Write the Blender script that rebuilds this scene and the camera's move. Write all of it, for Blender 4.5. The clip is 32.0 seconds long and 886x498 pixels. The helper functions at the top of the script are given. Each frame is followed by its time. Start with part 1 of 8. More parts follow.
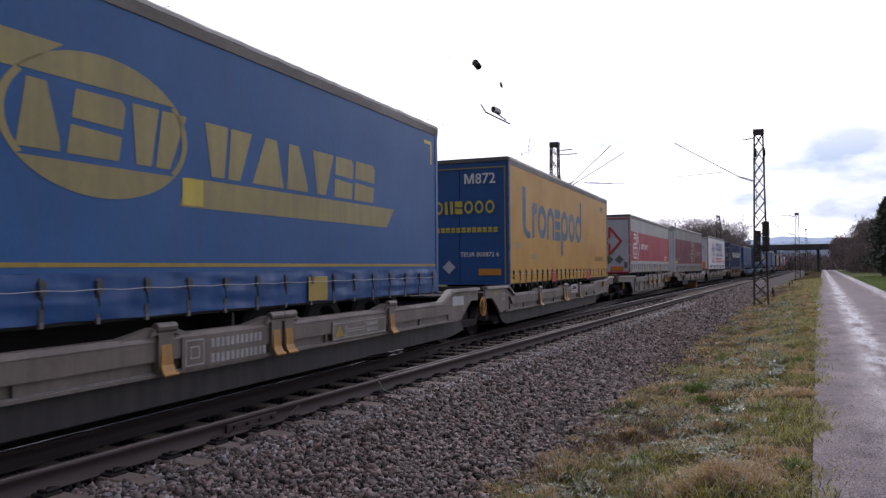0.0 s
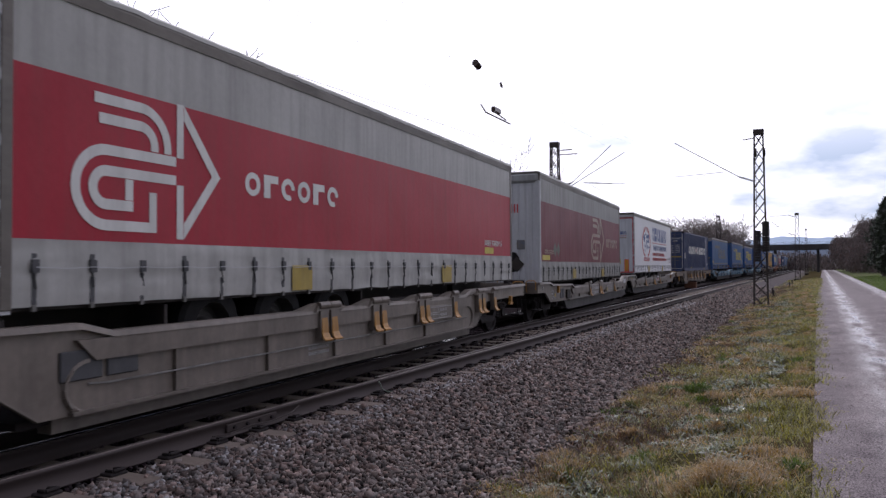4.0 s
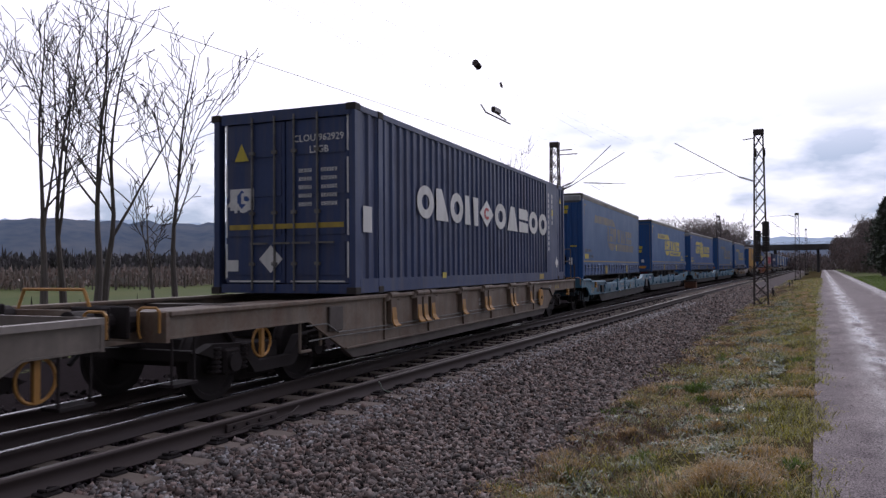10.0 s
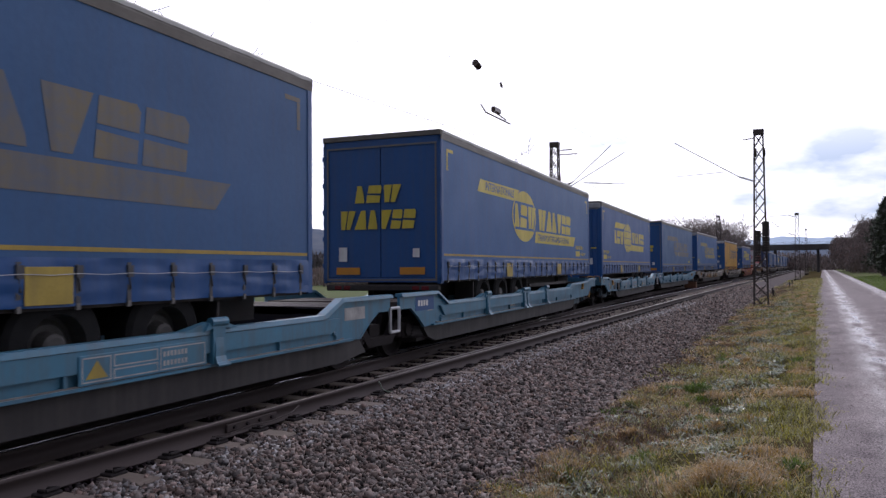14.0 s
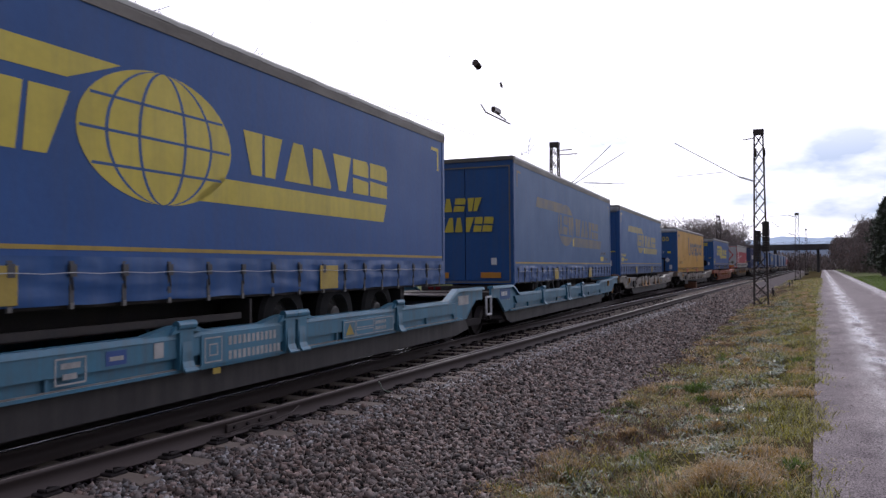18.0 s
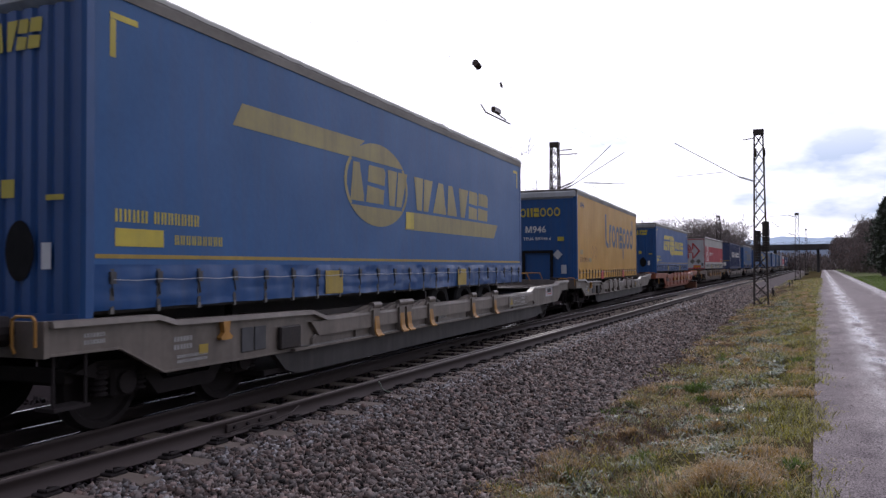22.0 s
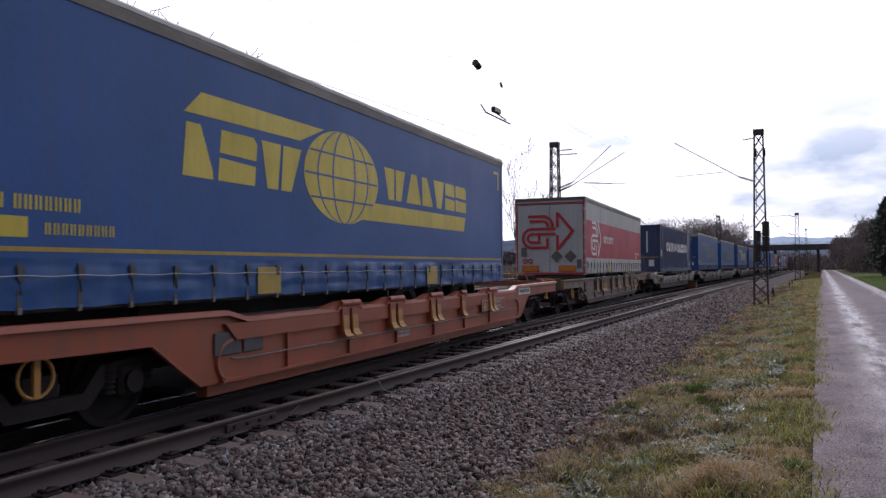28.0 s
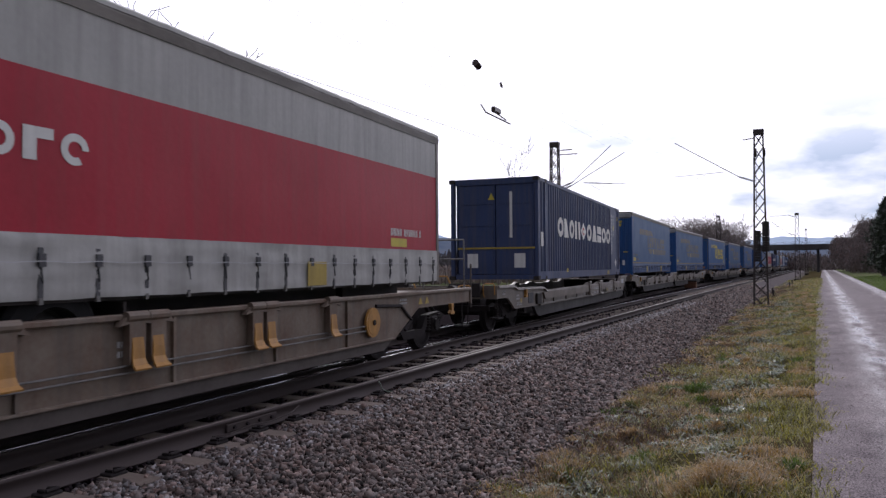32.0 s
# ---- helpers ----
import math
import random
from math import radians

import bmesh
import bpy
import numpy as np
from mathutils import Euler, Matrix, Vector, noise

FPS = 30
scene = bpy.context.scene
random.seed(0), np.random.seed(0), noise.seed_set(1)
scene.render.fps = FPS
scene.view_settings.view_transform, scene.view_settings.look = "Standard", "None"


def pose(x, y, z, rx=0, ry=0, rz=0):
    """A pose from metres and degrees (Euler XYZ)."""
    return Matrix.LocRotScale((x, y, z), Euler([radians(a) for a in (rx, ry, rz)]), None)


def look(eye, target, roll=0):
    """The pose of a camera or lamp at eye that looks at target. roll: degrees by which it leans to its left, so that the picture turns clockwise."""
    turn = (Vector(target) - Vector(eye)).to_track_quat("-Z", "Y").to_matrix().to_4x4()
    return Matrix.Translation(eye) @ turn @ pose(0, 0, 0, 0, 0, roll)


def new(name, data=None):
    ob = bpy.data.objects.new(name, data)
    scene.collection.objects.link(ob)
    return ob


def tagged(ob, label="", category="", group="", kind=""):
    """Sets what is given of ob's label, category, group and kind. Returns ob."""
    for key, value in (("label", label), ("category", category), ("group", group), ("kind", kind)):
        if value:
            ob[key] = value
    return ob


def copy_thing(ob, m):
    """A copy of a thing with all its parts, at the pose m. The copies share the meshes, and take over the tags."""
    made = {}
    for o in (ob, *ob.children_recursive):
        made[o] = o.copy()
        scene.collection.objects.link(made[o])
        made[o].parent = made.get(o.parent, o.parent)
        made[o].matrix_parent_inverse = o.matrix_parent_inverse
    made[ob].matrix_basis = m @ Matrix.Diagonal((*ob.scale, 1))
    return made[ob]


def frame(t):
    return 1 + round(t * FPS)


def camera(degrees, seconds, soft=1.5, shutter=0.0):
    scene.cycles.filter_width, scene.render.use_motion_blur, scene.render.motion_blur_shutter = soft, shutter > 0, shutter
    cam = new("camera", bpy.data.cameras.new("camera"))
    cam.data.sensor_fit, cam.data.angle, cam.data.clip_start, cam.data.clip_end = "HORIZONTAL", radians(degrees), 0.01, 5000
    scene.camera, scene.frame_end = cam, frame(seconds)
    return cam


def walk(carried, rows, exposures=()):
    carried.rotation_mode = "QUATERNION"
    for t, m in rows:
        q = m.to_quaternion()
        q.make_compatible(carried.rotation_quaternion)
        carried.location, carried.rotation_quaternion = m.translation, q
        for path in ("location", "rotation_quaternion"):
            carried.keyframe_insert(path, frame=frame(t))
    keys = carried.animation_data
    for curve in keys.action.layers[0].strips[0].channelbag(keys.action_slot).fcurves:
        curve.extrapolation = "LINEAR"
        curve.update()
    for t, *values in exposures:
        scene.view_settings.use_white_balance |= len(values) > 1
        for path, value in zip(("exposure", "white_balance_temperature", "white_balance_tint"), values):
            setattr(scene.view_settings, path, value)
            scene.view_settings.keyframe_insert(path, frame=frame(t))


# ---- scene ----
# World: metres, top of rail at z = 0, y runs along the nearer track, x to the right.
EYE = (0.0, 0.0, 1.552)
YAW, TILT, LEAN = 25.75, 1.40, -0.40
cam = camera(61.0, 32.0, soft=1.4, shutter=0.1)
_ya, _ti = radians(YAW), radians(TILT)
AIM = (EYE[0] - 10 * math.sin(_ya) * math.cos(_ti), EYE[1] + 10 * math.cos(_ya) * math.cos(_ti), EYE[2] + 10 * math.sin(_ti))
# the camera's own exposure drops a little whenever much sky shows between the loads
STOPS = [(0, 0.15), (2, 0.15), (3, 0.0), (4.5, 0.1), (6, 0.15), (8, 0.05), (10, -0.12), (11.2, 0.05), (12, 0.15), (14, 0.15), (19, 0.15), (23, 0.12), (24, -0.03), (25.5, 0.0), (27.5, 0.0), (29, -0.1), (30, -0.27), (31, -0.1), (32, 0.0)]
walk(cam, [(0.0, look(EYE, AIM, LEAN)), (32.0, look(EYE, AIM, LEAN))], [(t, e, 6270, 13.5) for t, e in STOPS])

# ---------------------------------------------------------------- light
SUN_AZ, SUN_EL = radians(-20), radians(34)      # azimuth from +y, negative towards -x
sun_dir = Vector((math.sin(SUN_AZ) * math.cos(SUN_EL), math.cos(SUN_AZ) * math.cos(SUN_EL), math.sin(SUN_EL)))


def make_world():
    w = bpy.data.worlds.new("overcast_sky")
    scene.world = w
    w.use_nodes = True
    nt = w.node_tree
    nt.nodes.clear()
    N, L = nt.nodes.new, nt.links.new
    out, bg = N("ShaderNodeOutputWorld"), N("ShaderNodeBackground")
    sky = N("ShaderNodeTexSky")
    sky.sky_type, sky.sun_disc = "NISHITA", False
    sky.sun_elevation, sky.sun_rotation = SUN_EL, SUN_AZ
    scale_sky = N("ShaderNodeVectorMath")
    scale_sky.operation = "SCALE"
    scale_sky.inputs[3].default_value = 0.10
    L(sky.outputs[0], scale_sky.inputs[0])
    tc = N("ShaderNodeTexCoord")
    # cloud sheet: brighter round the hidden sun
    dot = N("ShaderNodeVectorMath")
    dot.operation = "DOT_PRODUCT"
    dot.inputs[1].default_value = sun_dir
    L(tc.outputs["Generated"], dot.inputs[0])
    glow = N("ShaderNodeMapRange")
    glow.inputs[1].default_value, glow.inputs[2].default_value = -0.5, 1.0
    glow.inputs[3].default_value, glow.inputs[4].default_value = 0.20, 1.0
    L(dot.outputs["Value"], glow.inputs[0])
    power = N("ShaderNodeMath")
    power.operation = "POWER"
    power.inputs[1].default_value = 1.6
    L(glow.outputs[0], power.inputs[0])
    mapping = N("ShaderNodeMapping")
    mapping.inputs["Scale"].default_value = (1.0, 1.0, 2.6)
    mapping.inputs["Location"].default_value = (3.1, 0.35, 0.0)
    L(tc.outputs["Generated"], mapping.inputs[0])
    big, fine = N("ShaderNodeTexNoise"), N("ShaderNodeTexNoise")
    big.inputs["Scale"].default_value, big.inputs["Detail"].default_value = 4.2, 6.0
    fine.inputs["Scale"].default_value, fine.inputs["Detail"].default_value = 13.0, 5.0
    L(mapping.outputs[0], big.inputs["Vector"])
    L(mapping.outputs[0], fine.inputs["Vector"])
    add = N("ShaderNodeMath")
    add.operation = "MULTIPLY_ADD"
    add.inputs[1].default_value = 0.35
    L(fine.outputs[0], add.inputs[0])
    L(big.outputs[0], add.inputs[2])
    ramp = N("ShaderNodeValToRGB")
    ramp.color_ramp.elements[0].position, ramp.color_ramp.elements[0].color = 0.50, (0.40, 0.47, 0.62, 1)
    ramp.color_ramp.elements[1].position, ramp.color_ramp.elements[1].color = 0.67, (1.02, 1.0, 1.11, 1)
    L(add.outputs[0], ramp.inputs[0])
    # nearer the horizon the sheet is broken and bluish, overhead it is even and bright
    sep = N("ShaderNodeSeparateXYZ")
    L(tc.outputs["Generated"], sep.inputs[0])
    high = N("ShaderNodeMapRange")
    high.inputs[1].default_value, high.inputs[2].default_value = 0.125, 0.24
    L(sep.outputs[2], high.inputs[0])
    even = N("ShaderNodeMixRGB")
    even.inputs[2].default_value = (1.06, 1.03, 1.16, 1)
    # the sheet closes towards the west, where the valley opens
    west = N("ShaderNodeMapRange")
    low = N("ShaderNodeMapRange")
    low.inputs[1].default_value, low.inputs[2].default_value = 0.10, 0.22
    L(sep.outputs[2], low.inputs[0])
    west.inputs[1].default_value, west.inputs[2].default_value = -0.12, -0.34
    L(sep.outputs[0], west.inputs[0])
    closed = N("ShaderNodeMath")
    closed.operation = "MAXIMUM"
    L(high.outputs[0], closed.inputs[0])
    both = N("ShaderNodeMath")
    both.operation = "MULTIPLY"
    L(west.outputs[0], both.inputs[0])
    L(low.outputs[0], both.inputs[1])
    L(both.outputs[0], closed.inputs[1])
    L(closed.outputs[0], even.inputs[0])
    L(ramp.outputs[0], even.inputs[1])
    lit = N("ShaderNodeVectorMath")
    lit.operation = "SCALE"
    L(even.outputs[0], lit.inputs[0])
    gain = N("ShaderNodeMath")
    gain.operation = "MULTIPLY"
    gain.inputs[1].default_value = 1.75
    L(power.outputs[0], gain.inputs[0])
    L(gain.outputs[0], lit.inputs[3])
    mix = N("ShaderNodeMixRGB")
    mix.inputs[0].default_value = 0.9
    L(scale_sky.outputs[0], mix.inputs[1])
    L(lit.outputs[0], mix.inputs[2])
    L(mix.outputs[0], bg.inputs[0])
    bg.inputs[1].default_value = 0.86
    L(bg.outputs[0], out.inputs[0])


make_world()
sun = new("sun", bpy.data.lights.new("sun", "SUN"))
sun.data.energy, sun.data.angle, sun.data.color = 0.9, radians(14), (1.0, 0.96, 0.9)
sun.matrix_world = look((0, 0, 60), Vector((0, 0, 60)) - sun_dir)

# ---------------------------------------------------------------- materials
MATS = {}


def mat(name, col, rough=0.6, metal=0.0, scale=3.0, amount=0.35, col2=None, bump=0.15, streak=0.0,
        dirt=(0.09, 0.08, 0.07), rand=0.0, island=0.0, coords="Object", stretch=(1, 1, 1), rough_var=0.15, spec=0.5, fine=9.0, dust=0.0):
    """Procedural surface: two scales of noise, streaks of dirt, fine relief."""
    if name in MATS:
        return MATS[name]
    m = bpy.data.materials.new(name)
    MATS[name] = m
    m.use_nodes = True
    nt = m.node_tree
    N, L = nt.nodes.new, nt.links.new
    b = nt.nodes["Principled BSDF"]
    tc = N("ShaderNodeTexCoord")
    mp = N("ShaderNodeMapping")
    mp.inputs["Scale"].default_value = stretch
    L(tc.outputs[coords], mp.inputs[0])
    n1, n2 = N("ShaderNodeTexNoise"), N("ShaderNodeTexNoise")
    n1.inputs["Scale"].default_value, n1.inputs["Detail"].default_value = scale, 5
    n2.inputs["Scale"].default_value, n2.inputs["Detail"].default_value = scale * fine, 4
    L(mp.outputs[0], n1.inputs["Vector"])
    L(mp.outputs[0], n2.inputs["Vector"])
    s = N("ShaderNodeMath")
    s.operation = "MULTIPLY_ADD"
    s.inputs[1].default_value = 0.5
    L(n2.outputs[0], s.inputs[0])
    L(n1.outputs[0], s.inputs[2])
    r = N("ShaderNodeMapRange")
    r.inputs[1].default_value, r.inputs[2].default_value = 0.5, 1.0
    r.inputs[3].default_value, r.inputs[4].default_value = 0.0, amount
    L(s.outputs[0], r.inputs[0])
    mx = N("ShaderNodeMixRGB")
    c2 = col2 or tuple(c * 0.45 for c in col)
    mx.inputs[1].default_value, mx.inputs[2].default_value = (*col, 1), (*c2, 1)
    L(r.outputs[0], mx.inputs[0])
    last = mx.outputs[0]
    if streak:
        ms, ns, rs, mx2 = N("ShaderNodeMapping"), N("ShaderNodeTexNoise"), N("ShaderNodeMapRange"), N("ShaderNodeMixRGB")
        ms.inputs["Scale"].default_value = (3.2, 3.2, 0.22)
        ns.inputs["Scale"].default_value, ns.inputs["Detail"].default_value = 2.6, 6
        rs.inputs[1].default_value, rs.inputs[2].default_value, rs.inputs[4].default_value = 0.42, 0.75, streak
        mx2.inputs[2].default_value = (*dirt, 1)
        L(tc.outputs["Object"], ms.inputs[0])
        L(ms.outputs[0], ns.inputs["Vector"])
        L(ns.outputs[0], rs.inputs[0])
        L(rs.outputs[0], mx2.inputs[0])
        L(last, mx2.inputs[1])
        last = mx2.outputs[0]
    if rand or island:
        src = N("ShaderNodeNewGeometry") if island else N("ShaderNodeObjectInfo")
        rv, hv = N("ShaderNodeMapRange"), N("ShaderNodeHueSaturation")
        k = island or rand
        rv.inputs[3].default_value, rv.inputs[4].default_value = 1 - k, 1 + k
        L(src.outputs["Random Per Island" if island else "Random"], rv.inputs[0])
        L(rv.outputs[0], hv.inputs["Value"])
        if island:
            sc, fr, sv = N("ShaderNodeMath"), N("ShaderNodeMath"), N("ShaderNodeMapRange")
            sc.operation, fr.operation = "MULTIPLY", "FRACT"
            sc.inputs[1].default_value = 17.3
            sv.inputs[3].default_value, sv.inputs[4].default_value = 0.5, 1.6
            L(src.outputs["Random Per Island"], sc.inputs[0])
            L(sc.outputs[0], fr.inputs[0])
            L(fr.outputs[0], sv.inputs[0])
            L(sv.outputs[0], hv.inputs["Saturation"])
        L(last, hv.inputs["Color"])
        last = hv.outputs[0]
    L(last, b.inputs["Base Color"])
    rr = N("ShaderNodeMapRange")
    rr.inputs[3].default_value, rr.inputs[4].default_value = max(0.03, rough - rough_var), min(1, rough + rough_var)
    L(n1.outputs[0], rr.inputs[0])
    L(rr.outputs[0], b.inputs["Roughness"])
    b.inputs["Metallic"].default_value = metal
    b.inputs["Specular IOR Level"].default_value = spec
    if bump:
        bp = N("ShaderNodeBump")
        bp.inputs["Strength"].default_value, bp.inputs["Distance"].default_value = bump, 0.02
        L(s.outputs[0], bp.inputs["Height"])
        L(bp.outputs[0], b.inputs["Normal"])
    return m


def leafy(m, share=0.45):
    """Thin leaves let part of the light through."""
    nt = m.node_tree
    N, L = nt.nodes.new, nt.links.new
    b = nt.nodes["Principled BSDF"]
    out = [n for n in nt.nodes if n.type == "OUTPUT_MATERIAL"][0]
    t, mx = N("ShaderNodeBsdfTranslucent"), N("ShaderNodeMixShader")
    mx.inputs[0].default_value = share
    L(b.inputs["Base Color"].links[0].from_socket, t.inputs[0])
    L(b.outputs[0], mx.inputs[1])
    L(t.outputs[0], mx.inputs[2])
    L(mx.outputs[0], out.inputs[0])
    return m


def tarp(name, col, streak=0.25, amount=0.35, rough=0.5):
    return mat(name, col, rough=rough, scale=0.9, amount=amount, bump=0.22, streak=streak * 0.7, fine=14, rough_var=0.1, spec=0.28)


M_BLUE = tarp("blue_tarpaulin", (0.035, 0.126, 0.335))
M_BLUE_NEW = tarp("deep_blue_tarpaulin", (0.031, 0.102, 0.315))
M_BLUE_OLD = tarp("faded_blue_tarpaulin", (0.046, 0.126, 0.295), streak=0.2)
M_BLUE_FACE = mat("blue_painted_panel", (0.013, 0.082, 0.265), rough=0.45, scale=1.2, amount=0.3, streak=0.2, bump=0.08)
M_SKIRT = tarp("blue_tarpaulin_skirt", (0.027, 0.090, 0.265), streak=0.3, amount=0.22, rough=0.34)
M_YEL = mat("yellow_print", (0.62, 0.50, 0.055), rough=0.5, scale=1.5, amount=0.35, streak=0.2, bump=0.05)
M_YEL_OLD = mat("worn_yellow_print", (0.185, 0.146, 0.076), rough=0.55, scale=1.5, amount=0.8, col2=(0.075, 0.125, 0.23), streak=0.3, bump=0.05)
M_YEL_MID = mat("half_worn_yellow_print", (0.35, 0.29, 0.085), rough=0.5, scale=1.3, amount=0.7, col2=(0.22, 0.19, 0.11), streak=0.3, bump=0.05)
M_ORANGE_TARP = tarp("ochre_yellow_tarpaulin", (0.57, 0.312, 0.036), streak=0.18)
M_NAVY_PRINT = mat("blue_grey_print", (0.038, 0.066, 0.125), rough=0.5, scale=1.5, amount=0.3, bump=0.05)
M_TEAL_PRINT = mat("teal_blue_print", (0.028, 0.092, 0.165), rough=0.5, scale=1.5, amount=0.3, bump=0.05)
M_RED_TARP = tarp("red_tarpaulin", (0.43, 0.022, 0.046), streak=0.25)
M_RED_OLD = tarp("dark_red_tarpaulin", (0.165, 0.008, 0.023), streak=0.35)
M_GREY_TARP = tarp("light_grey_tarpaulin", (0.46, 0.46, 0.45), streak=0.4)
M_GREY_OLD = tarp("dirty_grey_tarpaulin", (0.30, 0.30, 0.29), streak=0.55)
# White doors toned grey-blue: the shade on that end is in the colour.
M_WHITE_DOOR_SHADED = mat("shaded_white_door_panel", (0.60, 0.63, 0.69), rough=0.45, scale=1.0, amount=0.25, streak=0.25, bump=0.05)
M_WHITE_TARP = tarp("white_tarpaulin", (0.80, 0.81, 0.85), streak=0.07, amount=0.12)
M_WHITE = mat("white_print", (0.75, 0.75, 0.74), rough=0.5, scale=2, amount=0.25, streak=0.2, bump=0.04)
M_PALE = mat("worn_pale_print", (0.36, 0.31, 0.25), rough=0.55, scale=2, amount=0.6, col2=(0.29, 0.10, 0.085), bump=0.05)
M_RED = mat("red_print", (0.50, 0.03, 0.035), rough=0.5, scale=2, amount=0.3, bump=0.04)
M_BLUE_PRINT = mat("dark_blue_print", (0.035, 0.085, 0.28), rough=0.5, scale=2, amount=0.25, bump=0.04)
M_PANEL = mat("pale_grey_panel", (0.53, 0.545, 0.58), rough=0.42, scale=1.0, amount=0.3, streak=0.15, bump=0.06)
M_RAIL_TRIM = mat("grimy_aluminium_rail", (0.17, 0.155, 0.14), rough=0.5, metal=0.3, scale=2.5, amount=0.7, bump=0.15, stretch=(1, 0.4, 1))
M_ROOF = mat("pale_roof_sheet", (0.58, 0.58, 0.57), rough=0.6, scale=0.8, amount=0.5)
M_CAP = mat("off_white_roof_cap", (0.40, 0.41, 0.42), rough=0.5, scale=1.3, amount=0.5, streak=0.4)
M_BLACK = mat("black_rubber", (0.012, 0.012, 0.013), rough=0.85, spec=0.2, scale=9, amount=0.3)
M_CHASSIS = mat("grimy_black_steel", (0.024, 0.022, 0.024), rough=0.7, spec=0.3, scale=4, amount=0.5, col2=(0.07, 0.055, 0.045))
M_STRAP = mat("dark_strap", (0.075, 0.077, 0.086), rough=0.7, scale=6, amount=0.4)
M_PLATE = mat("yellow_plate", (0.44, 0.32, 0.05), rough=0.5, scale=4, amount=0.4, streak=0.3)
M_REFL = mat("orange_reflector_plate", (0.58, 0.25, 0.03), rough=0.35, scale=6, amount=0.25)
M_FLUO = mat("bright_red_reflector_border", (0.78, 0.055, 0.035), rough=0.4, scale=6, amount=0.25, bump=0.03)
M_LAMP = mat("dark_red_lamp_lens", (0.13, 0.012, 0.014), rough=0.25, scale=6, amount=0.3, bump=0.03)
M_HUB = mat("grimy_hub_steel", (0.20, 0.195, 0.19), rough=0.55, metal=0.3, scale=6, amount=0.7, col2=(0.05, 0.045, 0.04))
M_RIM = mat("grimy_wheel_rim", (0.075, 0.072, 0.07), rough=0.6, metal=0.2, scale=6, amount=0.7, col2=(0.03, 0.028, 0.026))
M_LINE = mat("dull_yellow_line_print", (0.42, 0.29, 0.045), rough=0.5, scale=1.5, amount=0.4, streak=0.25, bump=0.05)
M_DECK = mat("dark_rusty_deck_steel", (0.075, 0.058, 0.050), rough=0.75, scale=3, amount=0.7, col2=(0.04, 0.03, 0.026), bump=0.2)
M_SILL = mat("dark_lower_sill_paint", (0.031, 0.028, 0.030), rough=0.65, scale=1.8, amount=0.6, streak=0.3, bump=0.1)
M_BOGIE_BLUE = mat("grimy_blue_bogie_paint", (0.045, 0.105, 0.15), rough=0.65, scale=4, amount=0.8, col2=(0.03, 0.028, 0.028))
M_DIAMOND = mat("grimy_hazard_plate", (0.155, 0.145, 0.125), rough=0.6, scale=5, amount=0.6, bump=0.05)
M_W_GREY = mat("grey_brown_wagon_paint", (0.205, 0.176, 0.153), rough=0.5, scale=1.6, amount=0.65, col2=(0.085, 0.07, 0.06), streak=0.55, rand=0.12)
M_W_BLUE = mat("turquoise_blue_wagon_paint", (0.052, 0.195, 0.315), rough=0.42, scale=1.6, amount=0.5, col2=(0.06, 0.12, 0.15), streak=0.45, rand=0.08)
M_W_ORANGE = mat("orange_wagon_paint", (0.32, 0.072, 0.030), rough=0.5, scale=1.6, amount=0.5, col2=(0.18, 0.06, 0.03), streak=0.4, rand=0.05)
M_W_RUST = mat("rusty_grey_wagon_paint", (0.21, 0.175, 0.14), rough=0.65, scale=2.2, amount=0.8, col2=(0.12, 0.065, 0.04), streak=0.55, rand=0.1)
M_STENCIL = mat("worn_stencil_paint", (0.46, 0.46, 0.46), rough=0.7, scale=6, amount=0.8, bump=0.03)
M_W_DIRT_SHADE = mat("dirt_and_shade_wagon_paint", (0.10, 0.082, 0.076), rough=0.7, scale=2.0, amount=0.7, streak=0.4, bump=0.1)
M_GRIME = mat("brake_dust_steel", (0.024, 0.019, 0.021), rough=0.8, spec=0.25, scale=4, amount=0.5, col2=(0.02, 0.018, 0.016))
M_HINGE = mat("ochre_hinge_paint", (0.48, 0.24, 0.05), rough=0.55, scale=8, amount=0.5, streak=0.3)
M_BOX_BLUE = mat("dark_blue_container_paint", (0.028, 0.052, 0.15), rough=0.5, scale=1.4, amount=0.4, streak=0.35, dirt=(0.12, 0.10, 0.09))
M_RUST = mat("rail_web_rust", (0.046, 0.034, 0.034), rough=0.8, scale=3, amount=0.6, col2=(0.05, 0.035, 0.03), stretch=(1, 0.2, 1))
M_RAILHEAD = mat("polished_rail_head", (0.42, 0.41, 0.42), rough=0.22, metal=0.95, scale=4, amount=0.3, stretch=(3, 0.05, 1), bump=0.02, rough_var=0.1)
M_DULLHEAD = mat("dull_rail_head", (0.15, 0.125, 0.115), rough=0.42, metal=0.5, scale=4, amount=0.5, stretch=(3, 0.05, 1), bump=0.05)
# Grime, plus the shade under the train put into these near-black colours.
M_GRIME_SHADE_BED = mat("oily_shade_dark_track_bed", (0.026, 0.021, 0.024), rough=1.0, spec=0.0, scale=9, amount=0.8, col2=(0.018, 0.016, 0.015), bump=1.0)
M_GRIME_SHADE_STONE = mat("oily_shade_dark_stone", (0.038, 0.031, 0.034), rough=0.95, spec=0.05, scale=5, amount=0.6, island=0.5, bump=0.4)
M_SLEEPER = mat("brown_stained_concrete", (0.19, 0.150, 0.125), rough=0.85, scale=3, amount=0.55, col2=(0.10, 0.085, 0.075), rand=0.2, bump=0.4)
M_BALLAST = mat("ballast_bed", (0.085, 0.069, 0.074), rough=0.95, spec=0.1, scale=12, amount=0.8, col2=(0.06, 0.05, 0.05), bump=1.0)
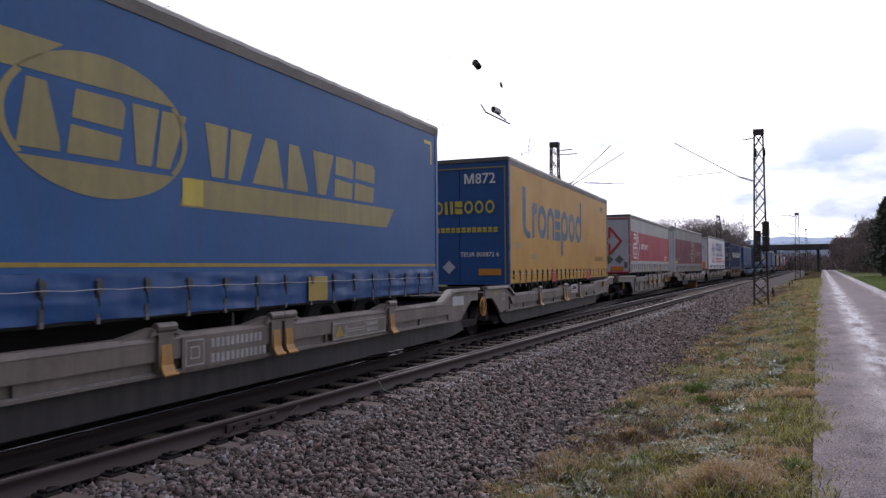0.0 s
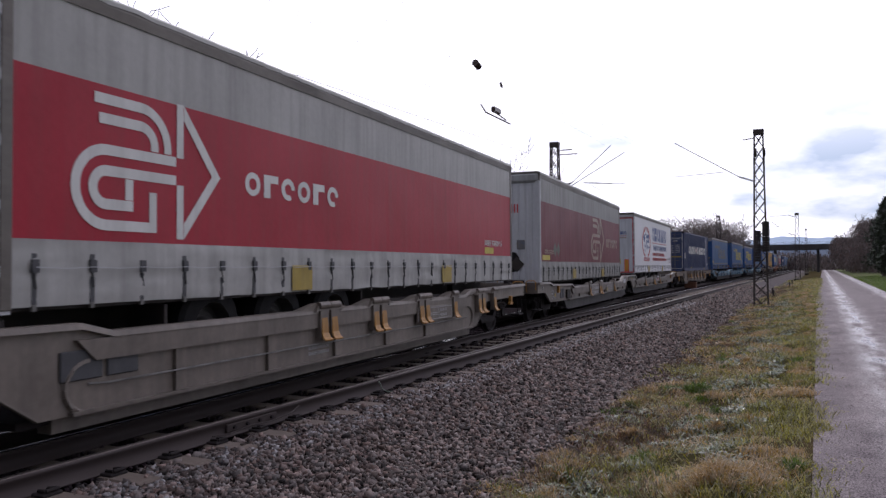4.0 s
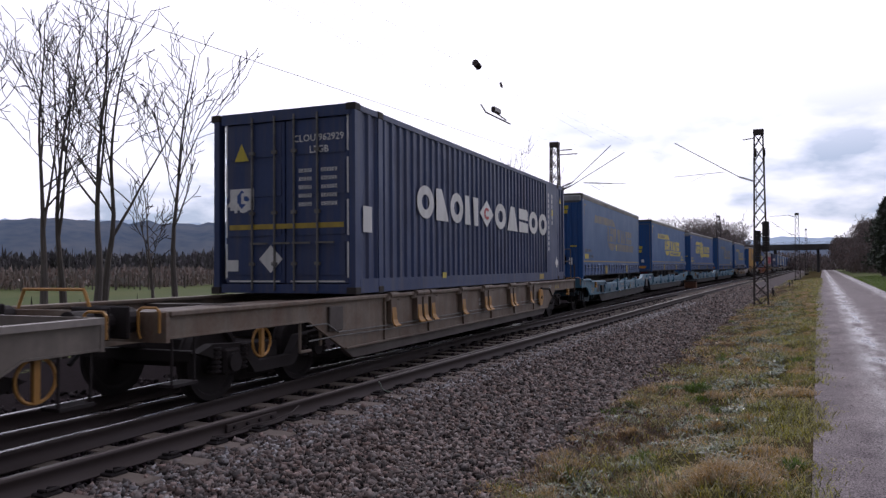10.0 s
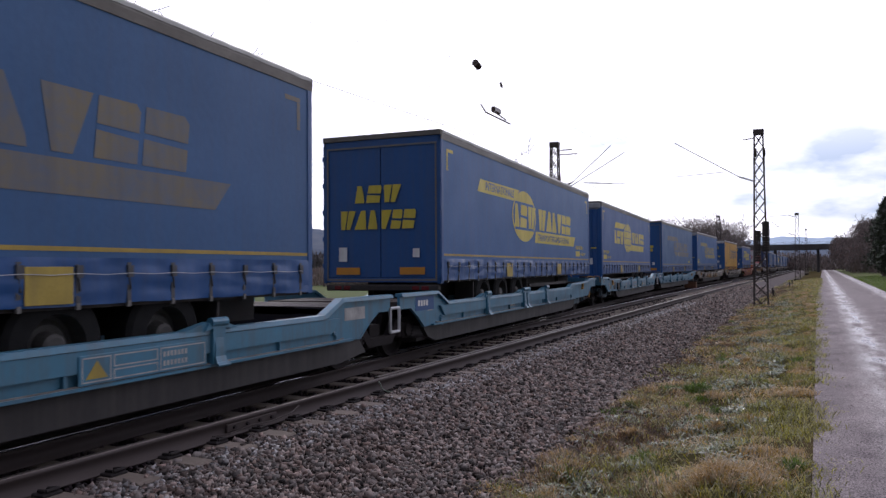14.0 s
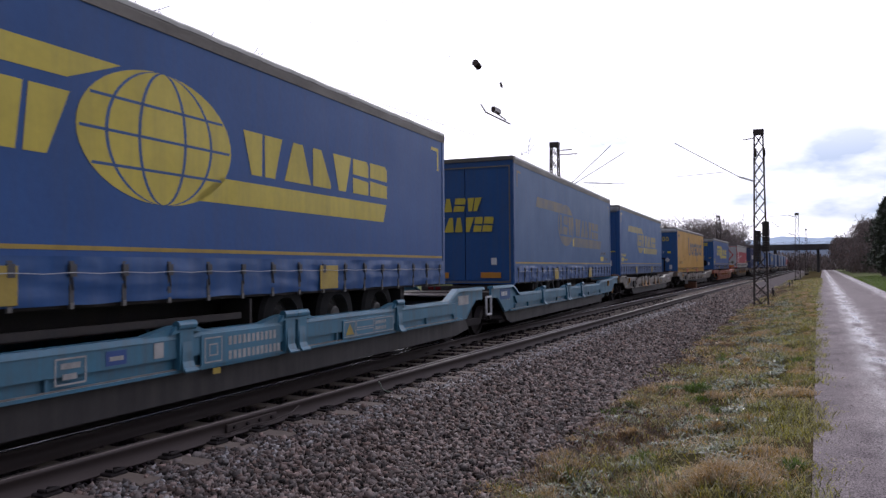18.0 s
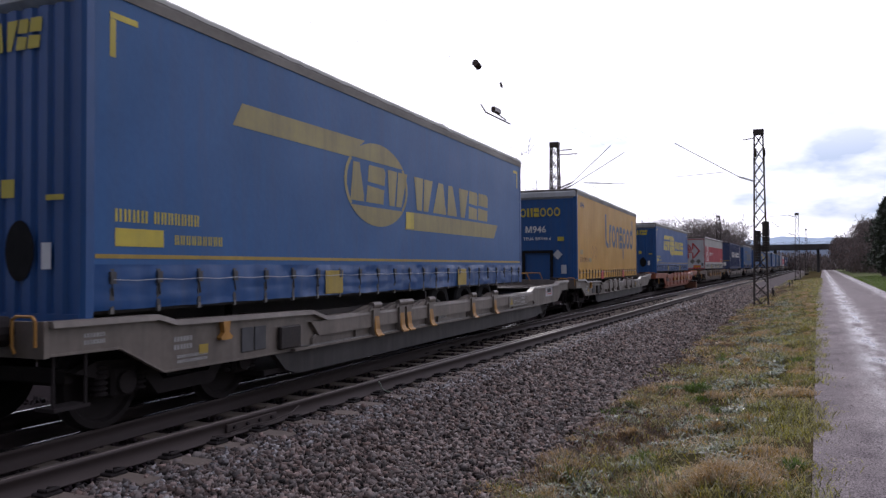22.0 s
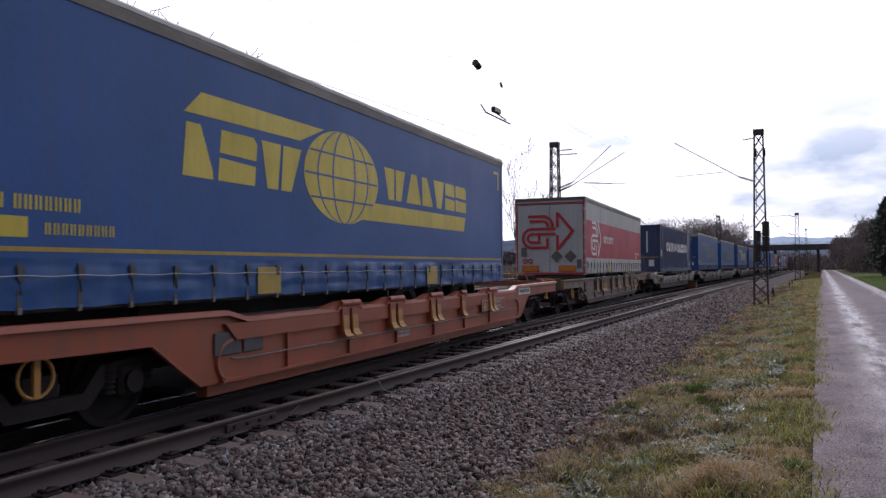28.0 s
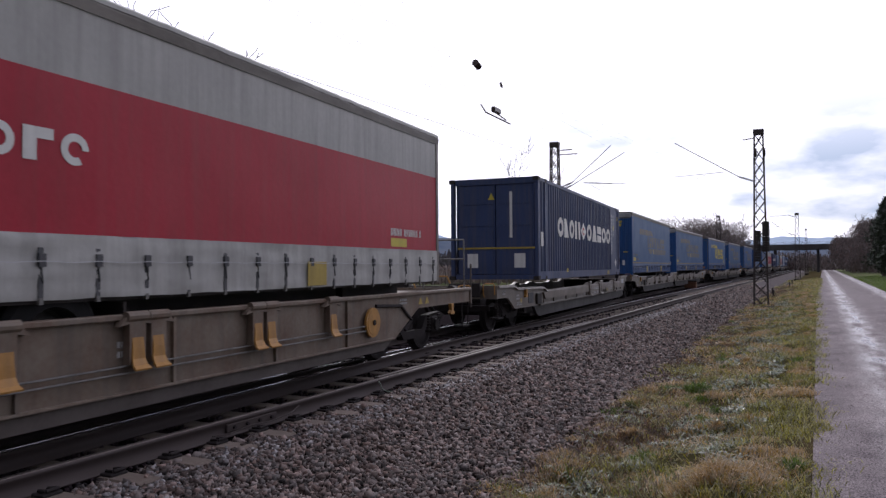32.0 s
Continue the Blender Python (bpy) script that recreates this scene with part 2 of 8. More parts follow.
M_STONE = mat("ballast_stone", (0.172, 0.138, 0.126), rough=0.9, spec=0.25, scale=5, amount=0.6, col2=(0.098, 0.086, 0.088), island=0.85, bump=0.4)
M_STONE_PALE = mat("fresh_pale_stone", (0.29, 0.28, 0.285), rough=0.8, scale=5, amount=0.5, island=0.45, bump=0.4)
M_MAST = mat("weathered_steel_lattice", (0.055, 0.043, 0.04), rough=0.7, scale=4, amount=0.6, col2=(0.03, 0.025, 0.024))
M_CONCRETE = mat("weathered_concrete", (0.085, 0.083, 0.088), rough=0.85, scale=0.6, amount=0.6, streak=0.4)
M_BARK = mat("grey_brown_bark", (0.135, 0.115, 0.105), rough=0.9, scale=5, amount=0.6, col2=(0.045, 0.038, 0.034), stretch=(1, 1, 0.3), bump=0.5)
# Far twigs are paled: distance haze is put into their colour.
M_FARTWIG = mat("haze_paled_far_twig", (0.20, 0.168, 0.163), rough=0.95, scale=5, amount=0.4)
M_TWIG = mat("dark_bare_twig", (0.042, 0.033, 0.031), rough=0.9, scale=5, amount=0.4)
M_WIRE = mat("contact_wire_copper", (0.06, 0.055, 0.05), rough=0.5, metal=0.6, scale=3, amount=0.3)
M_INSUL = mat("brown_glazed_insulator", (0.05, 0.03, 0.025), rough=0.25, scale=5, amount=0.3)

# ---------------------------------------------------------------- mesh tools


def part(name, bm, material, parent=None, label="", loc=None):
    """One mesh object, from a bmesh or a shared mesh, under a thing or a part."""
    if isinstance(bm, bmesh.types.BMesh):
        me = bpy.data.meshes.new(name)
        bm.normal_update()
        bm.to_mesh(me)
        bm.free()
    else:
        me = bm
    if material and not me.materials:
        me.materials.append(material)
    ob = new(name, me)
    if parent:
        ob.parent = parent
    if loc is not None:
        ob.location = loc
    if label:
        ob["label"] = label
    return ob


CACHE = {}


def shared(key, material, build):
    """A mesh made once and shared by alike pieces."""
    if key not in CACHE:
        bm = bmesh.new()
        build(bm)
        me = bpy.data.meshes.new(key if isinstance(key, str) else str(key[0]))
        bm.normal_update()
        bm.to_mesh(me)
        bm.free()
        me.materials.append(material)
        CACHE[key] = me
    return CACHE[key]


def box(bm, x0, x1, y0, y1, z0, z1, bevel=0.0):
    v = [bm.verts.new((x, y, z)) for z in (z0, z1) for y in (y0, y1) for x in (x0, x1)]
    fs = [bm.faces.new([v[i] for i in f]) for f in ((0, 2, 3, 1), (4, 5, 7, 6), (0, 1, 5, 4), (2, 6, 7, 3), (1, 3, 7, 5), (0, 4, 6, 2))]
    if bevel:
        es = {e for f in fs for e in f.edges}
        bmesh.ops.bevel(bm, geom=list(es), offset=bevel, segments=1, affect="EDGES")
    return bm


def cyl(bm, p, axis, r, length, seg=12, r2=None):
    """A cylinder that starts at p and runs along axis."""
    a = Vector(axis).normalized()
    u = a.orthogonal().normalized()
    w = a.cross(u)
    p = Vector(p)
    r2 = r if r2 is None else r2
    rings = []
    for q, rad in ((p, r), (p + a * length, r2)):
        rings.append([bm.verts.new(q + (u * math.cos(t) + w * math.sin(t)) * rad) for t in (2 * math.pi * i / seg for i in range(seg))])
    for i in range(seg):
        j = (i + 1) % seg
        bm.faces.new((rings[0][i], rings[0][j], rings[1][j], rings[1][i]))
    bm.faces.new(rings[0][::-1])
    bm.faces.new(rings[1])
    return bm


def rod(bm, a, b, r, seg=6):
    a, b = Vector(a), Vector(b)
    return cyl(bm, a, b - a, r, (b - a).length, seg)


def prism(bm, pts, x0, x1):
    """A plate with the outline pts in (y, z), from x0 to x1."""
    a = [bm.verts.new((x0, y, z)) for y, z in pts]
    b = [bm.verts.new((x1, y, z)) for y, z in pts]
    bm.faces.new(a)
    bm.faces.new(b[::-1])
    n = len(pts)
    for i in range(n):
        bm.faces.new((a[i], b[i], b[(i + 1) % n], a[(i + 1) % n]))
    bmesh.ops.recalc_face_normals(bm, faces=bm.faces)
    return bm


def flat(bm, pts, plane):
    """A thin printed shape. plane 'side': (y, z) on x; 'face': (x, z) on y."""
    kind, d, t = plane
    f = (lambda p, k: (d + k, p[0], p[1])) if kind == "side" else (lambda p, k: (p[0], d - k, p[1]))
    a = [bm.verts.new(f(p, 0)) for p in pts]
    b = [bm.verts.new(f(p, t)) for p in pts]
    n = len(pts)
    bm.faces.new(a)
    bm.faces.new(b[::-1])
    for i in range(n):
        bm.faces.new((a[i], b[i], b[(i + 1) % n], a[(i + 1) % n]))
    return bm


def ring(bm, cx, cz, r0, r1, plane, a0=0.0, a1=360.0, seg=32, squash=1.0):
    for i in range(seg):
        t0, t1 = (radians(a0 + (a1 - a0) * k / seg) for k in (i, i + 1))
        flat(bm, [(cx + math.cos(t0) * r0 * squash, cz + math.sin(t0) * r0), (cx + math.cos(t0) * r1 * squash, cz + math.sin(t0) * r1),
                  (cx + math.cos(t1) * r1 * squash, cz + math.sin(t1) * r1), (cx + math.cos(t1) * r0 * squash, cz + math.sin(t1) * r0)], plane)
    return bm


def disc(bm, cx, cz, r, plane, seg=40, squash=1.0):
    return flat(bm, [(cx + math.cos(t) * r * squash, cz + math.sin(t) * r) for t in (2 * math.pi * i / seg for i in range(seg))], plane)


def blocks(bm, y0, z0, widths, height, plane, slant=0.0, gap=0.12, split=True, zslope=0.0):
    """A wordmark drawn as plain upright bars: pairs of bars of the letters' widths."""
    y = y0
    for w in widths:
        w2 = w * height
        if w > 0:
            cuts = ((0.0, 0.32), (0.60, 0.92)) if split and w > 0.45 else ((0.0, 0.9),)
            for a, b in cuts:
                p = [(y + a * w2, z0), (y + b * w2, z0), (y + b * w2 + slant * height, z0 + height), (y + a * w2 + slant * height, z0 + height)]
                flat(bm, p, plane)
        y += abs(w2) + gap * height
    return y


def words(name, text, size, material, parent, plane, u, z, slant=0.0, bold=0.012):
    """Lettering in the built-in font, flat on a side or a face."""
    cu = bpy.data.curves.new(name, "FONT")
    cu.body, cu.size, cu.shear, cu.offset, cu.resolution_u, cu.extrude = text, size, slant, bold * size, 2, 0.001
    tmp = new("tmp_words", cu)
    me = bpy.data.meshes.new_from_object(tmp.evaluated_get(bpy.context.evaluated_depsgraph_get()))
    bpy.data.objects.remove(tmp)
    bpy.data.curves.remove(cu)
    me.name = name
    me.materials.clear()
    me.materials.append(material)
    ob = new(name, me)
    ob.parent = parent
    kind, d, _ = plane
    if kind == "side":
        ob.matrix_basis = Matrix(((0, 0, 1, d), (1, 0, 0, u), (0, 1, 0, z), (0, 0, 0, 1)))
    else:
        ob.matrix_basis = Matrix(((1, 0, 0, u), (0, 0, -1, d), (0, 1, 0, z), (0, 0, 0, 1)))
    return ob


def letter_m(size, material, parent, plane, u, z):
    """A plain upright capital M."""
    bm = bmesh.new()
    pts = [(0, 0), (0.13, 0), (0.13, 0.47), (0.30, 0), (0.42, 0), (0.59, 0.47), (0.59, 0), (0.72, 0), (0.72, 0.70), (0.54, 0.70), (0.36, 0.20), (0.18, 0.70), (0, 0.70)]
    flat(bm, [(u + a * size, z + b * size) for a, b in pts], (plane[0], plane[1], 0.0015))
    bmesh.ops.triangulate(bm, faces=bm.faces)
    part("lettering", bm, material, parent)


def from_arrays(name, verts, faces, material, smooth=False):
    me = bpy.data.meshes.new(name)
    verts, faces = np.asarray(verts, np.float32), np.asarray(faces, np.int32)
    k = faces.shape[1]
    me.vertices.add(len(verts))
    me.vertices.foreach_set("co", verts.ravel())
    me.loops.add(faces.size)
    me.loops.foreach_set("vertex_index", faces.ravel())
    me.polygons.add(len(faces))
    me.polygons.foreach_set("loop_start", np.arange(0, faces.size, k, dtype=np.int32))
    me.polygons.foreach_set("loop_total", np.full(len(faces), k, np.int32))
    if smooth:
        me.polygons.foreach_set("use_smooth", np.ones(len(faces), bool))
    me.update(calc_edges=True)
    me.materials.append(material)
    return new(name, me)


# ---------------------------------------------------------------- the line
def integrate(knots, headings, x_at_0):
    s = np.arange(-160.0, 1200.0, 0.5)
    hd = np.interp(s, knots, headings)
    x, y = np.cumsum(-np.sin(hd)) * 0.5, np.cumsum(np.cos(hd)) * 0.5
    i = int(np.argmin(np.abs(s)))
    return s, x - x[i] + x_at_0, y - y[i], hd


TRAIN = integrate([-22, 2, 31, 59], [0, 0.0588, 0.0588, -0.012], -6.739)
NEAR = integrate([30, 60], [0.0, -0.012], -6.17)


def on_track(track, s, lat=0.0):
    S, X, Y, H = track
    x, y, hd = (float(np.interp(s, S, a)) for a in (X, Y, H))
    return x + lat * math.cos(hd), y + lat * math.sin(hd), hd


def near_x(y):
    return np.interp(y, NEAR[2], NEAR[1])


def train_pose(s, a=1.2, b=12.4):
    x0, y0, _ = on_track(TRAIN, s + a)
    x1, y1, _ = on_track(TRAIN, s + b)
    hd = math.atan2(-(x1 - x0), y1 - y0)
    return pose(x0 + a * math.sin(hd), y0 - a * math.cos(hd), 0, 0, 0, math.degrees(hd))


def travelled(t):
    return 8.281 * t - 0.02563 * t * t


# distance of each load's nearer end along the line at the start
UNITS = [-0.9, 17.04, 36.43, 52.59, 70.44, 89.71, 105.84, 123.66, 140.14, 158.18, 174.3, 194.45, 214.69, 237.73, 258.58, 275.73,
         291.9, 309.3, 326.2, 345.6, 362.0, 381.0, 398.0, 417.5, 434.0, 453.0, 470.0, 489.0, 506.0]
KEYED = []      # (thing, unit index, metres behind the unit's mark)
SET_BACK = {4: -0.16, 12: 0.08, 13: 0.10}      # loads that stand off their marks
WHEELS = []     # wheelsets that roll

# ---------------------------------------------------------------- loads
HW = 1.275            # half width of a trailer
TL = 13.52            # its usual length
LENGTHS = {0: 13.48, 1: 13.26, 4: 13.32, 5: 13.46, 6: 13.30, 7: 13.88, 9: 13.60}      # those that differ
SIDE = ("side", 1.2784, 0.0006)


def face_plane(d=-0.012):
    return ("face", d, 0.003)


def strip(bm, z0, z1, seed, wave=0.006, pitch=0.0, y0=0.10, y1=None, x=HW, bulge=0.0, mirror=1, rib=0.0):
    y1 = TL - 0.10 if y1 is None else y1
    ny, nz = (220, 9) if pitch else (330 if rib else 150, max(2, int((z1 - z0) / 0.16)))
    grid = []
    for j in range(nz + 1):
        z = z0 + (z1 - z0) * j / nz
        row = []
        for i in range(ny + 1):
            y = y0 + (y1 - y0) * i / ny
            d = wave * noise.noise((y * 1.7 + seed, z * 0.5, seed)) + 0.5 * wave * noise.noise((y * 6 + seed, z * 0.9, 3.1))
            if rib:
                d += rib * math.exp(-(((y + 0.3) % 0.62 - 0.31) / 0.05) ** 2) * (0.6 + 0.8 * noise.noise((y, seed, z * 0.4)))
            if pitch:
                k = math.sin(math.pi * ((y - y0) / pitch % 1.0))
                d += bulge * k * (0.35 + 0.65 * math.sin(math.pi * (0.15 + 0.7 * j / nz))) + 0.006 * noise.noise((y * 9, z * 9, seed)) + 0.017 * noise.noise((y * 1.3 + z * 2.0, z * 13, seed + 4.0))
            row.append(bm.verts.new((mirror * (x + d), y, z + (0.012 * noise.noise((y * 2.2, seed, 1.0)) if pitch and j == 0 else 0.0))))
        grid.append(row)
    for j in range(nz):
        for i in range(ny):
            q = (grid[j][i], grid[j][i + 1], grid[j + 1][i + 1], grid[j + 1][i])
            f = bm.faces.new(q if mirror > 0 else q[::-1])
            f.smooth = True
    return bm


def tyre_mesh():
    def build(bm):
        prof = [(0.0, 0.30), (0.02, 0.46), (0.06, 0.51), (0.32, 0.51), (0.36, 0.46), (0.38, 0.30)]
        seg = 24
        rings = [[bm.verts.new((a, math.cos(t) * r, math.sin(t) * r)) for t in (2 * math.pi * i / seg for i in range(seg))] for a, r in prof]
        for p, q in zip(rings, rings[1:]):
            for i in range(seg):
                bm.faces.new((p[i], p[(i + 1) % seg], q[(i + 1) % seg], q[i]))
        bmesh.ops.recalc_face_normals(bm, faces=bm.faces)
    return shared("tyre", M_BLACK, build)


def hub_mesh():
    def build(bm):
        prof = [(0.37, 0.315), (0.375, 0.30), (0.20, 0.285), (0.19, 0.25), (0.235, 0.20), (0.225, 0.15), (0.33, 0.12), (0.35, 0.09), (0.35, 0.001)]
        rings = [[bm.verts.new((a, math.cos(t) * q, math.sin(t) * q)) for t in (2 * math.pi * i / 22 for i in range(22))] for a, q in prof]
        for p, q in zip(rings, rings[1:]):
            for i in range(22):
                j = (i + 1) % 22
                bm.faces.new((p[i], p[j], q[j], q[i]))
        bmesh.ops.recalc_face_normals(bm, faces=bm.faces)
    return shared("hub", M_RIM, build)


def strap_mesh(h, material):
    def build(bm):
        box(bm, 1.284, 1.294, -0.024, 0.024, 0.0, h)
        box(bm, 1.286, 1.316, -0.034, 0.034, h * 0.62, h * 0.62 + 0.11)
        rod(bm, (1.300, -0.006, h * 0.62), (1.300, 0.014, h * 0.30), 0.009, 5)
    return shared(("strap", round(h, 2), material.name), material, build)


def hook_mesh():
    def build(bm):
        box(bm, 1.27, 1.30, -0.020, 0.020, -0.035, 0.02)
    return shared("hook", M_HUB, build)


def roof_parts(root, zt, roof_mat, rail_mat, cap):
    bm = bmesh.new()
    n = 40
    for k in range(n):
        ya, yb = TL * k / n, TL * (k + 1) / n
        sag = lambda y: 0.012 * noise.noise((y * 1.3, zt, 2.0))
        for x0, x1, za, zb2 in ((-HW, 0, -0.02, 0.02), (0, HW, 0.02, -0.02)):
            bm.faces.new([bm.verts.new(c) for c in ((x0, ya, zt + za + sag(ya)), (x1, ya, zt + zb2 + sag(ya)), (x1, yb, zt + zb2 + sag(yb)), (x0, yb, zt + za + sag(yb)))])
    part("roof", bm, roof_mat, root)
    for sx in (1, -1):
        bm = bmesh.new()
        pts = [(HW - 0.03, -0.15), (HW + 0.012, -0.15), (HW + 0.022, -0.05), (HW + 0.014, 0.015), (HW - 0.04, 0.022)]
        n = 56
        rows = []
        for k in range(n + 1):
            y = TL * k / n
            d = 0.012 * noise.noise((y * 2.1, zt * 3, 5.0 + sx))
            rows.append([bm.verts.new((sx * px_, y, zt + pz + (d if pz > -0.1 else 0))) for px_, pz in pts])
        for a, b in zip(rows, rows[1:]):
            for i in range(len(pts)):
                j = (i + 1) % len(pts)
                bm.faces.new((a[i], a[j], b[j], b[i]))
        bm.faces.new(rows[0])
        bm.faces.new(rows[-1])
        bmesh.ops.recalc_face_normals(bm, faces=bm.faces)
        part("roof_rail", bm, rail_mat, root)
        bm = bmesh.new()
        rows = []
        for k in range(121):
            y = 0.05 + (TL - 0.1) * k / 120
            d = 0.010 * noise.noise((y * 3.3, zt * 5, 8.0 + sx)) + 0.008 * noise.noise((y * 11, zt, 2.0))
            rows.append([bm.verts.new((sx * (HW + q), y, zt + z + (d if z < 0.02 else d * 0.6))) for q, z in ((0.026, -0.030), (0.027, 0.012), (0.006, 0.034), (-0.06, 0.036))])
        for a, b in zip(rows, rows[1:]):
            for i in range(3):
                bm.faces.new((a[i], a[i + 1], b[i + 1], b[i]))
        bmesh.ops.recalc_face_normals(bm, faces=bm.faces)
        part("roof_hem", bm, roof_mat, root)
    return root


def running_gear(root, zb, near_axles, detail):
    """Chassis beams, axles, legs; the axles lie at the end with the doors."""
    for sx in (-0.5, 0.5):
        bm = bmesh.new()
        box(bm, sx - 0.06, sx + 0.06, 0.5, TL - 0.3, zb - 0.36, zb - 0.02)
        part("chassis_beam", bm, M_CHASSIS, root)
    bm = bmesh.new()
    box(bm, -1.24, 1.24, 0.05, TL - 0.05, zb - 0.03, zb + 0.05)
    part("load_floor", bm, M_CHASSIS, root)
    ax = [2.6, 3.9, 5.2] if near_axles else [TL - 5.2, TL - 3.9, TL - 2.6]
    for y in ax if detail else ax[:2]:
        for sx in (1, -1):
            ty = part("wheel", tyre_mesh(), None, root, "worn black tyre on a steel hub")
            ty.location = (1.22 - 0.38 if sx > 0 else -1.22 + 0.38, y, zb - 0.36)
            ty.scale = (sx, 1, 1)
            if detail and sx > 0:
                part("hub", hub_mesh(), None, ty)
    if detail:
        ly = TL - 2.7 if near_axles else 2.7
        for sx in (0.75, -0.75):
            bm = bmesh.new()
            box(bm, sx - 0.06, sx + 0.06, ly - 0.06, ly + 0.06, zb - 0.62, zb - 0.03)
            box(bm, sx - 0.12, sx + 0.12, ly - 0.14, ly + 0.14, zb - 0.66, zb - 0.62)
            part("landing_leg", bm, M_CHASSIS, root)
        y0, y1 = (6.2, 10.4) if near_axles else (3.3, 7.4)
        for dz in (0.20, 0.42):
            bm = bmesh.new()
            box(bm, 1.20, 1.235, y0, y1, zb - dz - 0.07, zb - dz)
            part("side_guard", bm, M_CHASSIS, root)
        for sy in (ax[0] - 0.75, ax[-1] + 0.75):
            bm = bmesh.new()
            box(bm, 0.82, 1.24, sy - 0.02, sy + 0.02, zb - 0.62, zb - 0.05)
            part("mudguard", bm, M_CHASSIS, root)


def doors(root, zt, zb, leaf, frame, bumper, detail):
    """Two door leaves in a frame, with bars, hinges, lamps and a bumper."""
    for x0, x1 in ((-HW + 0.07, -0.008), (0.008, HW - 0.07)):
        bm = bmesh.new()
        box(bm, x0, x1, -0.012, 0.05, zb + 0.06, zt - 0.22, 0.006)
        part("door_leaf", bm, leaf, root)
    bm = bmesh.new()
    for x0, x1, z0, z1 in ((-HW, -HW + 0.068, zb - 0.05, zt), (HW - 0.068, HW, zb - 0.05, zt), (-HW, HW, zt - 0.20, zt + 0.012), (-HW, HW, zb - 0.03, zb + 0.055)):
        box(bm, x0, x1, -0.025, 0.10, z0, z1)
    part("door_frame", bm, frame, root)
    bm = bmesh.new()
    box(bm, -HW - 0.012, HW + 0.012, -0.05, 0.14, zt - 0.075, zt + 0.03, 0.01)
    part("roof_edge", bm, M_RAIL_TRIM, root)
    bm = bmesh.new()
    box(bm, -HW + 0.05, HW - 0.05, -0.03, 0.10, zb - 0.20, zb - 0.075, 0.02)
    part("bumper", bm, bumper, root)
    if detail:
        for sx in (-1, 1):
            for k in range(5):
                bm = bmesh.new()
                z = zb + 0.25 + k * (zt - zb - 0.7) / 4
                box(bm, sx * (HW - 0.01) - 0.035, sx * (HW - 0.01) + 0.035, -0.04, -0.01, z, z + 0.09)
                part("hinge", bm, frame, root)
        for x in (-0.95, -0.75, 0.75, 0.95):
            bm = bmesh.new()
            box(bm, x - 0.08, x + 0.08, -0.035, -0.015, zb - 0.18, zb - 0.10, 0.008)
            part("tail_lamp", bm, M_LAMP, root)


def bulkhead(root, zt, zb, panel, cap, kit, detail, ribs=True):
    """Ribbed end wall with a rounded roof cap and the connector bracket."""
    bm = bmesh.new()
    n = 11
    pts = [(-HW + 0.02, 0.0)]
    for k in range(n):
        a = -HW + 0.16 + k * (2 * HW - 0.32) / n
        w = (2 * HW - 0.32) / n
        d = -0.028 if ribs else -0.004
        pts += [(a + w * 0.08, 0.0), (a + w * 0.22, d), (a + w * 0.72, d), (a + w * 0.86, 0.0)]
    pts.append((HW - 0.02, 0.0))
    lo = [bm.verts.new((x, y, zb - 0.1)) for x, y in pts]
    hi = [bm.verts.new((x, y, zt - 0.28)) for x, y in pts]
    for i in range(len(pts) - 1):
        bm.faces.new((lo[i], lo[i + 1], hi[i + 1], hi[i]))
    part("end_wall", bm, panel, root)
    for sx in (-1, 1):
        bm = bmesh.new()
        x = sx * (HW - 0.06)
        box(bm, x - 0.075, x + 0.075, -0.02, 0.12, zb - 0.1, zt - 0.20, 0.03)
        part("corner_post", bm, panel, root)
    bm = bmesh.new()
    box(bm, -HW - 0.012, HW + 0.012, -0.055, 0.27, zt - 0.30, zt + 0.03, 0.09)
    part("roof_cap", bm, cap, root)
    bm = bmesh.new()
    box(bm, -HW + 0.03, HW - 0.03, -0.03, 0.24, zt - 0.03, zt + 0.045, 0.02)
    part("cap_seal", bm, M_RAIL_TRIM, root)
    bm = bmesh.new()
    box(bm, -HW + 0.02, HW - 0.02, -0.03, 0.1, zb - 0.16, zb - 0.02)
    part("lower_beam", bm, panel, root)
    if detail and kit:
        bm = bmesh.new()
        z = zb + 0.62
        box(bm, -0.62, 0.02, -0.09, -0.02, z + 0.18, z + 0.36, 0.02)
        box(bm, -0.62, 0.02, -0.075, -0.02, z - 0.02, z + 0.13, 0.02)
        for k in range(5):
            cyl(bm, (-0.52 + k * 0.11, -0.11, z + 0.05), (0, 1, 0), 0.035, 0.05, 8)
            cyl(bm, (-0.50 + k * 0.11, -0.12, z + 0.30), (0, 1, 0), 0.03, 0.05, 8)
        part("connector_bracket", bm, kit, root, "pale steel bracket with hose connectors")
        bm = bmesh.new()
        disc(bm, 0.52, zb + 0.55, 0.28, ("face", -0.034, 0.003), 24, 0.66)
        part("grease_patch", bm, M_BLACK, root)


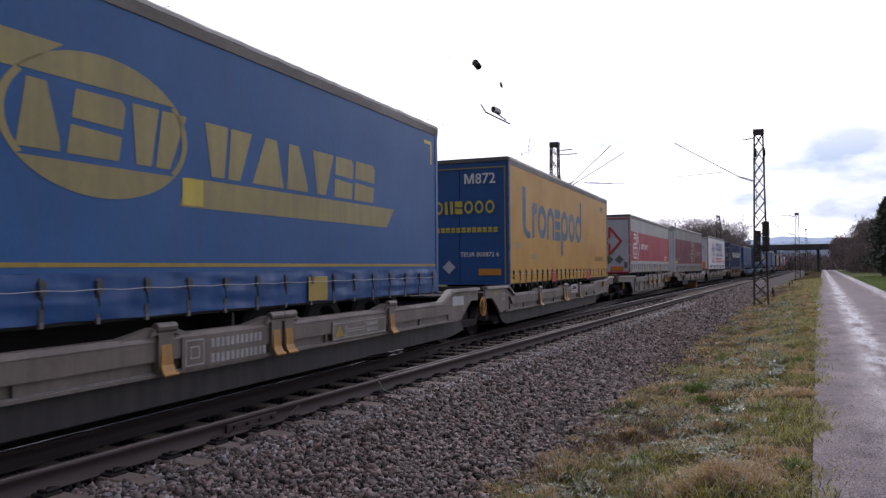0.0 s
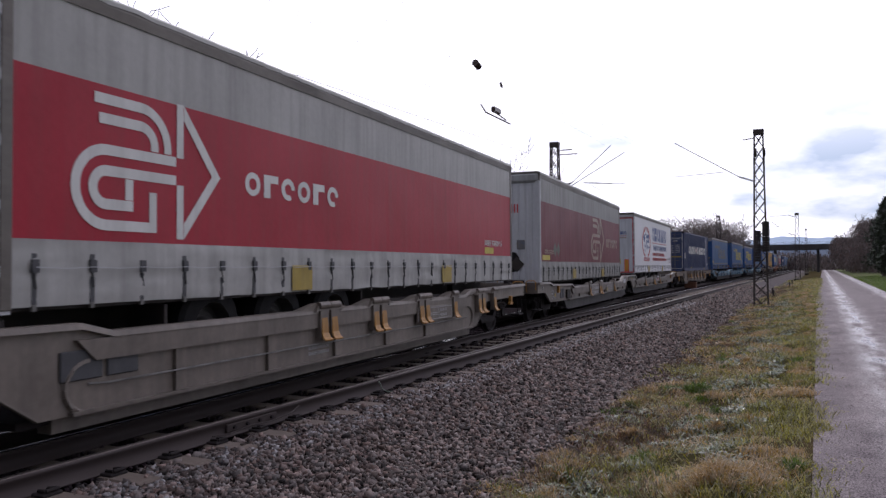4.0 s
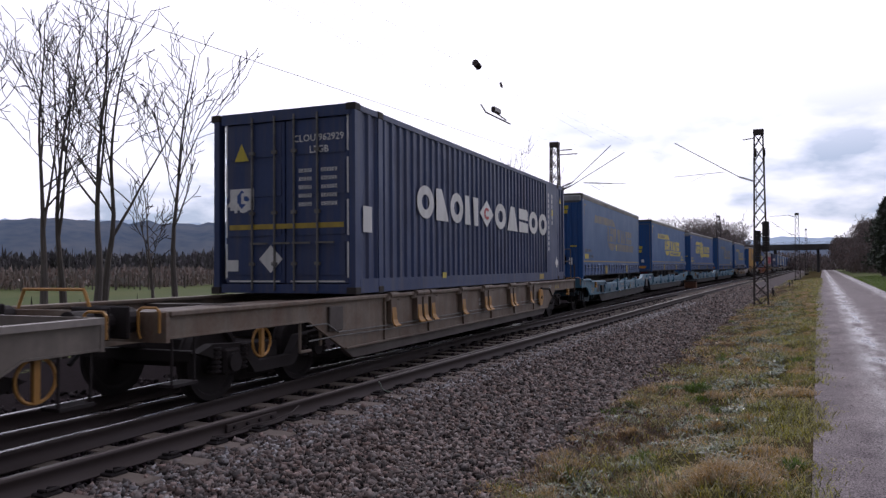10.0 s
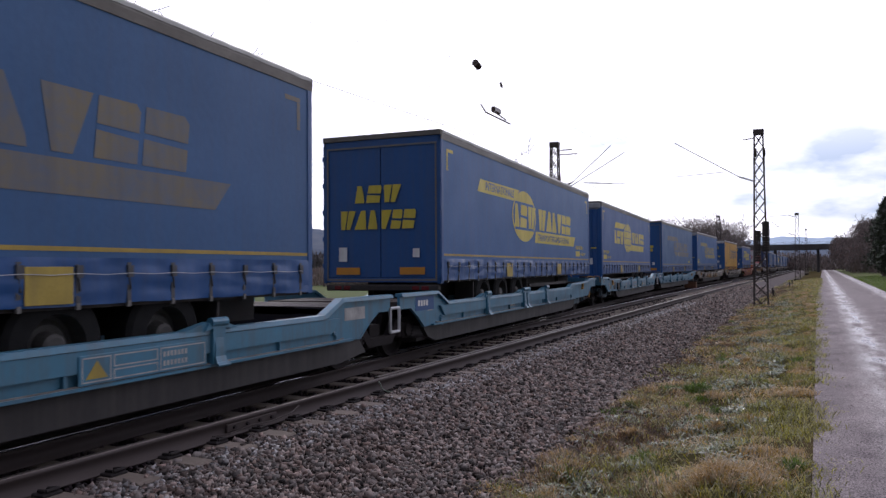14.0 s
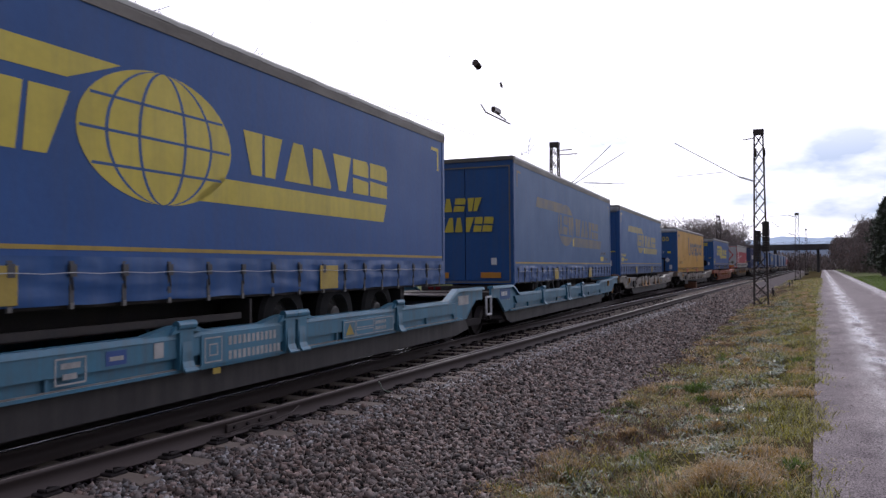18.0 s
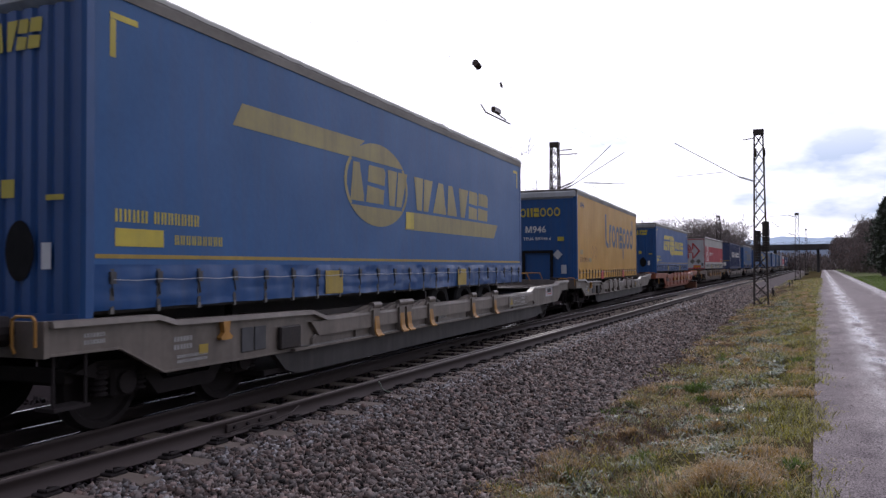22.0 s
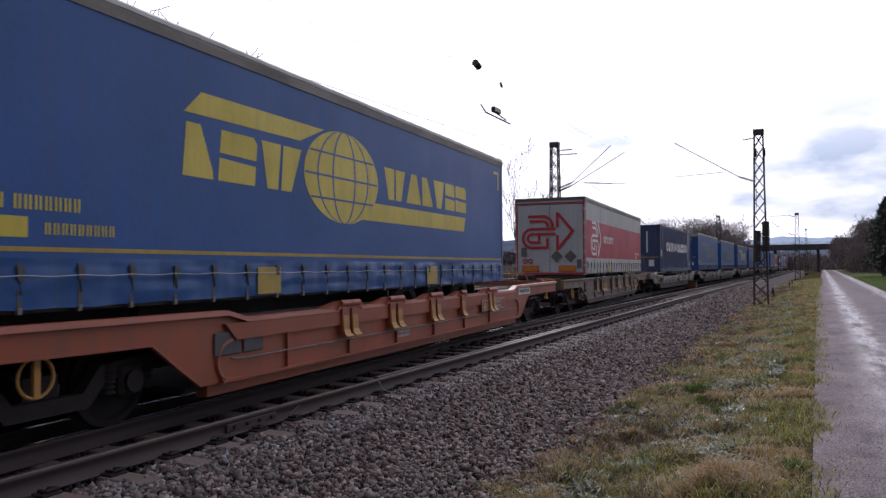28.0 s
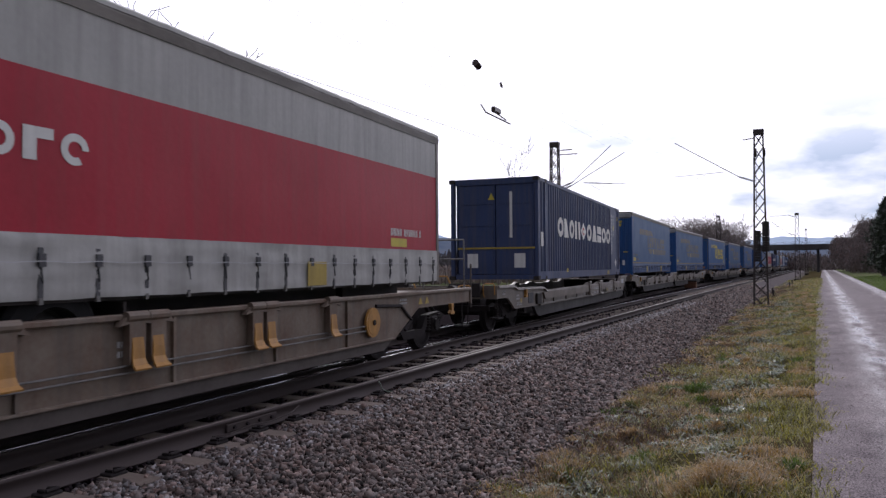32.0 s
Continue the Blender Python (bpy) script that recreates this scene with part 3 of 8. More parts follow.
def strapped_side(root, zt, zb, band, detail, strap_mat, plates=(4.0, 9.0), plate_mat=None, pitch=0.56):
    n = int((TL - 0.3) / pitch)
    me, hk = strap_mesh(band, strap_mat), hook_mesh()
    if detail:
        for k in range(n):
            y = 0.30 + k * (TL - 0.6) / (n - 1)
            part("strap", me, None, root, loc=(0, y, zb + 0.02))
            part("hook", hk, None, root, loc=(0, y, zb))
        bm = bmesh.new()
        n2 = 2 * (n - 1)
        pts = [(1.318, 0.3 + (TL - 0.6) * k / n2, zb + band * 0.78 - (0.012 if k % 2 else 0.0)) for k in range(n2 + 1)]
        for a, b in zip(pts, pts[1:]):
            rod(bm, a, b, 0.0045, 4)
        part("seal_cable", bm, M_PANEL, root, "thin pale customs cable")
    for y in plates:
        bm = bmesh.new()
        box(bm, 1.306, 1.312, y, y + 0.47, zb + 0.02, zb + 0.34, 0.003)
        part("warning_plate", bm, plate_mat or M_PLATE, root)


def curtain_side(root, zt, zb, seed, layers, skirt_mat, skirt=0.42, rib=0.0, post=None):
    """layers: (name, z from, z to, material) up the side, above the strapped skirt."""
    for sx in (1, -1):
        for nm, z0, z1, m in layers:
            bm = bmesh.new()
            strip(bm, z0, z1, seed, mirror=sx, wave=0.0016, rib=rib)
            part(nm, bm, m, root)
        bm = bmesh.new()
        strip(bm, zb, zb + skirt, seed, mirror=sx, pitch=(TL - 0.6) / (int((TL - 0.3) / 0.56) - 1), bulge=0.022)
        part("skirt", bm, skirt_mat, root)
        bm = bmesh.new()
        box(bm, sx * HW - 0.03, sx * HW + 0.012, 0.0, 0.11, zb - 0.02, zt - 0.14, 0.008)
        part("corner_post", bm, post or M_RAIL_TRIM, root)
        bm = bmesh.new()
        box(bm, sx * HW - 0.03, sx * HW + 0.012, TL - 0.11, TL, zb - 0.02, zt - 0.14, 0.008)
        part("corner_post", bm, post or M_RAIL_TRIM, root)


def end_wall_far(root, zt, zb, m):
    bm = bmesh.new()
    box(bm, -HW + 0.03, HW - 0.03, TL - 0.06, TL - 0.004, zb, zt - 0.02)
    part("far_end_wall", bm, m, root)


M_OCHRE_LINE = mat("brownish_ochre_print", (0.34, 0.19, 0.06), rough=0.6, scale=2, amount=0.5, bump=0.04)


def root_of(name, unit, label, category, group):
    global TL
    TL = LENGTHS.get(unit, 13.52)
    e = new(name)
    tagged(e, label, category, group)
    KEYED.append((e, unit, 0.0 if "wagon" in name else SET_BACK.get(unit, 0.0)))
    return e


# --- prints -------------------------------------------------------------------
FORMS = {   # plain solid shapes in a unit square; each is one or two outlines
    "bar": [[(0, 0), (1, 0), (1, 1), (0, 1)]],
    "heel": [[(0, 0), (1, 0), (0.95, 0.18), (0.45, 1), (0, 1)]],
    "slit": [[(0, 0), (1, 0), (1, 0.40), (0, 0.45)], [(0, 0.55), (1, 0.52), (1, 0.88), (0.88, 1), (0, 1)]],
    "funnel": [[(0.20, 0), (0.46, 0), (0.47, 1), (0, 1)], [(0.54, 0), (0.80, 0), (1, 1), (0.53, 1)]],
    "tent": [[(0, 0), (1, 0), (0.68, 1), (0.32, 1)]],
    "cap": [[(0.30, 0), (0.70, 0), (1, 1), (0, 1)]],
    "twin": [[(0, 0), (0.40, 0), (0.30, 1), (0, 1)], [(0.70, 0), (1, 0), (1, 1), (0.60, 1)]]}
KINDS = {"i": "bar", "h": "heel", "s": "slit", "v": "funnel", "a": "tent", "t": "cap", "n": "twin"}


def mark(root, y0, y1, z0, z1, widths, m, plane=SIDE, slant=0.0, gap=0.12, joined=False, kinds=""):
    """A wordmark as a row of plain solid shapes and rings of the letters' widths between y0 and y1."""
    h = z1 - z0
    total = sum(abs(w) for w in widths) + gap * (len(widths) - 1)
    k = (y1 - y0 - slant * h) / total
    y, bm = y0, bmesh.new()
    for n, w in enumerate(widths):
        a, b = y, y + abs(w) * k
        y = b + gap * k
        if w < 0:
            continue
        kind = kinds[n % len(kinds)] if kinds else "s"
        if kind == "o":
            q = (b - a) / h
            ring(bm, (a + b) / 2 + slant * h / 2, (z0 + z1) / 2, h * 0.5 - 0.27 * min(h, b - a), h * 0.5, plane, 0, 360, 24, q)
        else:
            for out in FORMS[KINDS[kind]]:
                flat(bm, [(a + (b - a) * u + slant * h * v, z0 + h * v) for u, v in out], plane)
        if not joined:
            part("print_block", bm, m, root)
            bm = bmesh.new()
    if joined:
        part("printed_mark", bm, m, root)["kind"] = "stuff"
    else:
        bm.free()


THREE, SIX = (0.62, 0.85, 1.1), (1.0, 0.78, 0.6, 0.66, 0.62, 0.74)


def print_globe_stripe(root, m, m2=None, lettered=True, joined=False, dz=0.0):
    """Slanting stripes, a globe and rows of plain blocks: the older print."""
    P = SIDE
    bm = bmesh.new()
    flat(bm, [(2.05, 3.19 + dz), (4.75, 3.19 + dz), (5.2, 3.49 + dz), (2.22, 3.47 + dz)], P)
    part("printed_stripe", bm, m, root)
    cy, cz, r, q = 5.65, 2.85 + dz, 0.65, 1.66
    bm = bmesh.new()
    for a0, a1 in ((33, 147), (213, 327)):
        flat(bm, [(cy + math.cos(radians(a)) * r * q, cz + math.sin(radians(a)) * r) for a in np.linspace(a0, a1, 22)], P)
    ring(bm, cy, cz, r * 0.93, r, P, -33, 33, 12, q)
    ring(bm, cy, cz, r * 0.93, r, P, 147, 213, 12, q)
    globe = part("printed_globe", bm, m, root)
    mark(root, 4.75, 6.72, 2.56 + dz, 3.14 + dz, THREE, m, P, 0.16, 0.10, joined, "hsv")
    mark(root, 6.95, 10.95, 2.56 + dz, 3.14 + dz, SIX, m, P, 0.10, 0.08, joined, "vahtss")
    bm = bmesh.new()
    flat(bm, [(6.62, 2.20 + dz), (11.35, 2.20 + dz), (11.62, 2.51 + dz), (6.72, 2.51 + dz)], P)
    part("printed_stripe", bm, m, root)
    if lettered:
        words("lettering", "INTERNATIONALE", 0.26, M_BLUE_FACE, root, ("side", 1.2806, 0), 2.55, 3.26 + dz, 0.1)
        words("lettering", "TRANSPORTORGANISATION AG", 0.25, M_BLUE_FACE, root, ("side", 1.2806, 0), 6.95, 2.27 + dz, 0.1)


def print_globe_bold(root, m, joined=False):
    """Blocks beside a lined globe with two stripes: the newer print."""
    P = SIDE
    cy, cz, r, q = 6.1, 2.85, 0.66, 1.60
    bm = bmesh.new()
    flat(bm, [(2.78, 3.20), (4.95, 3.22), (5.55, 3.46), (3.05, 3.45)], P)
    part("printed_stripe", bm, m, root)
    mark(root, 2.76, 4.98, 2.53, 3.10, THREE, m, P, 0.10, 0.10, joined, "hsv")
    bm = bmesh.new()
    disc(bm, cy, cz, r, P, 48, q)
    globe = part("printed_globe", bm, m, root)
    bm = bmesh.new()
    Q = ("side", 1.2796, 0.0006)
    for e in (0.30, 0.68):
        for a in range(24):
            t0, t1 = radians(-90 + a * 7.5), radians(-82.5 + a * 7.5)
            for sg in (1, -1):
                flat(bm, [(cy + sg * e * r * q * math.cos(t) + w, cz + r * math.sin(t)) for t, w in ((t0, -0.02), (t1, -0.02), (t1, 0.02), (t0, 0.02))], Q)
    for d in (-0.5, -0.02, 0.46):
        h = math.sqrt(max(0, 1 - d * d)) * r * q * 0.97
        flat(bm, [(cy - h, cz + d * r - 0.014), (cy + h, cz + d * r - 0.014), (cy + h, cz + d * r + 0.014), (cy - h, cz + d * r + 0.014)], Q)
    part("globe_lines", bm, M_BLUE_FACE, globe)
    mark(root, 7.38, 11.08, 2.66, 3.17, SIX, m, P, 0.0, 0.07, joined, "vahtss")
    bm = bmesh.new()
    flat(bm, [(6.55, 2.28), (10.95, 2.28), (11.06, 2.56), (6.95, 2.56)], P)
    part("printed_stripe", bm, m, root)


def small_codes(root, y0, z0, m, m2):
    """Rows of unreadable code: plain bars."""
    bm = bmesh.new()
    blocks(bm, y0, z0 + 0.20, (0.7,) * 4 + (-0.3,) + (0.6,) * 7, 0.12, SIDE, 0, 0.2)
    part("code_row", bm, m, root)["kind"] = "stuff"
    bm = bmesh.new()
    flat(bm, [(y0, z0 - 0.03), (y0 + 0.62, z0 - 0.03), (y0 + 0.62, z0 + 0.14), (y0, z0 + 0.14)], SIDE)
    part("code_plate", bm, m2, root)
    bm = bmesh.new()
    blocks(bm, y0 + 0.78, z0, (0.6,) * 9, 0.10, SIDE, 0, 0.25)
    part("code_row", bm, m, root)["kind"] = "stuff"


def corner_mark(root, y, z, m, flip=1):
    bm = bmesh.new()
    flat(bm, [(y, z), (y + flip * 0.34, z), (y + flip * 0.34, z - 0.06), (y, z - 0.06)], SIDE)
    flat(bm, [(y, z - 0.065), (y + flip * 0.07, z - 0.065), (y + flip * 0.07, z - 0.42), (y, z - 0.42)], SIDE)
    part("corner_mark", bm, m, root)


def arrow_logo(name, root, u, z, h, m, plane, wide=1.0):
    """A bent ribbon that ends in an arrow, drawn in plain bands."""
    def build(bm):
        t = 0.085 * h
        for i, (r, x1) in enumerate(((0.34, 0.80), (0.175, 0.62))):
            rr = r * h
            ring(bm, u + 0.34 * h, z + 0.34 * h, rr - t, rr, plane, 90, 270, 18)
            flat(bm, [(u + 0.34 * h, z + 0.34 * h - rr), (u + x1 * h, z + 0.34 * h - rr), (u + x1 * h, z + 0.34 * h - rr + t), (u + 0.34 * h, z + 0.34 * h - rr + t)], plane)
        flat(bm, [(u + 0.34 * h, z + 0.595 * h), (u + 1.12 * h, z + 0.595 * h), (u + 1.12 * h, z + 0.68 * h), (u + 0.34 * h, z + 0.68 * h)], plane)
        flat(bm, [(u + 0.34 * h, z + 0.43 * h), (u + 1.12 * h, z + 0.43 * h), (u + 1.12 * h, z + 0.515 * h), (u + 0.34 * h, z + 0.515 * h)], plane)
        for k in (0, 1):
            a = 0.155 * k
            ring(bm, u + 0.70 * h, z + 0.72 * h, (0.36 - a) * h - t, (0.36 - a) * h, plane, 0, 90, 14)
            flat(bm, [(u + (0.22 + a * 0.3) * h, z + (1.08 - a) * h - t), (u + 0.70 * h, z + (1.08 - a) * h - t), (u + 0.70 * h, z + (1.08 - a) * h), (u + (0.22 + a * 0.3) * h, z + (1.08 - a) * h)], plane)
            flat(bm, [(u + (1.06 - a) * h - t, z + 0.69 * h), (u + (1.06 - a) * h, z + 0.69 * h), (u + (1.06 - a) * h, z + 0.72 * h), (u + (1.06 - a) * h - t, z + 0.72 * h)], plane)
        flat(bm, [(u + 0.80 * h, z), (u + 0.80 * h + t, z), (u + 0.80 * h + t, z + 0.34 * h), (u + 0.80 * h, z + 0.34 * h)], plane)
        flat(bm, [(u + 0.535 * h, z + 0.255 * h), (u + 0.62 * h, z + 0.255 * h), (u + 0.62 * h, z + 0.425 * h), (u + 0.535 * h, z + 0.425 * h)], plane)
        # arrow head: two slanting bands and uprights
        for sg in (1, -1):
            c = z + 0.555 * h
            flat(bm, [(u + 1.72 * h, c), (u + 1.22 * h, c + sg * 0.60 * h), (u + 1.22 * h, c + sg * 0.46 * h), (u + 1.60 * h, c)], plane)
            flat(bm, [(u + 1.215 * h - t, c + sg * 0.12 * h), (u + 1.215 * h, c + sg * 0.12 * h), (u + 1.215 * h, c + sg * 0.60 * h), (u + 1.215 * h - t, c + sg * 0.60 * h)], plane)
    bm = bmesh.new()
    build(bm)
    k = 0 if plane[0] == "face" else 1
    for v in bm.verts:
        v.co[k] = u + (v.co[k] - u) * wide
    return part(name, bm, m, root)


def diamond(root, u, z, r, m, plane):
    bm = bmesh.new()
    flat(bm, [(u - r, z), (u, z - r), (u + r, z), (u, z + r)], plane)
    return part("hazard_diamond", bm, m, root)


def patch(name, root, u0, u1, z0, z1, m, plane, label=""):
    bm = bmesh.new()
    flat(bm, [(u0, z0), (u1, z0), (u1, z1), (u0, z1)], plane)
    return part(name, bm, m, root, label)


# --- the kinds of load -----------------------------------------------------------
def blue_trailer(unit, zt, zb, face, print_kind, old=False, detail=True):
    side = M_BLUE_OLD if old else M_BLUE_NEW if print_kind == "bold" else M_BLUE
    r = root_of("semi_trailer", unit, ("faded " if old else "") + "blue curtain-sided semi-trailer with yellow print on a pocket wagon", "trailer", "trailers on the train")
    curtain_side(r, zt, zb, unit, [("curtain", zb + 0.42, zt - 0.15, side)], M_SKIRT, post=M_BLUE_FACE)
    roof_parts(r, zt, M_ROOF, M_RAIL_TRIM, None)
    running_gear(r, zb, face == "doors", detail)
    end_wall_far(r, zt, zb, M_BLUE_FACE)
    yel = M_YEL_OLD if print_kind == "worn" else M_YEL
    patch("yellow_line", r, 0.12, TL - 0.12, zb + 0.475, zb + 0.515, M_LINE, SIDE)
    strapped_side(r, zt, zb, 0.36, detail, M_STRAP)
    F = face_plane(-0.034)
    if face == "doors":
        doors(r, zt, zb, M_BLUE_FACE, M_BLUE_FACE, M_CHASSIS, detail)
        bm = bmesh.new()
        for x0, x1, z0, z1 in ((-1.20, -1.165, zb, zt - 0.20), (1.165, 1.20, zb, zt - 0.20), (-1.165, 1.165, zt - 0.235, zt - 0.20), (-1.165, 1.165, zb + 0.0, zb + 0.035)):
            flat(bm, [(x0, z0), (x1, z0), (x1, z1), (x0, z1)], ("face", -0.028, 0.003))
        part("yellow_border", bm, M_YEL_OLD, r)
        mark(r, -0.56, 0.46, zt - 1.32, zt - 0.98, THREE, M_YEL, F, 0.18, 0.12, not detail, "hsv")
        mark(r, -0.94, 0.78, zt - 1.84, zt - 1.47, SIX, M_YEL, F, 0.18, 0.10, not detail, "vahtss")
        patch("reflector_plate", r, -0.98, -0.45, zb + 0.12, zb + 0.26, M_REFL, F)
        patch("reflector_plate", r, 0.42, 0.95, zb + 0.12, zb + 0.26, M_REFL, F)
        patch("sticker", r, -0.92, -0.74, zb + 0.38, zb + 0.66, M_WHITE, F)
        patch("sticker", r, 0.70, 0.84, zb + 0.45, zb + 0.62, M_WHITE, F)
    else:
        bulkhead(r, zt, zb, M_BLUE_FACE, M_CAP, M_PANEL, detail)
        mark(r, -1.05, -0.36, zt - 0.66, zt - 0.38, THREE, M_YEL, F, 0.16, 0.12, not detail, "hsv")
        mark(r, -0.24, 0.80, zt - 0.66, zt - 0.38, SIX, M_YEL, F, 0.16, 0.10, not detail, "vahtss")
        for x, z in ((-0.86, zb + 1.02), (0.28, zb + 1.04)):
            patch("yellow_patch", r, x, x + 0.17, z, z + 0.17, M_YEL, F)
        patch("white_patch", r, -0.95, -0.72, zb + 0.28, zb + 0.42, M_WHITE, F)
        patch("white_patch", r, 0.80, 0.92, zb + 0.38, zb + 0.62, M_WHITE, F)
        patch("yellow_patch", r, 0.85, 1.07, zb + 1.0, zb + 1.05, M_YEL, F)
    if print_kind == "bold":
        print_globe_bold(r, M_YEL, not detail)
    elif print_kind == "globe":
        print_globe_stripe(r, M_YEL, M_BLUE_FACE, detail, not detail)
    elif print_kind == "mid":
        print_globe_stripe(r, M_YEL_MID, M_BLUE_FACE, False, not detail)
        patch("clean_letter_patch", r, 6.66, 6.98, 2.22, 2.50, M_YEL, ("side", 1.2796, 0.0006))
    else:
        print_globe_stripe(r, M_YEL_OLD, M_BLUE_OLD, False, not detail)
        patch("clean_letter_patch", r, 6.58, 6.74, 2.22, 2.46, M_YEL, ("side", 1.2796, 0.0006))
    corner_mark(r, 0.28, zt - 0.30, M_YEL_OLD if old else M_YEL)
    corner_mark(r, TL - 0.28, zt - 0.30, M_YEL_OLD if old else M_YEL, -1)
    small_codes(r, 0.35 if face != "doors" else TL - 2.2, zb + 0.62, M_YEL_OLD if old else M_YEL, M_YEL)
    return r


def ochre_trailer(unit, zt, zb, face, number, code, detail=True):
    r = root_of("semi_trailer", unit, "ochre yellow curtain-sided semi-trailer with blue end wall on a pocket wagon", "trailer", "trailers on the train")
    curtain_side(r, zt, zb, unit, [("curtain", zb + 0.36, zt - 0.15, M_ORANGE_TARP)], M_ORANGE_TARP, 0.36)
    roof_parts(r, zt, M_ROOF, M_RAIL_TRIM, None)
    running_gear(r, zb, face == "doors", detail)
    end_wall_far(r, zt, zb, M_BLUE_FACE)
    strapped_side(r, zt, zb - 0.06, 0.38, detail, M_STRAP, (4.05, 9.0), M_RED, 0.52)
    F = face_plane(-0.034)
    if face == "doors":
        doors(r, zt, zb, M_BLUE_FACE, M_BLUE_FACE, M_CHASSIS, detail)
        letter_m(0.36, M_WHITE, r, ("face", -0.035, 0), 0.14, zt - 0.60)
        words("lettering", number[1:], 0.36, M_WHITE, r, ("face", -0.036, 0), 0.42, zt - 0.60, 0, 0.014)
        words("lettering", code, 0.155, M_WHITE, r, ("face", -0.036, 0), 0.02, zb + 0.66, 0, 0.012)
        mark(r, -1.08, 0.92, zt - 1.34, zt - 1.02, (0.45, 0.42, 0.62, 0.6, 0.55, 0.62, 0.6, 0.64), M_YEL, F, 0, 0.14, False, "hionsooo")
        mark(r, -1.05, 1.0, zb + 1.26, zb + 1.38, (0.8,) * 15, M_YEL, F, 0, 0.24, True)
        bm = bmesh.new()
        blocks(bm, -1.12, zt - 0.38, (0.8,) * 5, 0.07, F, 0, 0.25)
        part("code_row", bm, M_WHITE, r)["kind"] = "stuff"
        patch("reflector_plate", r, -1.12, -0.58, zb + 0.20, zb + 0.36, M_REFL, F)
        patch("reflector_plate", r, 0.50, 1.08, zb + 0.20, zb + 0.36, M_REFL, F)
        diamond(r, -0.28, zb + 0.40, 0.17, M_PANEL, F)
        bm = bmesh.new()
        for x0, x1, z0, z1 in ((-1.20, -1.17, zb, zt - 0.20), (1.17, 1.20, zb, zt - 0.20), (-1.17, 1.17, zt - 0.23, zt - 0.20)):
            flat(bm, [(x0, z0), (x1, z0), (x1, z1), (x0, z1)], ("face", -0.028, 0.003))
        part("yellow_border", bm, M_YEL_MID, r)
    else:
        bulkhead(r, zt, zb, M_BLUE_FACE, M_PANEL, None, detail, False)
        mark(r, -1.05, 0.72, zt - 0.88, zt - 0.58, (0.45, 0.42, 0.62, 0.6, 0.55, 0.62, 0.6, 0.64), M_YEL, F, 0, 0.12, False, "hionsooo")
        letter_m(0.32, M_WHITE, r, ("face", -0.035, 0), -0.50, zt - 1.42)
        words("lettering", number[1:], 0.32, M_WHITE, r, ("face", -0.036, 0), -0.25, zt - 1.42, 0, 0.014)
        words("lettering", code, 0.15, M_WHITE, r, ("face", -0.036, 0), -0.58, zt - 1.68, 0, 0.012)
        bm = bmesh.new()
        for a in ((-0.62, -0.52, zb + 0.0, zb + 1.0), (0.36, 0.46, zb + 0.0, zb + 1.0), (-0.52, 0.36, zb + 0.9, zb + 1.0)):
            box(bm, a[0], a[1], -0.07, -0.02, a[2], a[3])
        part("coupling_recess", bm, M_BLACK, r, "black frame of the coupling recess")
        patch("yellow_patch", r, 0.62, 0.84, zt - 1.72, zt - 1.58, M_YEL, F)
        patch("red_patch", r, -0.98, -0.84, zb + 0.38, zb + 0.9, M_RED, F)
        patch("white_patch", r, -0.80, -0.68, zb + 0.4, zb + 0.9, M_WHITE, F)
        patch("white_patch", r, 0.74, 0.92, zb + 0.2, zb + 0.5, M_PANEL, F)
        diamond(r, 0.62, zb + 0.85, 0.17, M_PANEL, F)
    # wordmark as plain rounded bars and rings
    P, z0 = SIDE, 2.30
    ink = M_TEAL_PRINT if face == "doors" else M_NAVY_PRINT
    y0 = 1.16 if face == "doors" else 5.12
    bm = bmesh.new()
    flat(bm, [(y0, z0 + 0.42), (y0 + 0.30, z0 + 0.30), (y0 + 0.30, z0 + 1.33), (y0, z0 + 1.33)], P)
    part("print_block", bm, ink, r)
    bm = bmesh.new()
    flat(bm, [(y0, z0 + 0.415), (y0 + 0.10, z0 + 0.14), (y0 + 0.42, z0), (y0 + 0.72, z0), (y0 + 0.72, z0 + 0.16), (y0 + 0.45, z0 + 0.19), (y0 + 0.30, z0 + 0.295)], P)
    part("print_block", bm, ink, r)
    y = y0 + 0.90
    for kind, w in (("stem", 0.50), ("ring", 0.92), ("arch", 0.86), ("stack", 0.70), ("ring_low", 0.95), ("ring", 0.92), ("ring_high", 0.95)):
        bm = bmesh.new()
        if kind.startswith("ring"):
            stem = {"ring_low": (0.0, -0.42), "ring_high": (w - 0.235, 0.56)}.get(kind)
            if stem:
                flat(bm, [(y + stem[0], z0 + stem[1]), (y + stem[0] + 0.235, z0 + stem[1]), (y + stem[0] + 0.235, z0 + stem[1] + 0.86), (y + stem[0], z0 + stem[1] + 0.86)], ("side", 1.2782, 0))
            ring(bm, y + w / 2, z0 + 0.50, 0.24, 0.47, P, 0, 360, 30, w / 0.94)
        elif kind == "arch":
            ring(bm, y + w / 2, z0 + 0.52, 0.22, 0.45, P, 0, 180, 18, w / 0.90)
            for u in (y, y + w * 0.745):
                flat(bm, [(u, z0 + 0.03), (u + w * 0.255, z0 + 0.03), (u + w * 0.255, z0 + 0.515), (u, z0 + 0.515)], P)
        elif kind == "stack":
            for a, b in ((0.03, 0.30), (0.36, 0.62), (0.70, 0.97)):
                flat(bm, [(y, z0 + a), (y + w * 0.9, z0 + a), (y + w, z0 + (a + b) / 2), (y + w * 0.9, z0 + b), (y, z0 + b)], P)
        else:
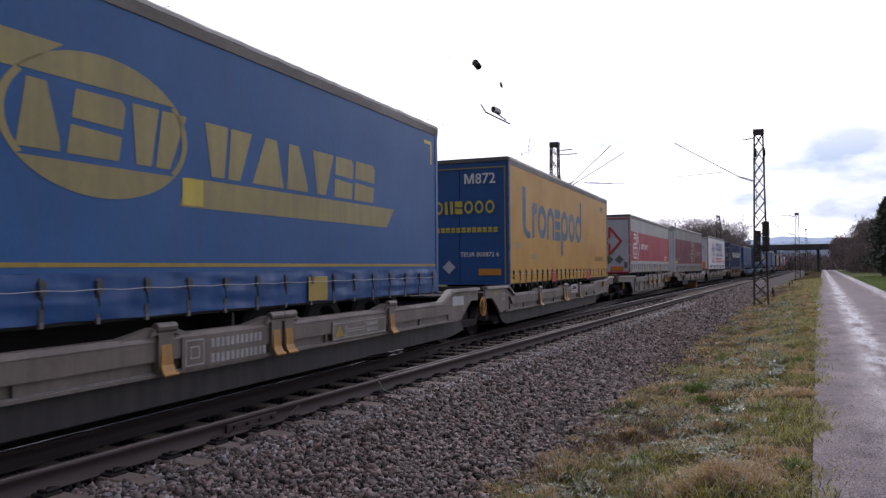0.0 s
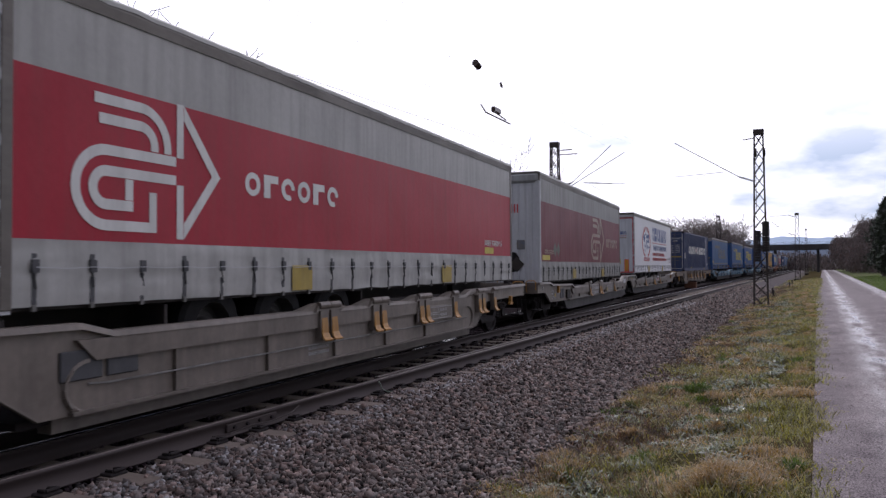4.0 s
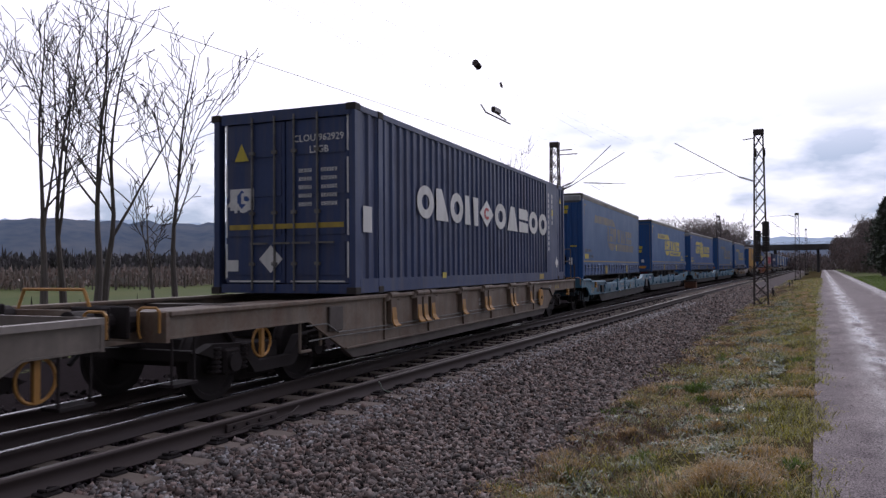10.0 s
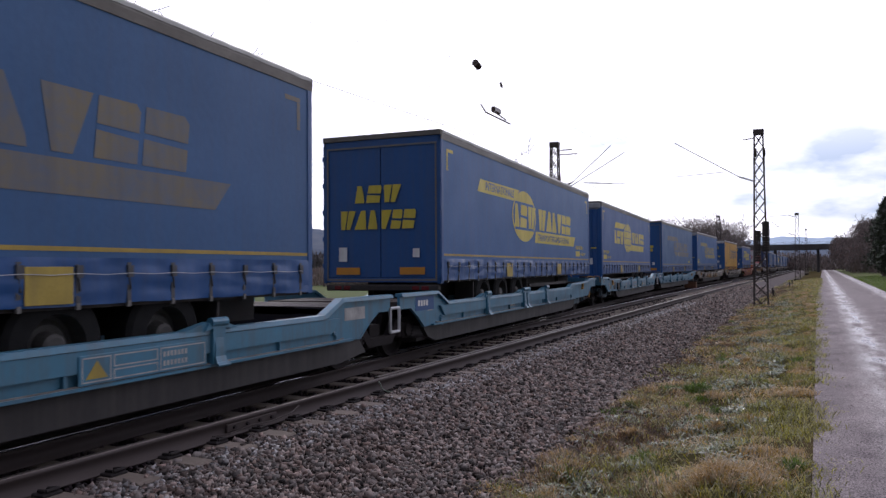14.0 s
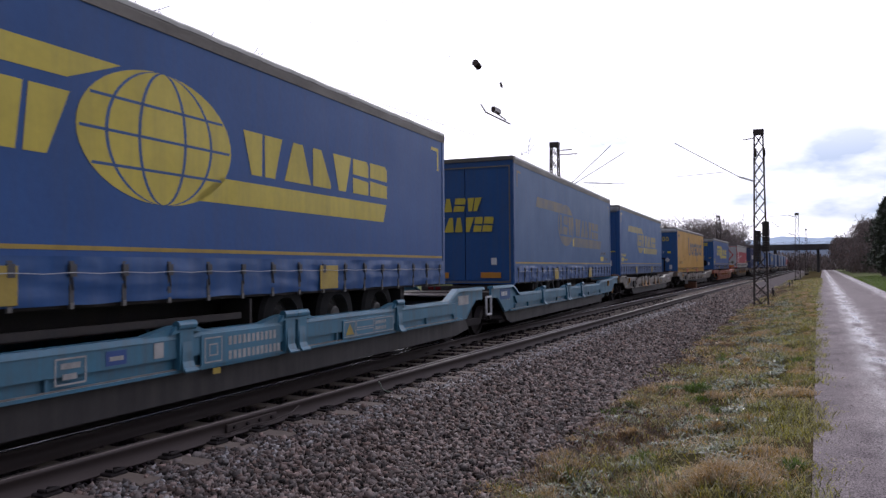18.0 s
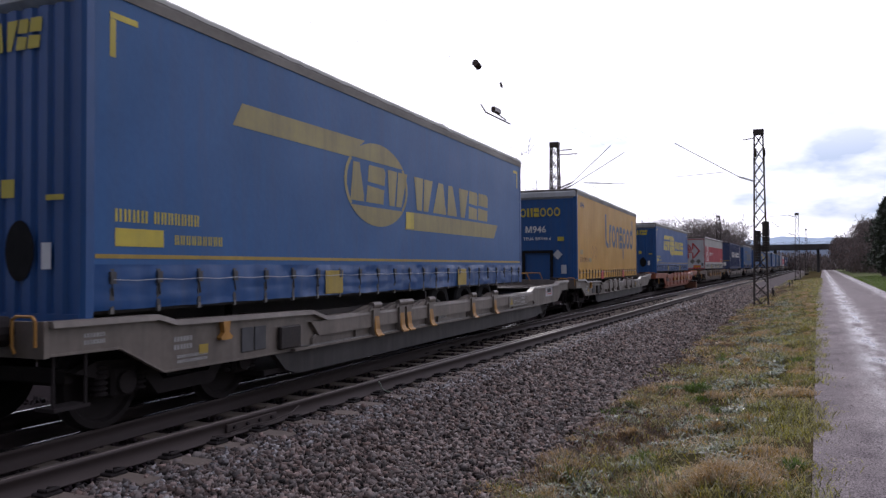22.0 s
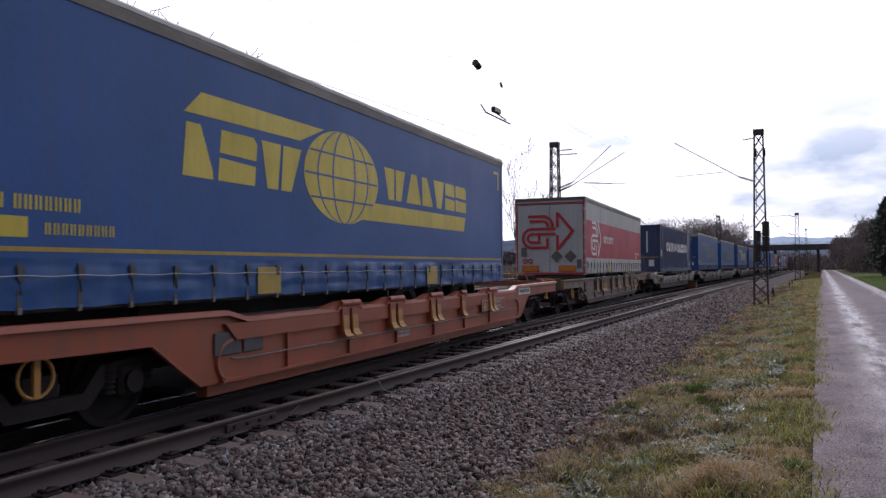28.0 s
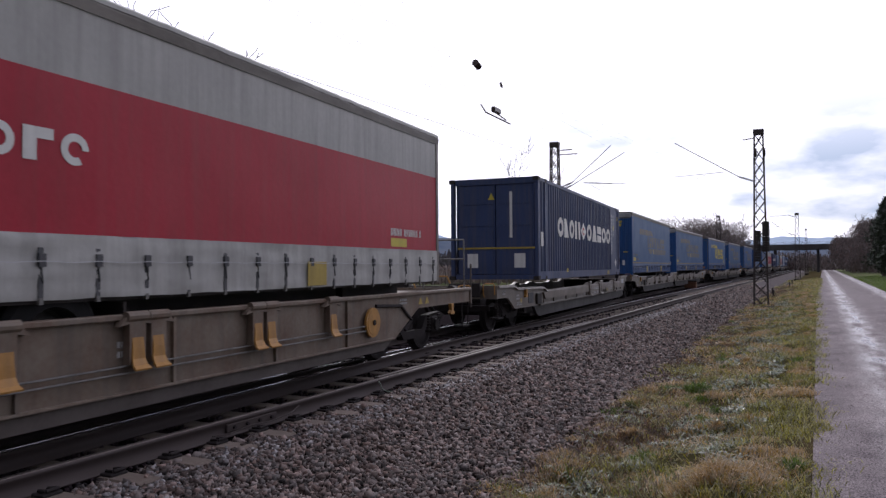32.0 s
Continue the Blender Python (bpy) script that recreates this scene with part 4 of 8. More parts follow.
            flat(bm, [(y, z0 + 0.03), (y + 0.24, z0 + 0.03), (y + 0.24, z0 + 0.62), (y + w, z0 + 0.74), (y + w, z0 + 0.97), (y + 0.12, z0 + 0.97), (y, z0 + 0.84)], P)
        part("print_block", bm, ink, r)
        y += w + 0.075
    ny = 0.58 if face != "doors" else TL - 1.5
    letter_m(0.26, ink, r, SIDE, ny, zt - 0.55)
    words("lettering", number[1:], 0.26, ink, r, ("side", 1.2806, 0), ny + 0.205, zt - 0.55, 0, 0.014)
    for y in ((2.6, 3.2) if face != "doors" else (9.9, 10.5)):
        bm = bmesh.new()
        for p, q in (((-1, 0), (0, -1)), ((0, -1), (1, 0)), ((1, 0), (0, 1)), ((0, 1), (-1, 0))):
            flat(bm, [(y + 0.27 * p[0], zb + 0.95 + 0.25 * p[1]), (y + 0.27 * q[0], zb + 0.95 + 0.25 * q[1]), (y + 0.23 * q[0], zb + 0.95 + 0.21 * q[1]), (y + 0.23 * p[0], zb + 0.95 + 0.21 * p[1])], SIDE)
        part("hazard_diamond", bm, M_OCHRE_LINE, r)
    words("lettering", code, 0.24, M_OCHRE_LINE, r, ("side", 1.2806, 0), 0.42 if face != "doors" else TL - 2.6, zb + 0.60, 0, 0.014)
    for y in (0.5, 1.95):
        patch("worn_yellow_patch", r, y, y + 0.42, zb + 0.86 if y < 1 else zb + 0.60, zb + 1.02 if y < 1 else zb + 0.74, M_YEL_MID, SIDE)
    return r


def red_trailer(unit, zt, zb, face, old, logo_y, detail=True):
    red, grey = (M_RED_OLD, M_GREY_OLD) if old else (M_RED_TARP, M_GREY_TARP)
    r = root_of("semi_trailer", unit, ("dirty dark red" if old else "red") + " and grey curtain-sided semi-trailer on a wagon", "trailer", "trailers on the train")
    zu = zt - 0.78
    curtain_side(r, zt, zb, unit, [("upper_curtain", zu, zt - 0.15, grey), ("curtain", zb + 0.56, zu, red)], grey, 0.56, 0.0055 if old else 0.002)
    roof_parts(r, zt, M_ROOF, M_RAIL_TRIM, None)
    running_gear(r, zb, face == "doors", detail)
    end_wall_far(r, zt, zb, M_PANEL)
    strapped_side(r, zt, zb, 0.42, detail, M_STRAP)
    F = face_plane(-0.034)
    if face == "doors":
        doors(r, zt, zb, M_PANEL, M_PANEL, M_CHASSIS, detail)
        bm = bmesh.new()
        for x0, x1, z0, z1 in ((-1.25, -1.20, zb, zt - 0.14), (1.20, 1.25, zb, zt - 0.14), (-1.20, 1.20, zt - 0.19, zt - 0.14), (-1.20, 1.20, zb - 0.02, zb + 0.04)):
            flat(bm, [(x0, z0), (x1, z0), (x1, z1), (x0, z1)], ("face", -0.028, 0.003))
        part("red_border", bm, M_RED, r)
        arrow_logo("printed_arrow", r, -1.04, zb + 0.89, 1.13, M_RED, ("face", -0.036, 0.003))
        for x in (-1.0, 0.35):
            patch("plate_border", r, x - 0.03, x + 0.59, zb + 0.07, zb + 0.29, M_FLUO, ("face", -0.036, 0.002))
            patch("reflector_plate", r, x, x + 0.56, zb + 0.10, zb + 0.26, M_REFL, ("face", -0.040, 0.003))
        for x in (0.25, 0.75):
            diamond(r, x, zb + 0.62, 0.22, M_DIAMOND if not old else M_PANEL, ("face", -0.038, 0.003))
        for x in (-0.92, -0.72):
            bm = bmesh.new()
            ring(bm, x, zb + 0.45, 0.055, 0.09, ("face", -0.036, 0.003), 0, 360, 20)
            part("round_sticker", bm, M_RED, r)
        patch("yellow_patch", r, -1.06, -0.86, zb + 0.62, zb + 0.95, M_YEL_OLD, F)
        patch("yellow_patch", r, 0.98, 1.14, zb + 0.22, zb + 0.5, M_YEL_OLD, F)
    else:
        bulkhead(r, zt, zb, M_PANEL, M_CAP, M_PANEL, detail)
        arrow_logo("printed_arrow", r, -1.08, zt - 0.78, 0.30, M_RED, F)
        bm = bmesh.new()
        blocks(bm, -0.42, zt - 0.60, (0.7,) * 6, 0.12, F, 0.1, 0.15)
        blocks(bm, -0.50, zt - 1.10, (0.55,) * 7, 0.24, F, 0, 0.18)
        part("code_row", bm, M_RED, r)["kind"] = "stuff"
        for x, z in ((-0.88, zb + 0.85), (-0.88, zb + 0.42), (0.62, zb + 0.48)):
            diamond(r, x, z, 0.22, M_CHASSIS, ("face", -0.036, 0.003))
        patch("yellow_patch", r, 0.62, 0.86, zb + 0.9, zb + 1.16, M_YEL_OLD, F)
    m = M_PALE if old else M_WHITE
    S = ("side", 1.2835 if old else 1.2805, 0.0008)
    arrow_logo("printed_arrow", r, logo_y, zb + 0.66, 1.16 if not old else 1.42, m, S, 0.99 if not old else 1.08)
    ly, hh = logo_y + (2.42 if not old else 3.05), (0.28 if not old else 0.36)
    w1 = 0.365 if not old else 0.45
    for n in range(6):
        bm = bmesh.new()
        if n in (0, 2, 3, 5):
            ring(bm, ly + w1 * 0.40, zb + 1.16 + hh / 2, hh * 0.25, hh * 0.5, S, 0, 360 if n in (0, 3) else 300, 20, 1.05)
        else:
            flat(bm, [(ly, zb + 1.16), (ly + 0.13, zb + 1.16), (ly + 0.13, zb + 1.16 + hh * 0.66), (ly + w1 * 0.8, zb + 1.16 + hh * 0.66), (ly + w1 * 0.8, zb + 1.16 + hh), (ly, zb + 1.16 + hh)], S)
        part("print_block", bm, m, r)
        ly += w1
    bm = bmesh.new()
    cy = 0.5 if old else TL - 2.0
    blocks(bm, cy, zb + 0.78, (0.7,) * 4 + (-0.3,) + (0.6,) * 6 + (-0.3, 0.5), 0.12, S, 0, 0.2)
    part("code_row", bm, m, r)["kind"] = "stuff"
    patch("code_plate", r, cy - 0.25 if old else cy, cy + 0.6, zb + 0.60, zb + 0.74, M_YEL, S)
    if old:
        for y in (1.72, 2.12):
            diamond(r, y, zb + 0.92, 0.22, M_DIAMOND, S)
    return r


def white_trailer(unit, zt, zb, detail=True):
    r = root_of("semi_trailer", unit, "white curtain-sided semi-trailer with blue and red print on a pocket wagon", "trailer", "trailers on the train")
    curtain_side(r, zt, zb, unit, [("curtain", zb + 0.42, zt - 0.15, M_WHITE_TARP)], M_WHITE_TARP)
    roof_parts(r, zt, M_ROOF, M_RAIL_TRIM, None)
    running_gear(r, zb, True, detail)
    end_wall_far(r, zt, zb, M_PANEL)
    strapped_side(r, zt, zb, 0.36, detail, M_STRAP)
    doors(r, zt, zb, M_WHITE_DOOR_SHADED, M_PANEL, M_CHASSIS, detail)
    F = face_plane(-0.034)
    bm = bmesh.new()
    for x0, x1, z0, z1 in ((-1.25, -1.205, zb, zt - 0.22), (1.205, 1.25, zb, zt - 0.22), (-1.205, 1.205, zt - 0.265, zt - 0.22), (-1.205, 1.205, zb + 0.0, zb + 0.05)):
        flat(bm, [(x0, z0), (x1, z0), (x1, z1), (x0, z1)], ("face", -0.028, 0.003))
    part("red_border", bm, M_RED, r)

    def world_mark(u, z, rad, plane, q=1.0):
        bm = bmesh.new()
        ring(bm, u, z, rad * 0.86, rad, plane, 110, 250, 20, q)
        ring(bm, u, z, rad * 0.86, rad, plane, -70, 70, 20, q)
        part("printed_ring", bm, M_RED, r)
        for du, dz, a, b in ((-0.50, 0.34, 0.26, 0.20), (-0.40, 0.12, 0.10, 0.12), (-0.32, -0.20, 0.17, 0.20), (-0.36, -0.48, 0.08, 0.16), (0.08, 0.42, 0.17, 0.13), (0.10, 0.08, 0.20, 0.18), (0.14, -0.22, 0.13, 0.20), (0.42, 0.46, 0.34, 0.20), (0.52, 0.18, 0.18, 0.16), (0.36, 0.14, 0.10, 0.16), (0.62, -0.28, 0.15, 0.11), (-0.14, 0.60, 0.12, 0.09)):
            pts = []
            for i in range(26):
                t = 2 * math.pi * i / 26
                k = 0.85 + 0.5 * noise.noise((du * 7 + 1.6 * math.cos(t), dz * 7 + 1.6 * math.sin(t), 1.7))
                pts.append((u + q * rad * (du + a * k * math.cos(t)), z + rad * (dz + b * k * math.sin(t))))
            bm = bmesh.new()
            flat(bm, pts, plane)
            part("printed_landmass", bm, M_BLUE_PRINT, r)

    world_mark(-0.62, zt - 1.12, 0.34, F)
    mark(r, 0.02, 0.92, zt - 1.05, zt - 0.90, (0.6, 0.3, 0.6, 0.3, 0.65, 0.5, 0.3, 0.65, 0.65, 0.65), M_BLUE_PRINT, F, 0, 0.12, False, "oisiohiano")
    patch("red_line", r, 0.02, 0.92, zt - 1.14, zt - 1.12, M_RED, F)
    patch("small_print", r, 0.02, 0.92, zt - 1.24, zt - 1.20, M_PALE, F)
    for x in (-1.10, 0.82):
        patch("plate_border", r, x - 0.02, x + 0.20, zb + 0.06, zb + 0.66, M_FLUO, ("face", -0.032, 0.002))
        patch("reflector_plate", r, x, x + 0.18, zb + 0.08, zb + 0.64, M_REFL, F)
    patch("yellow_patch", r, 0.42, 0.62, zb + 0.42, zb + 0.66, M_YEL, F)
    world_mark(3.66, 2.78, 0.80, SIDE, 1.66)
    text = "Casa di spedizioni"
    for n, ch in enumerate(text):             # the words follow the top of the ring
        a = radians(128 - 86 * n / (len(text) - 1))
        if ch != " ":
            ob = words("lettering", ch, 0.27, M_RED, r, ("side", 1.2806, 0), 3.66 + 1.22 * math.cos(a), 2.78 + 0.74 * math.sin(a), 0, 0.012)
            ob.matrix_basis = ob.matrix_basis @ Matrix.Rotation(math.atan2(-0.74 * math.cos(a), 1.22 * math.sin(a)), 4, "Z") @ Matrix.Translation((-0.07, 0, 0))
    mark(r, 5.70, 11.08, 2.95, 3.72, (0.72, 0.24, 0.72, 0.24, 0.78, 0.6, 0.24, 0.75, 0.75, 0.8), M_BLUE_PRINT, SIDE, 0, 0.13, False, "oisiohiano")
    mark(r, 2.75, 4.65, 1.82, 2.02, (0.6, 0.3, 0.6, 0.3, 0.65, 0.5, 0.3, 0.65, 0.65, 0.65), M_RED, SIDE, 0, 0.14, True, "oisiohiano")
    patch("red_line", r, 5.66, 11.1, 2.82, 2.86, M_RED, SIDE)
    words("lettering", "TRASPORTI INTERNAZIONALI", 0.385, M_BLUE_PRINT, r, ("side", 1.2806, 0), 5.95, 2.44, 0, 0.018)
    bm = bmesh.new()
    blocks(bm, 5.70, 2.12, (0.7, 0.7, 0.6, 0.65, 0.3, 0.7, -0.4) + (0.6,) * 9 + (-0.4,) + (0.55,) * 12 + (-0.3,) + (0.55,) * 10, 0.175, SIDE, 0, 0.10)
    blocks(bm, 5.70, 1.84, (0.6,) * 26 + (-0.3,) + (0.6,) * 20, 0.165, SIDE, 0, 0.10)
    part("contact_row", bm, M_RED, r)["kind"] = "stuff"
    small_codes(r, TL - 1.5, zb + 0.5, M_STRAP, M_WHITE)
    return r


def box_container(unit, z0, detail=True, plain_face=False):
    """Forty-five foot box: corrugated sides, corner castings, doors with rods."""
    W, H = 1.25, 2.896
    z1 = z0 + H
    r = root_of("freight_container", unit, "dark blue corrugated steel container with white print", "container", "containers on the train")
    L = LENGTHS.get(unit, 13.6)
    for sx in (1, -1):
        bm = bmesh.new()
        n, p = 47, (L - 0.35) / 47
        pts = []
        for k in range(n):
            y = 0.175 + k * p
            pts += [(y, 0.0), (y + p * 0.28, 0.0), (y + p * 0.42, -0.036), (y + p * 0.86, -0.036)]
        pts.append((L - 0.175, 0.0))
        lo = [bm.verts.new((sx * (W - 0.012 + d), y, z0 + 0.16)) for y, d in pts]
        hi = [bm.verts.new((sx * (W - 0.012 + d), y, z1 - 0.10)) for y, d in pts]
        for i in range(len(pts) - 1):
            bm.faces.new((lo[i], lo[i + 1], hi[i + 1], hi[i]))
        part("side_wall", bm, M_BOX_BLUE, r)
        for za, zb_ in ((z0 + 0.02, z0 + 0.24), (z1 - 0.11, z1 - 0.02)):
            bm = bmesh.new()
            box(bm, sx * W - 0.05, sx * W + 0.0, 0.16, L - 0.16, za, zb_)
            part("side_rail", bm, M_BOX_BLUE, r)
        for y in (0.0, 0.76, L - 0.90, L - 0.16):
            bm = bmesh.new()
            box(bm, sx * W - 0.10, sx * W + 0.004, y, y + 0.15, z0 + 0.10, z1 - 0.08)
            part("corner_post", bm, M_BOX_BLUE, r)
            for z in (z0, z1 - 0.118):
                bm = bmesh.new()
                box(bm, sx * W - 0.16, sx * W + 0.012, y - 0.006, y + 0.172, z, z + 0.118, 0.012)
                part("corner_casting", bm, M_CHASSIS, r)
    bm = bmesh.new()
    box(bm, -W + 0.04, W - 0.04, 0.05, L - 0.05, z1 - 0.05, z1 - 0.015)
    part("roof", bm, M_BOX_BLUE, r)
    bm = bmesh.new()
    box(bm, -W + 0.05, W - 0.05, 0.05, L - 0.05, z0 + 0.03, z0 + 0.15)
    part("floor_frame", bm, M_CHASSIS, r)
    bm = bmesh.new()
    box(bm, -W + 0.1, W - 0.1, L - 0.08, L - 0.03, z0 + 0.1, z1 - 0.08)
    part("far_end_wall", bm, M_BOX_BLUE, r)
    F = ("face", 0.012, 0.003)
    bm = bmesh.new()
    box(bm, -W + 0.05, W - 0.05, 0.0, 0.12, z1 - 0.18, z1 - 0.01)
    box(bm, -W + 0.05, W - 0.05, 0.0, 0.12, z0 + 0.02, z0 + 0.16)
    part("end_header", bm, M_BOX_BLUE, r)
    for x0, x1 in ((-W + 0.12, -0.012), (0.012, W - 0.12)):
        bm = bmesh.new()
        box(bm, x0, x1, 0.03, 0.09, z0 + 0.17, z1 - 0.19, 0.008)
        for k in range(4):
            z = z0 + 0.30 + k * 0.62
            box(bm, x0 + 0.06, x1 - 0.06, 0.016, 0.031, z, z + 0.5)
        part("door_leaf", bm, M_BOX_BLUE, r)
    if not plain_face:
        for x in (-0.60, -0.18, 0.18, 0.60):
            bm = bmesh.new()
            cyl(bm, (x, -0.01, z0 + 0.06), (0, 0, 1), 0.018, H - 0.16, 8)
            for z in (z0 + 0.45, z0 + 1.25, z0 + 2.2):
                box(bm, x - 0.045, x + 0.045, -0.03, 0.02, z, z + 0.05)
            box(bm, x - 0.02, x + 0.30, -0.04, -0.02, z0 + 0.78, z0 + 0.81)
            part("locking_bar", bm, M_HUB, r)
        patch("yellow_bar", r, -1.05, 1.05, z0 + 1.02, z0 + 1.10, M_PLATE, F)
        words("lettering", "45", 0.44, M_WHITE, r, ("face", 0.008, 0), -1.08, z0 + 1.30, 0, 0.014)
        words("lettering", "CLOU 962929 1", 0.15, M_WHITE, r, ("face", 0.008, 0), 0.16, z1 - 0.54, 0, 0.008)
        for x in (-1.13, 1.10):
            for k in range(4):
                patch("reflective_strip", r, x, x + 0.03, z0 + 0.26 + 0.64 * k, z0 + 0.80 + 0.64 * k, M_WHITE, ("face", 0.026, 0.003))
        for x0, x1 in ((-1.06, -0.1), (0.1, 1.06)):
            patch("reflective_strip", r, x0, x1, z0 + 0.19, z0 + 0.215, M_WHITE, ("face", 0.026, 0.003))
            patch("reflective_strip", r, x0, x1, z1 - 0.26, z1 - 0.235, M_WHITE, ("face", 0.026, 0.003))
        words("lettering", "LEGB", 0.15, M_WHITE, r, ("face", 0.008, 0), 0.45, z1 - 0.72, 0, 0.01)
        bm = bmesh.new()
        for k in range(5):
            blocks(bm, 0.26, z0 + 1.36 + k * 0.13, (0.6,) * 5, 0.06, F, 0, 0.2)
            blocks(bm, 0.66, z0 + 1.36 + k * 0.13, (0.6,) * 6, 0.06, F, 0, 0.2)
        part("code_row", bm, M_WHITE, r)["kind"] = "stuff"
        bm = bmesh.new()
        flat(bm, [(-0.95, z1 - 0.78), (-0.68, z1 - 0.78), (-0.815, z1 - 0.50)], F)
        part("warning_triangle", bm, M_YEL, r)
        patch("logo_patch", r, -1.04, -0.58, z1 - 1.56, z1 - 1.22, M_WHITE, ("face", 0.014, 0.002))
        diamond(r, -0.81, z1 - 1.39, 0.15, M_BLUE_PRINT, F)
        diamond(r, -0.26, z0 + 0.55, 0.22, M_WHITE, F)
        patch("sticker", r, -1.1, -0.88, z0 + 0.36, z0 + 0.54, M_WHITE, F)
    else:
        patch("yellow_bar", r, -1.15, 1.15, z0 + 0.88, z0 + 0.93, M_PLATE, F)
        bm = bmesh.new()
        flat(bm, [(-0.22, z1 - 0.62), (-0.02, z1 - 0.62), (-0.12, z1 - 0.42)], F)
        part("warning_triangle", bm, M_YEL, r)
        patch("code_row", r, 0.42, 0.50, z1 - 1.7, z1 - 0.4, M_WHITE, F)
        for x in (-0.85, 0.55):
            patch("white_patch", r, x, x + 0.32, z0 + 0.35, z0 + 0.75, M_WHITE, F)
    P = ("side", W - 0.004, 0.004)
    zc = z0 + 1.29
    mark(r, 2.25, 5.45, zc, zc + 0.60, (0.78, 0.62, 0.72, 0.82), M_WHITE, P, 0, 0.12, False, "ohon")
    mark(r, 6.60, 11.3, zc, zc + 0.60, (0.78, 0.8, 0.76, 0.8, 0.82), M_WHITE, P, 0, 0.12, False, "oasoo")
    bm = bmesh.new()
    cy = 6.02
    flat(bm, [(cy - 0.46, zc + 0.3), (cy, zc), (cy + 0.46, zc + 0.3), (cy, zc + 0.60)], P)
    dmark = part("printed_diamond", bm, M_WHITE, r)
    bm = bmesh.new()
    ring(bm, cy, zc + 0.3, 0.07, 0.13, ("side", W + 0.002, 0.003), 40, 320, 18, 1.4)
    part("diamond_ring", bm, M_RED, dmark)
    patch("sticker", r, 0.24, 0.52, z0 + 0.95, z0 + 1.35, M_WHITE, ("side", W + 0.006, 0.003))
    S2_ = ("side", W + 0.001, 0.002)
    bm = bmesh.new()
    box(bm, W - 0.02, W, L - 2.2, L - 0.9, z0 + 0.24, z1 - 0.11)
    part("smooth_end_panel", bm, M_BOX_BLUE, r)
    bm = bmesh.new()
    for y in (L - 2.0, L - 1.6):
        for k in range(11 if y < L - 1.8 else 6):
            flat(bm, [(y, z1 - 0.48 - 0.155 * k), (y + 0.11, z1 - 0.48 - 0.155 * k), (y + 0.11, z1 - 0.37 - 0.155 * k), (y, z1 - 0.37 - 0.155 * k)], S2_)
    part("code_row", bm, M_PANEL, r)["kind"] = "stuff"
    patch("yellow_patch", r, L - 1.62, L - 1.44, z1 - 1.0, z1 - 0.82, M_YEL, S2_)
    bm = bmesh.new()
    flat(bm, [(L - 0.62, z1 - 0.55), (L - 0.40, z1 - 0.55), (L - 0.51, z1 - 0.36)], S2_)
    part("warning_triangle", bm, M_YEL, r)
    diamond(r, L - 1.05, z0 + 0.52, 0.17, M_WHITE, ("side", W + 0.006, 0.003))
    patch("yellow_patch", r, L - 3.0, L - 2.55, z0 + 0.06, z0 + 0.20, M_PLATE, S2_)
    patch("yellow_patch", r, 3.4, 3.6, z0 + 0.2, z0 + 0.31, M_YEL, ("side", W + 0.002, 0.003))
    return r

# ---------------------------------------------------------------- wagons
def wheelset_mesh():
    def build(bm):
        for sx in (1, -1):
            prof = [(0.66, 0.0), (0.66, 0.12), (0.70, 0.14), (0.70, 0.36), (0.685, 0.40), (0.685, 0.485), (0.715, 0.49), (0.73, 0.462), (0.815, 0.455), (0.82, 0.40), (0.775, 0.37), (0.765, 0.16), (0.82, 0.12), (0.90, 0.10), (0.90, 0.0)]
            seg = 28
            rings = [[bm.verts.new((sx * a, math.cos(t) * r, math.sin(t) * r)) for t in (2 * math.pi * i / seg for i in range(seg))] for a, r in prof]
            for p, q in zip(rings, rings[1:]):
                for i in range(seg):
                    j = (i + 1) % seg
                    f = (p[i], p[j], q[j], q[i])
                    bm.faces.new(f)
        cyl(bm, (-0.7, 0, 0), (1, 0, 0), 0.085, 1.4, 12)
        bmesh.ops.remove_doubles(bm, verts=bm.verts, dist=1e-5)
        bmesh.ops.recalc_face_normals(bm, faces=bm.faces)
    return shared("wheelset", M_GRIME, build)


def bogie_frame_mesh(m):
    def build(bm):
        for sx in (1, -1):
            x0, x1 = (0.93, 1.06) if sx > 0 else (-1.06, -0.93)
            prism(bm, [(-1.45, 0.62), (-1.2, 0.70), (-0.55, 0.66), (-0.35, 0.42), (0.35, 0.42), (0.55, 0.66), (1.2, 0.70), (1.45, 0.62), (1.2, 0.54), (0.62, 0.50), (0.42, 0.28), (-0.42, 0.28), (-0.62, 0.50), (-1.2, 0.54)], x0, x1)
        box(bm, -0.95, 0.95, -0.18, 0.18, 0.38, 0.62)
        box(bm, -0.95, 0.95, -1.46, -1.36, 0.52, 0.64)
        box(bm, -0.95, 0.95, 1.36, 1.46, 0.52, 0.64)
    return shared(("bogie_frame", m.name), m, build)


def axle_box_mesh(m):
    def build(bm):
        box(bm, -0.10, 0.10, -0.15, 0.15, -0.14, 0.16, 0.03)
        cyl(bm, (0.095, 0, 0), (1, 0, 0), 0.11, 0.05, 14)
    return shared(("axle_box", m.name), m, build)


def spring_mesh():
    def build(bm):
        seg, prof = 10, []
        for k in range(6):
            prof += [(0.055, 0.052 * k), (0.08, 0.052 * k + 0.013), (0.08, 0.052 * k + 0.032), (0.055, 0.052 * k + 0.045)]
        rings = [[bm.verts.new((math.cos(t) * r, math.sin(t) * r, z)) for t in (2 * math.pi * i / seg for i in range(seg))] for r, z in prof]
        for p, q in zip(rings, rings[1:]):
            for i in range(seg):
                j = (i + 1) % seg
                bm.faces.new((p[i], p[j], q[j], q[i]))
    return shared("spring", M_GRIME, build)


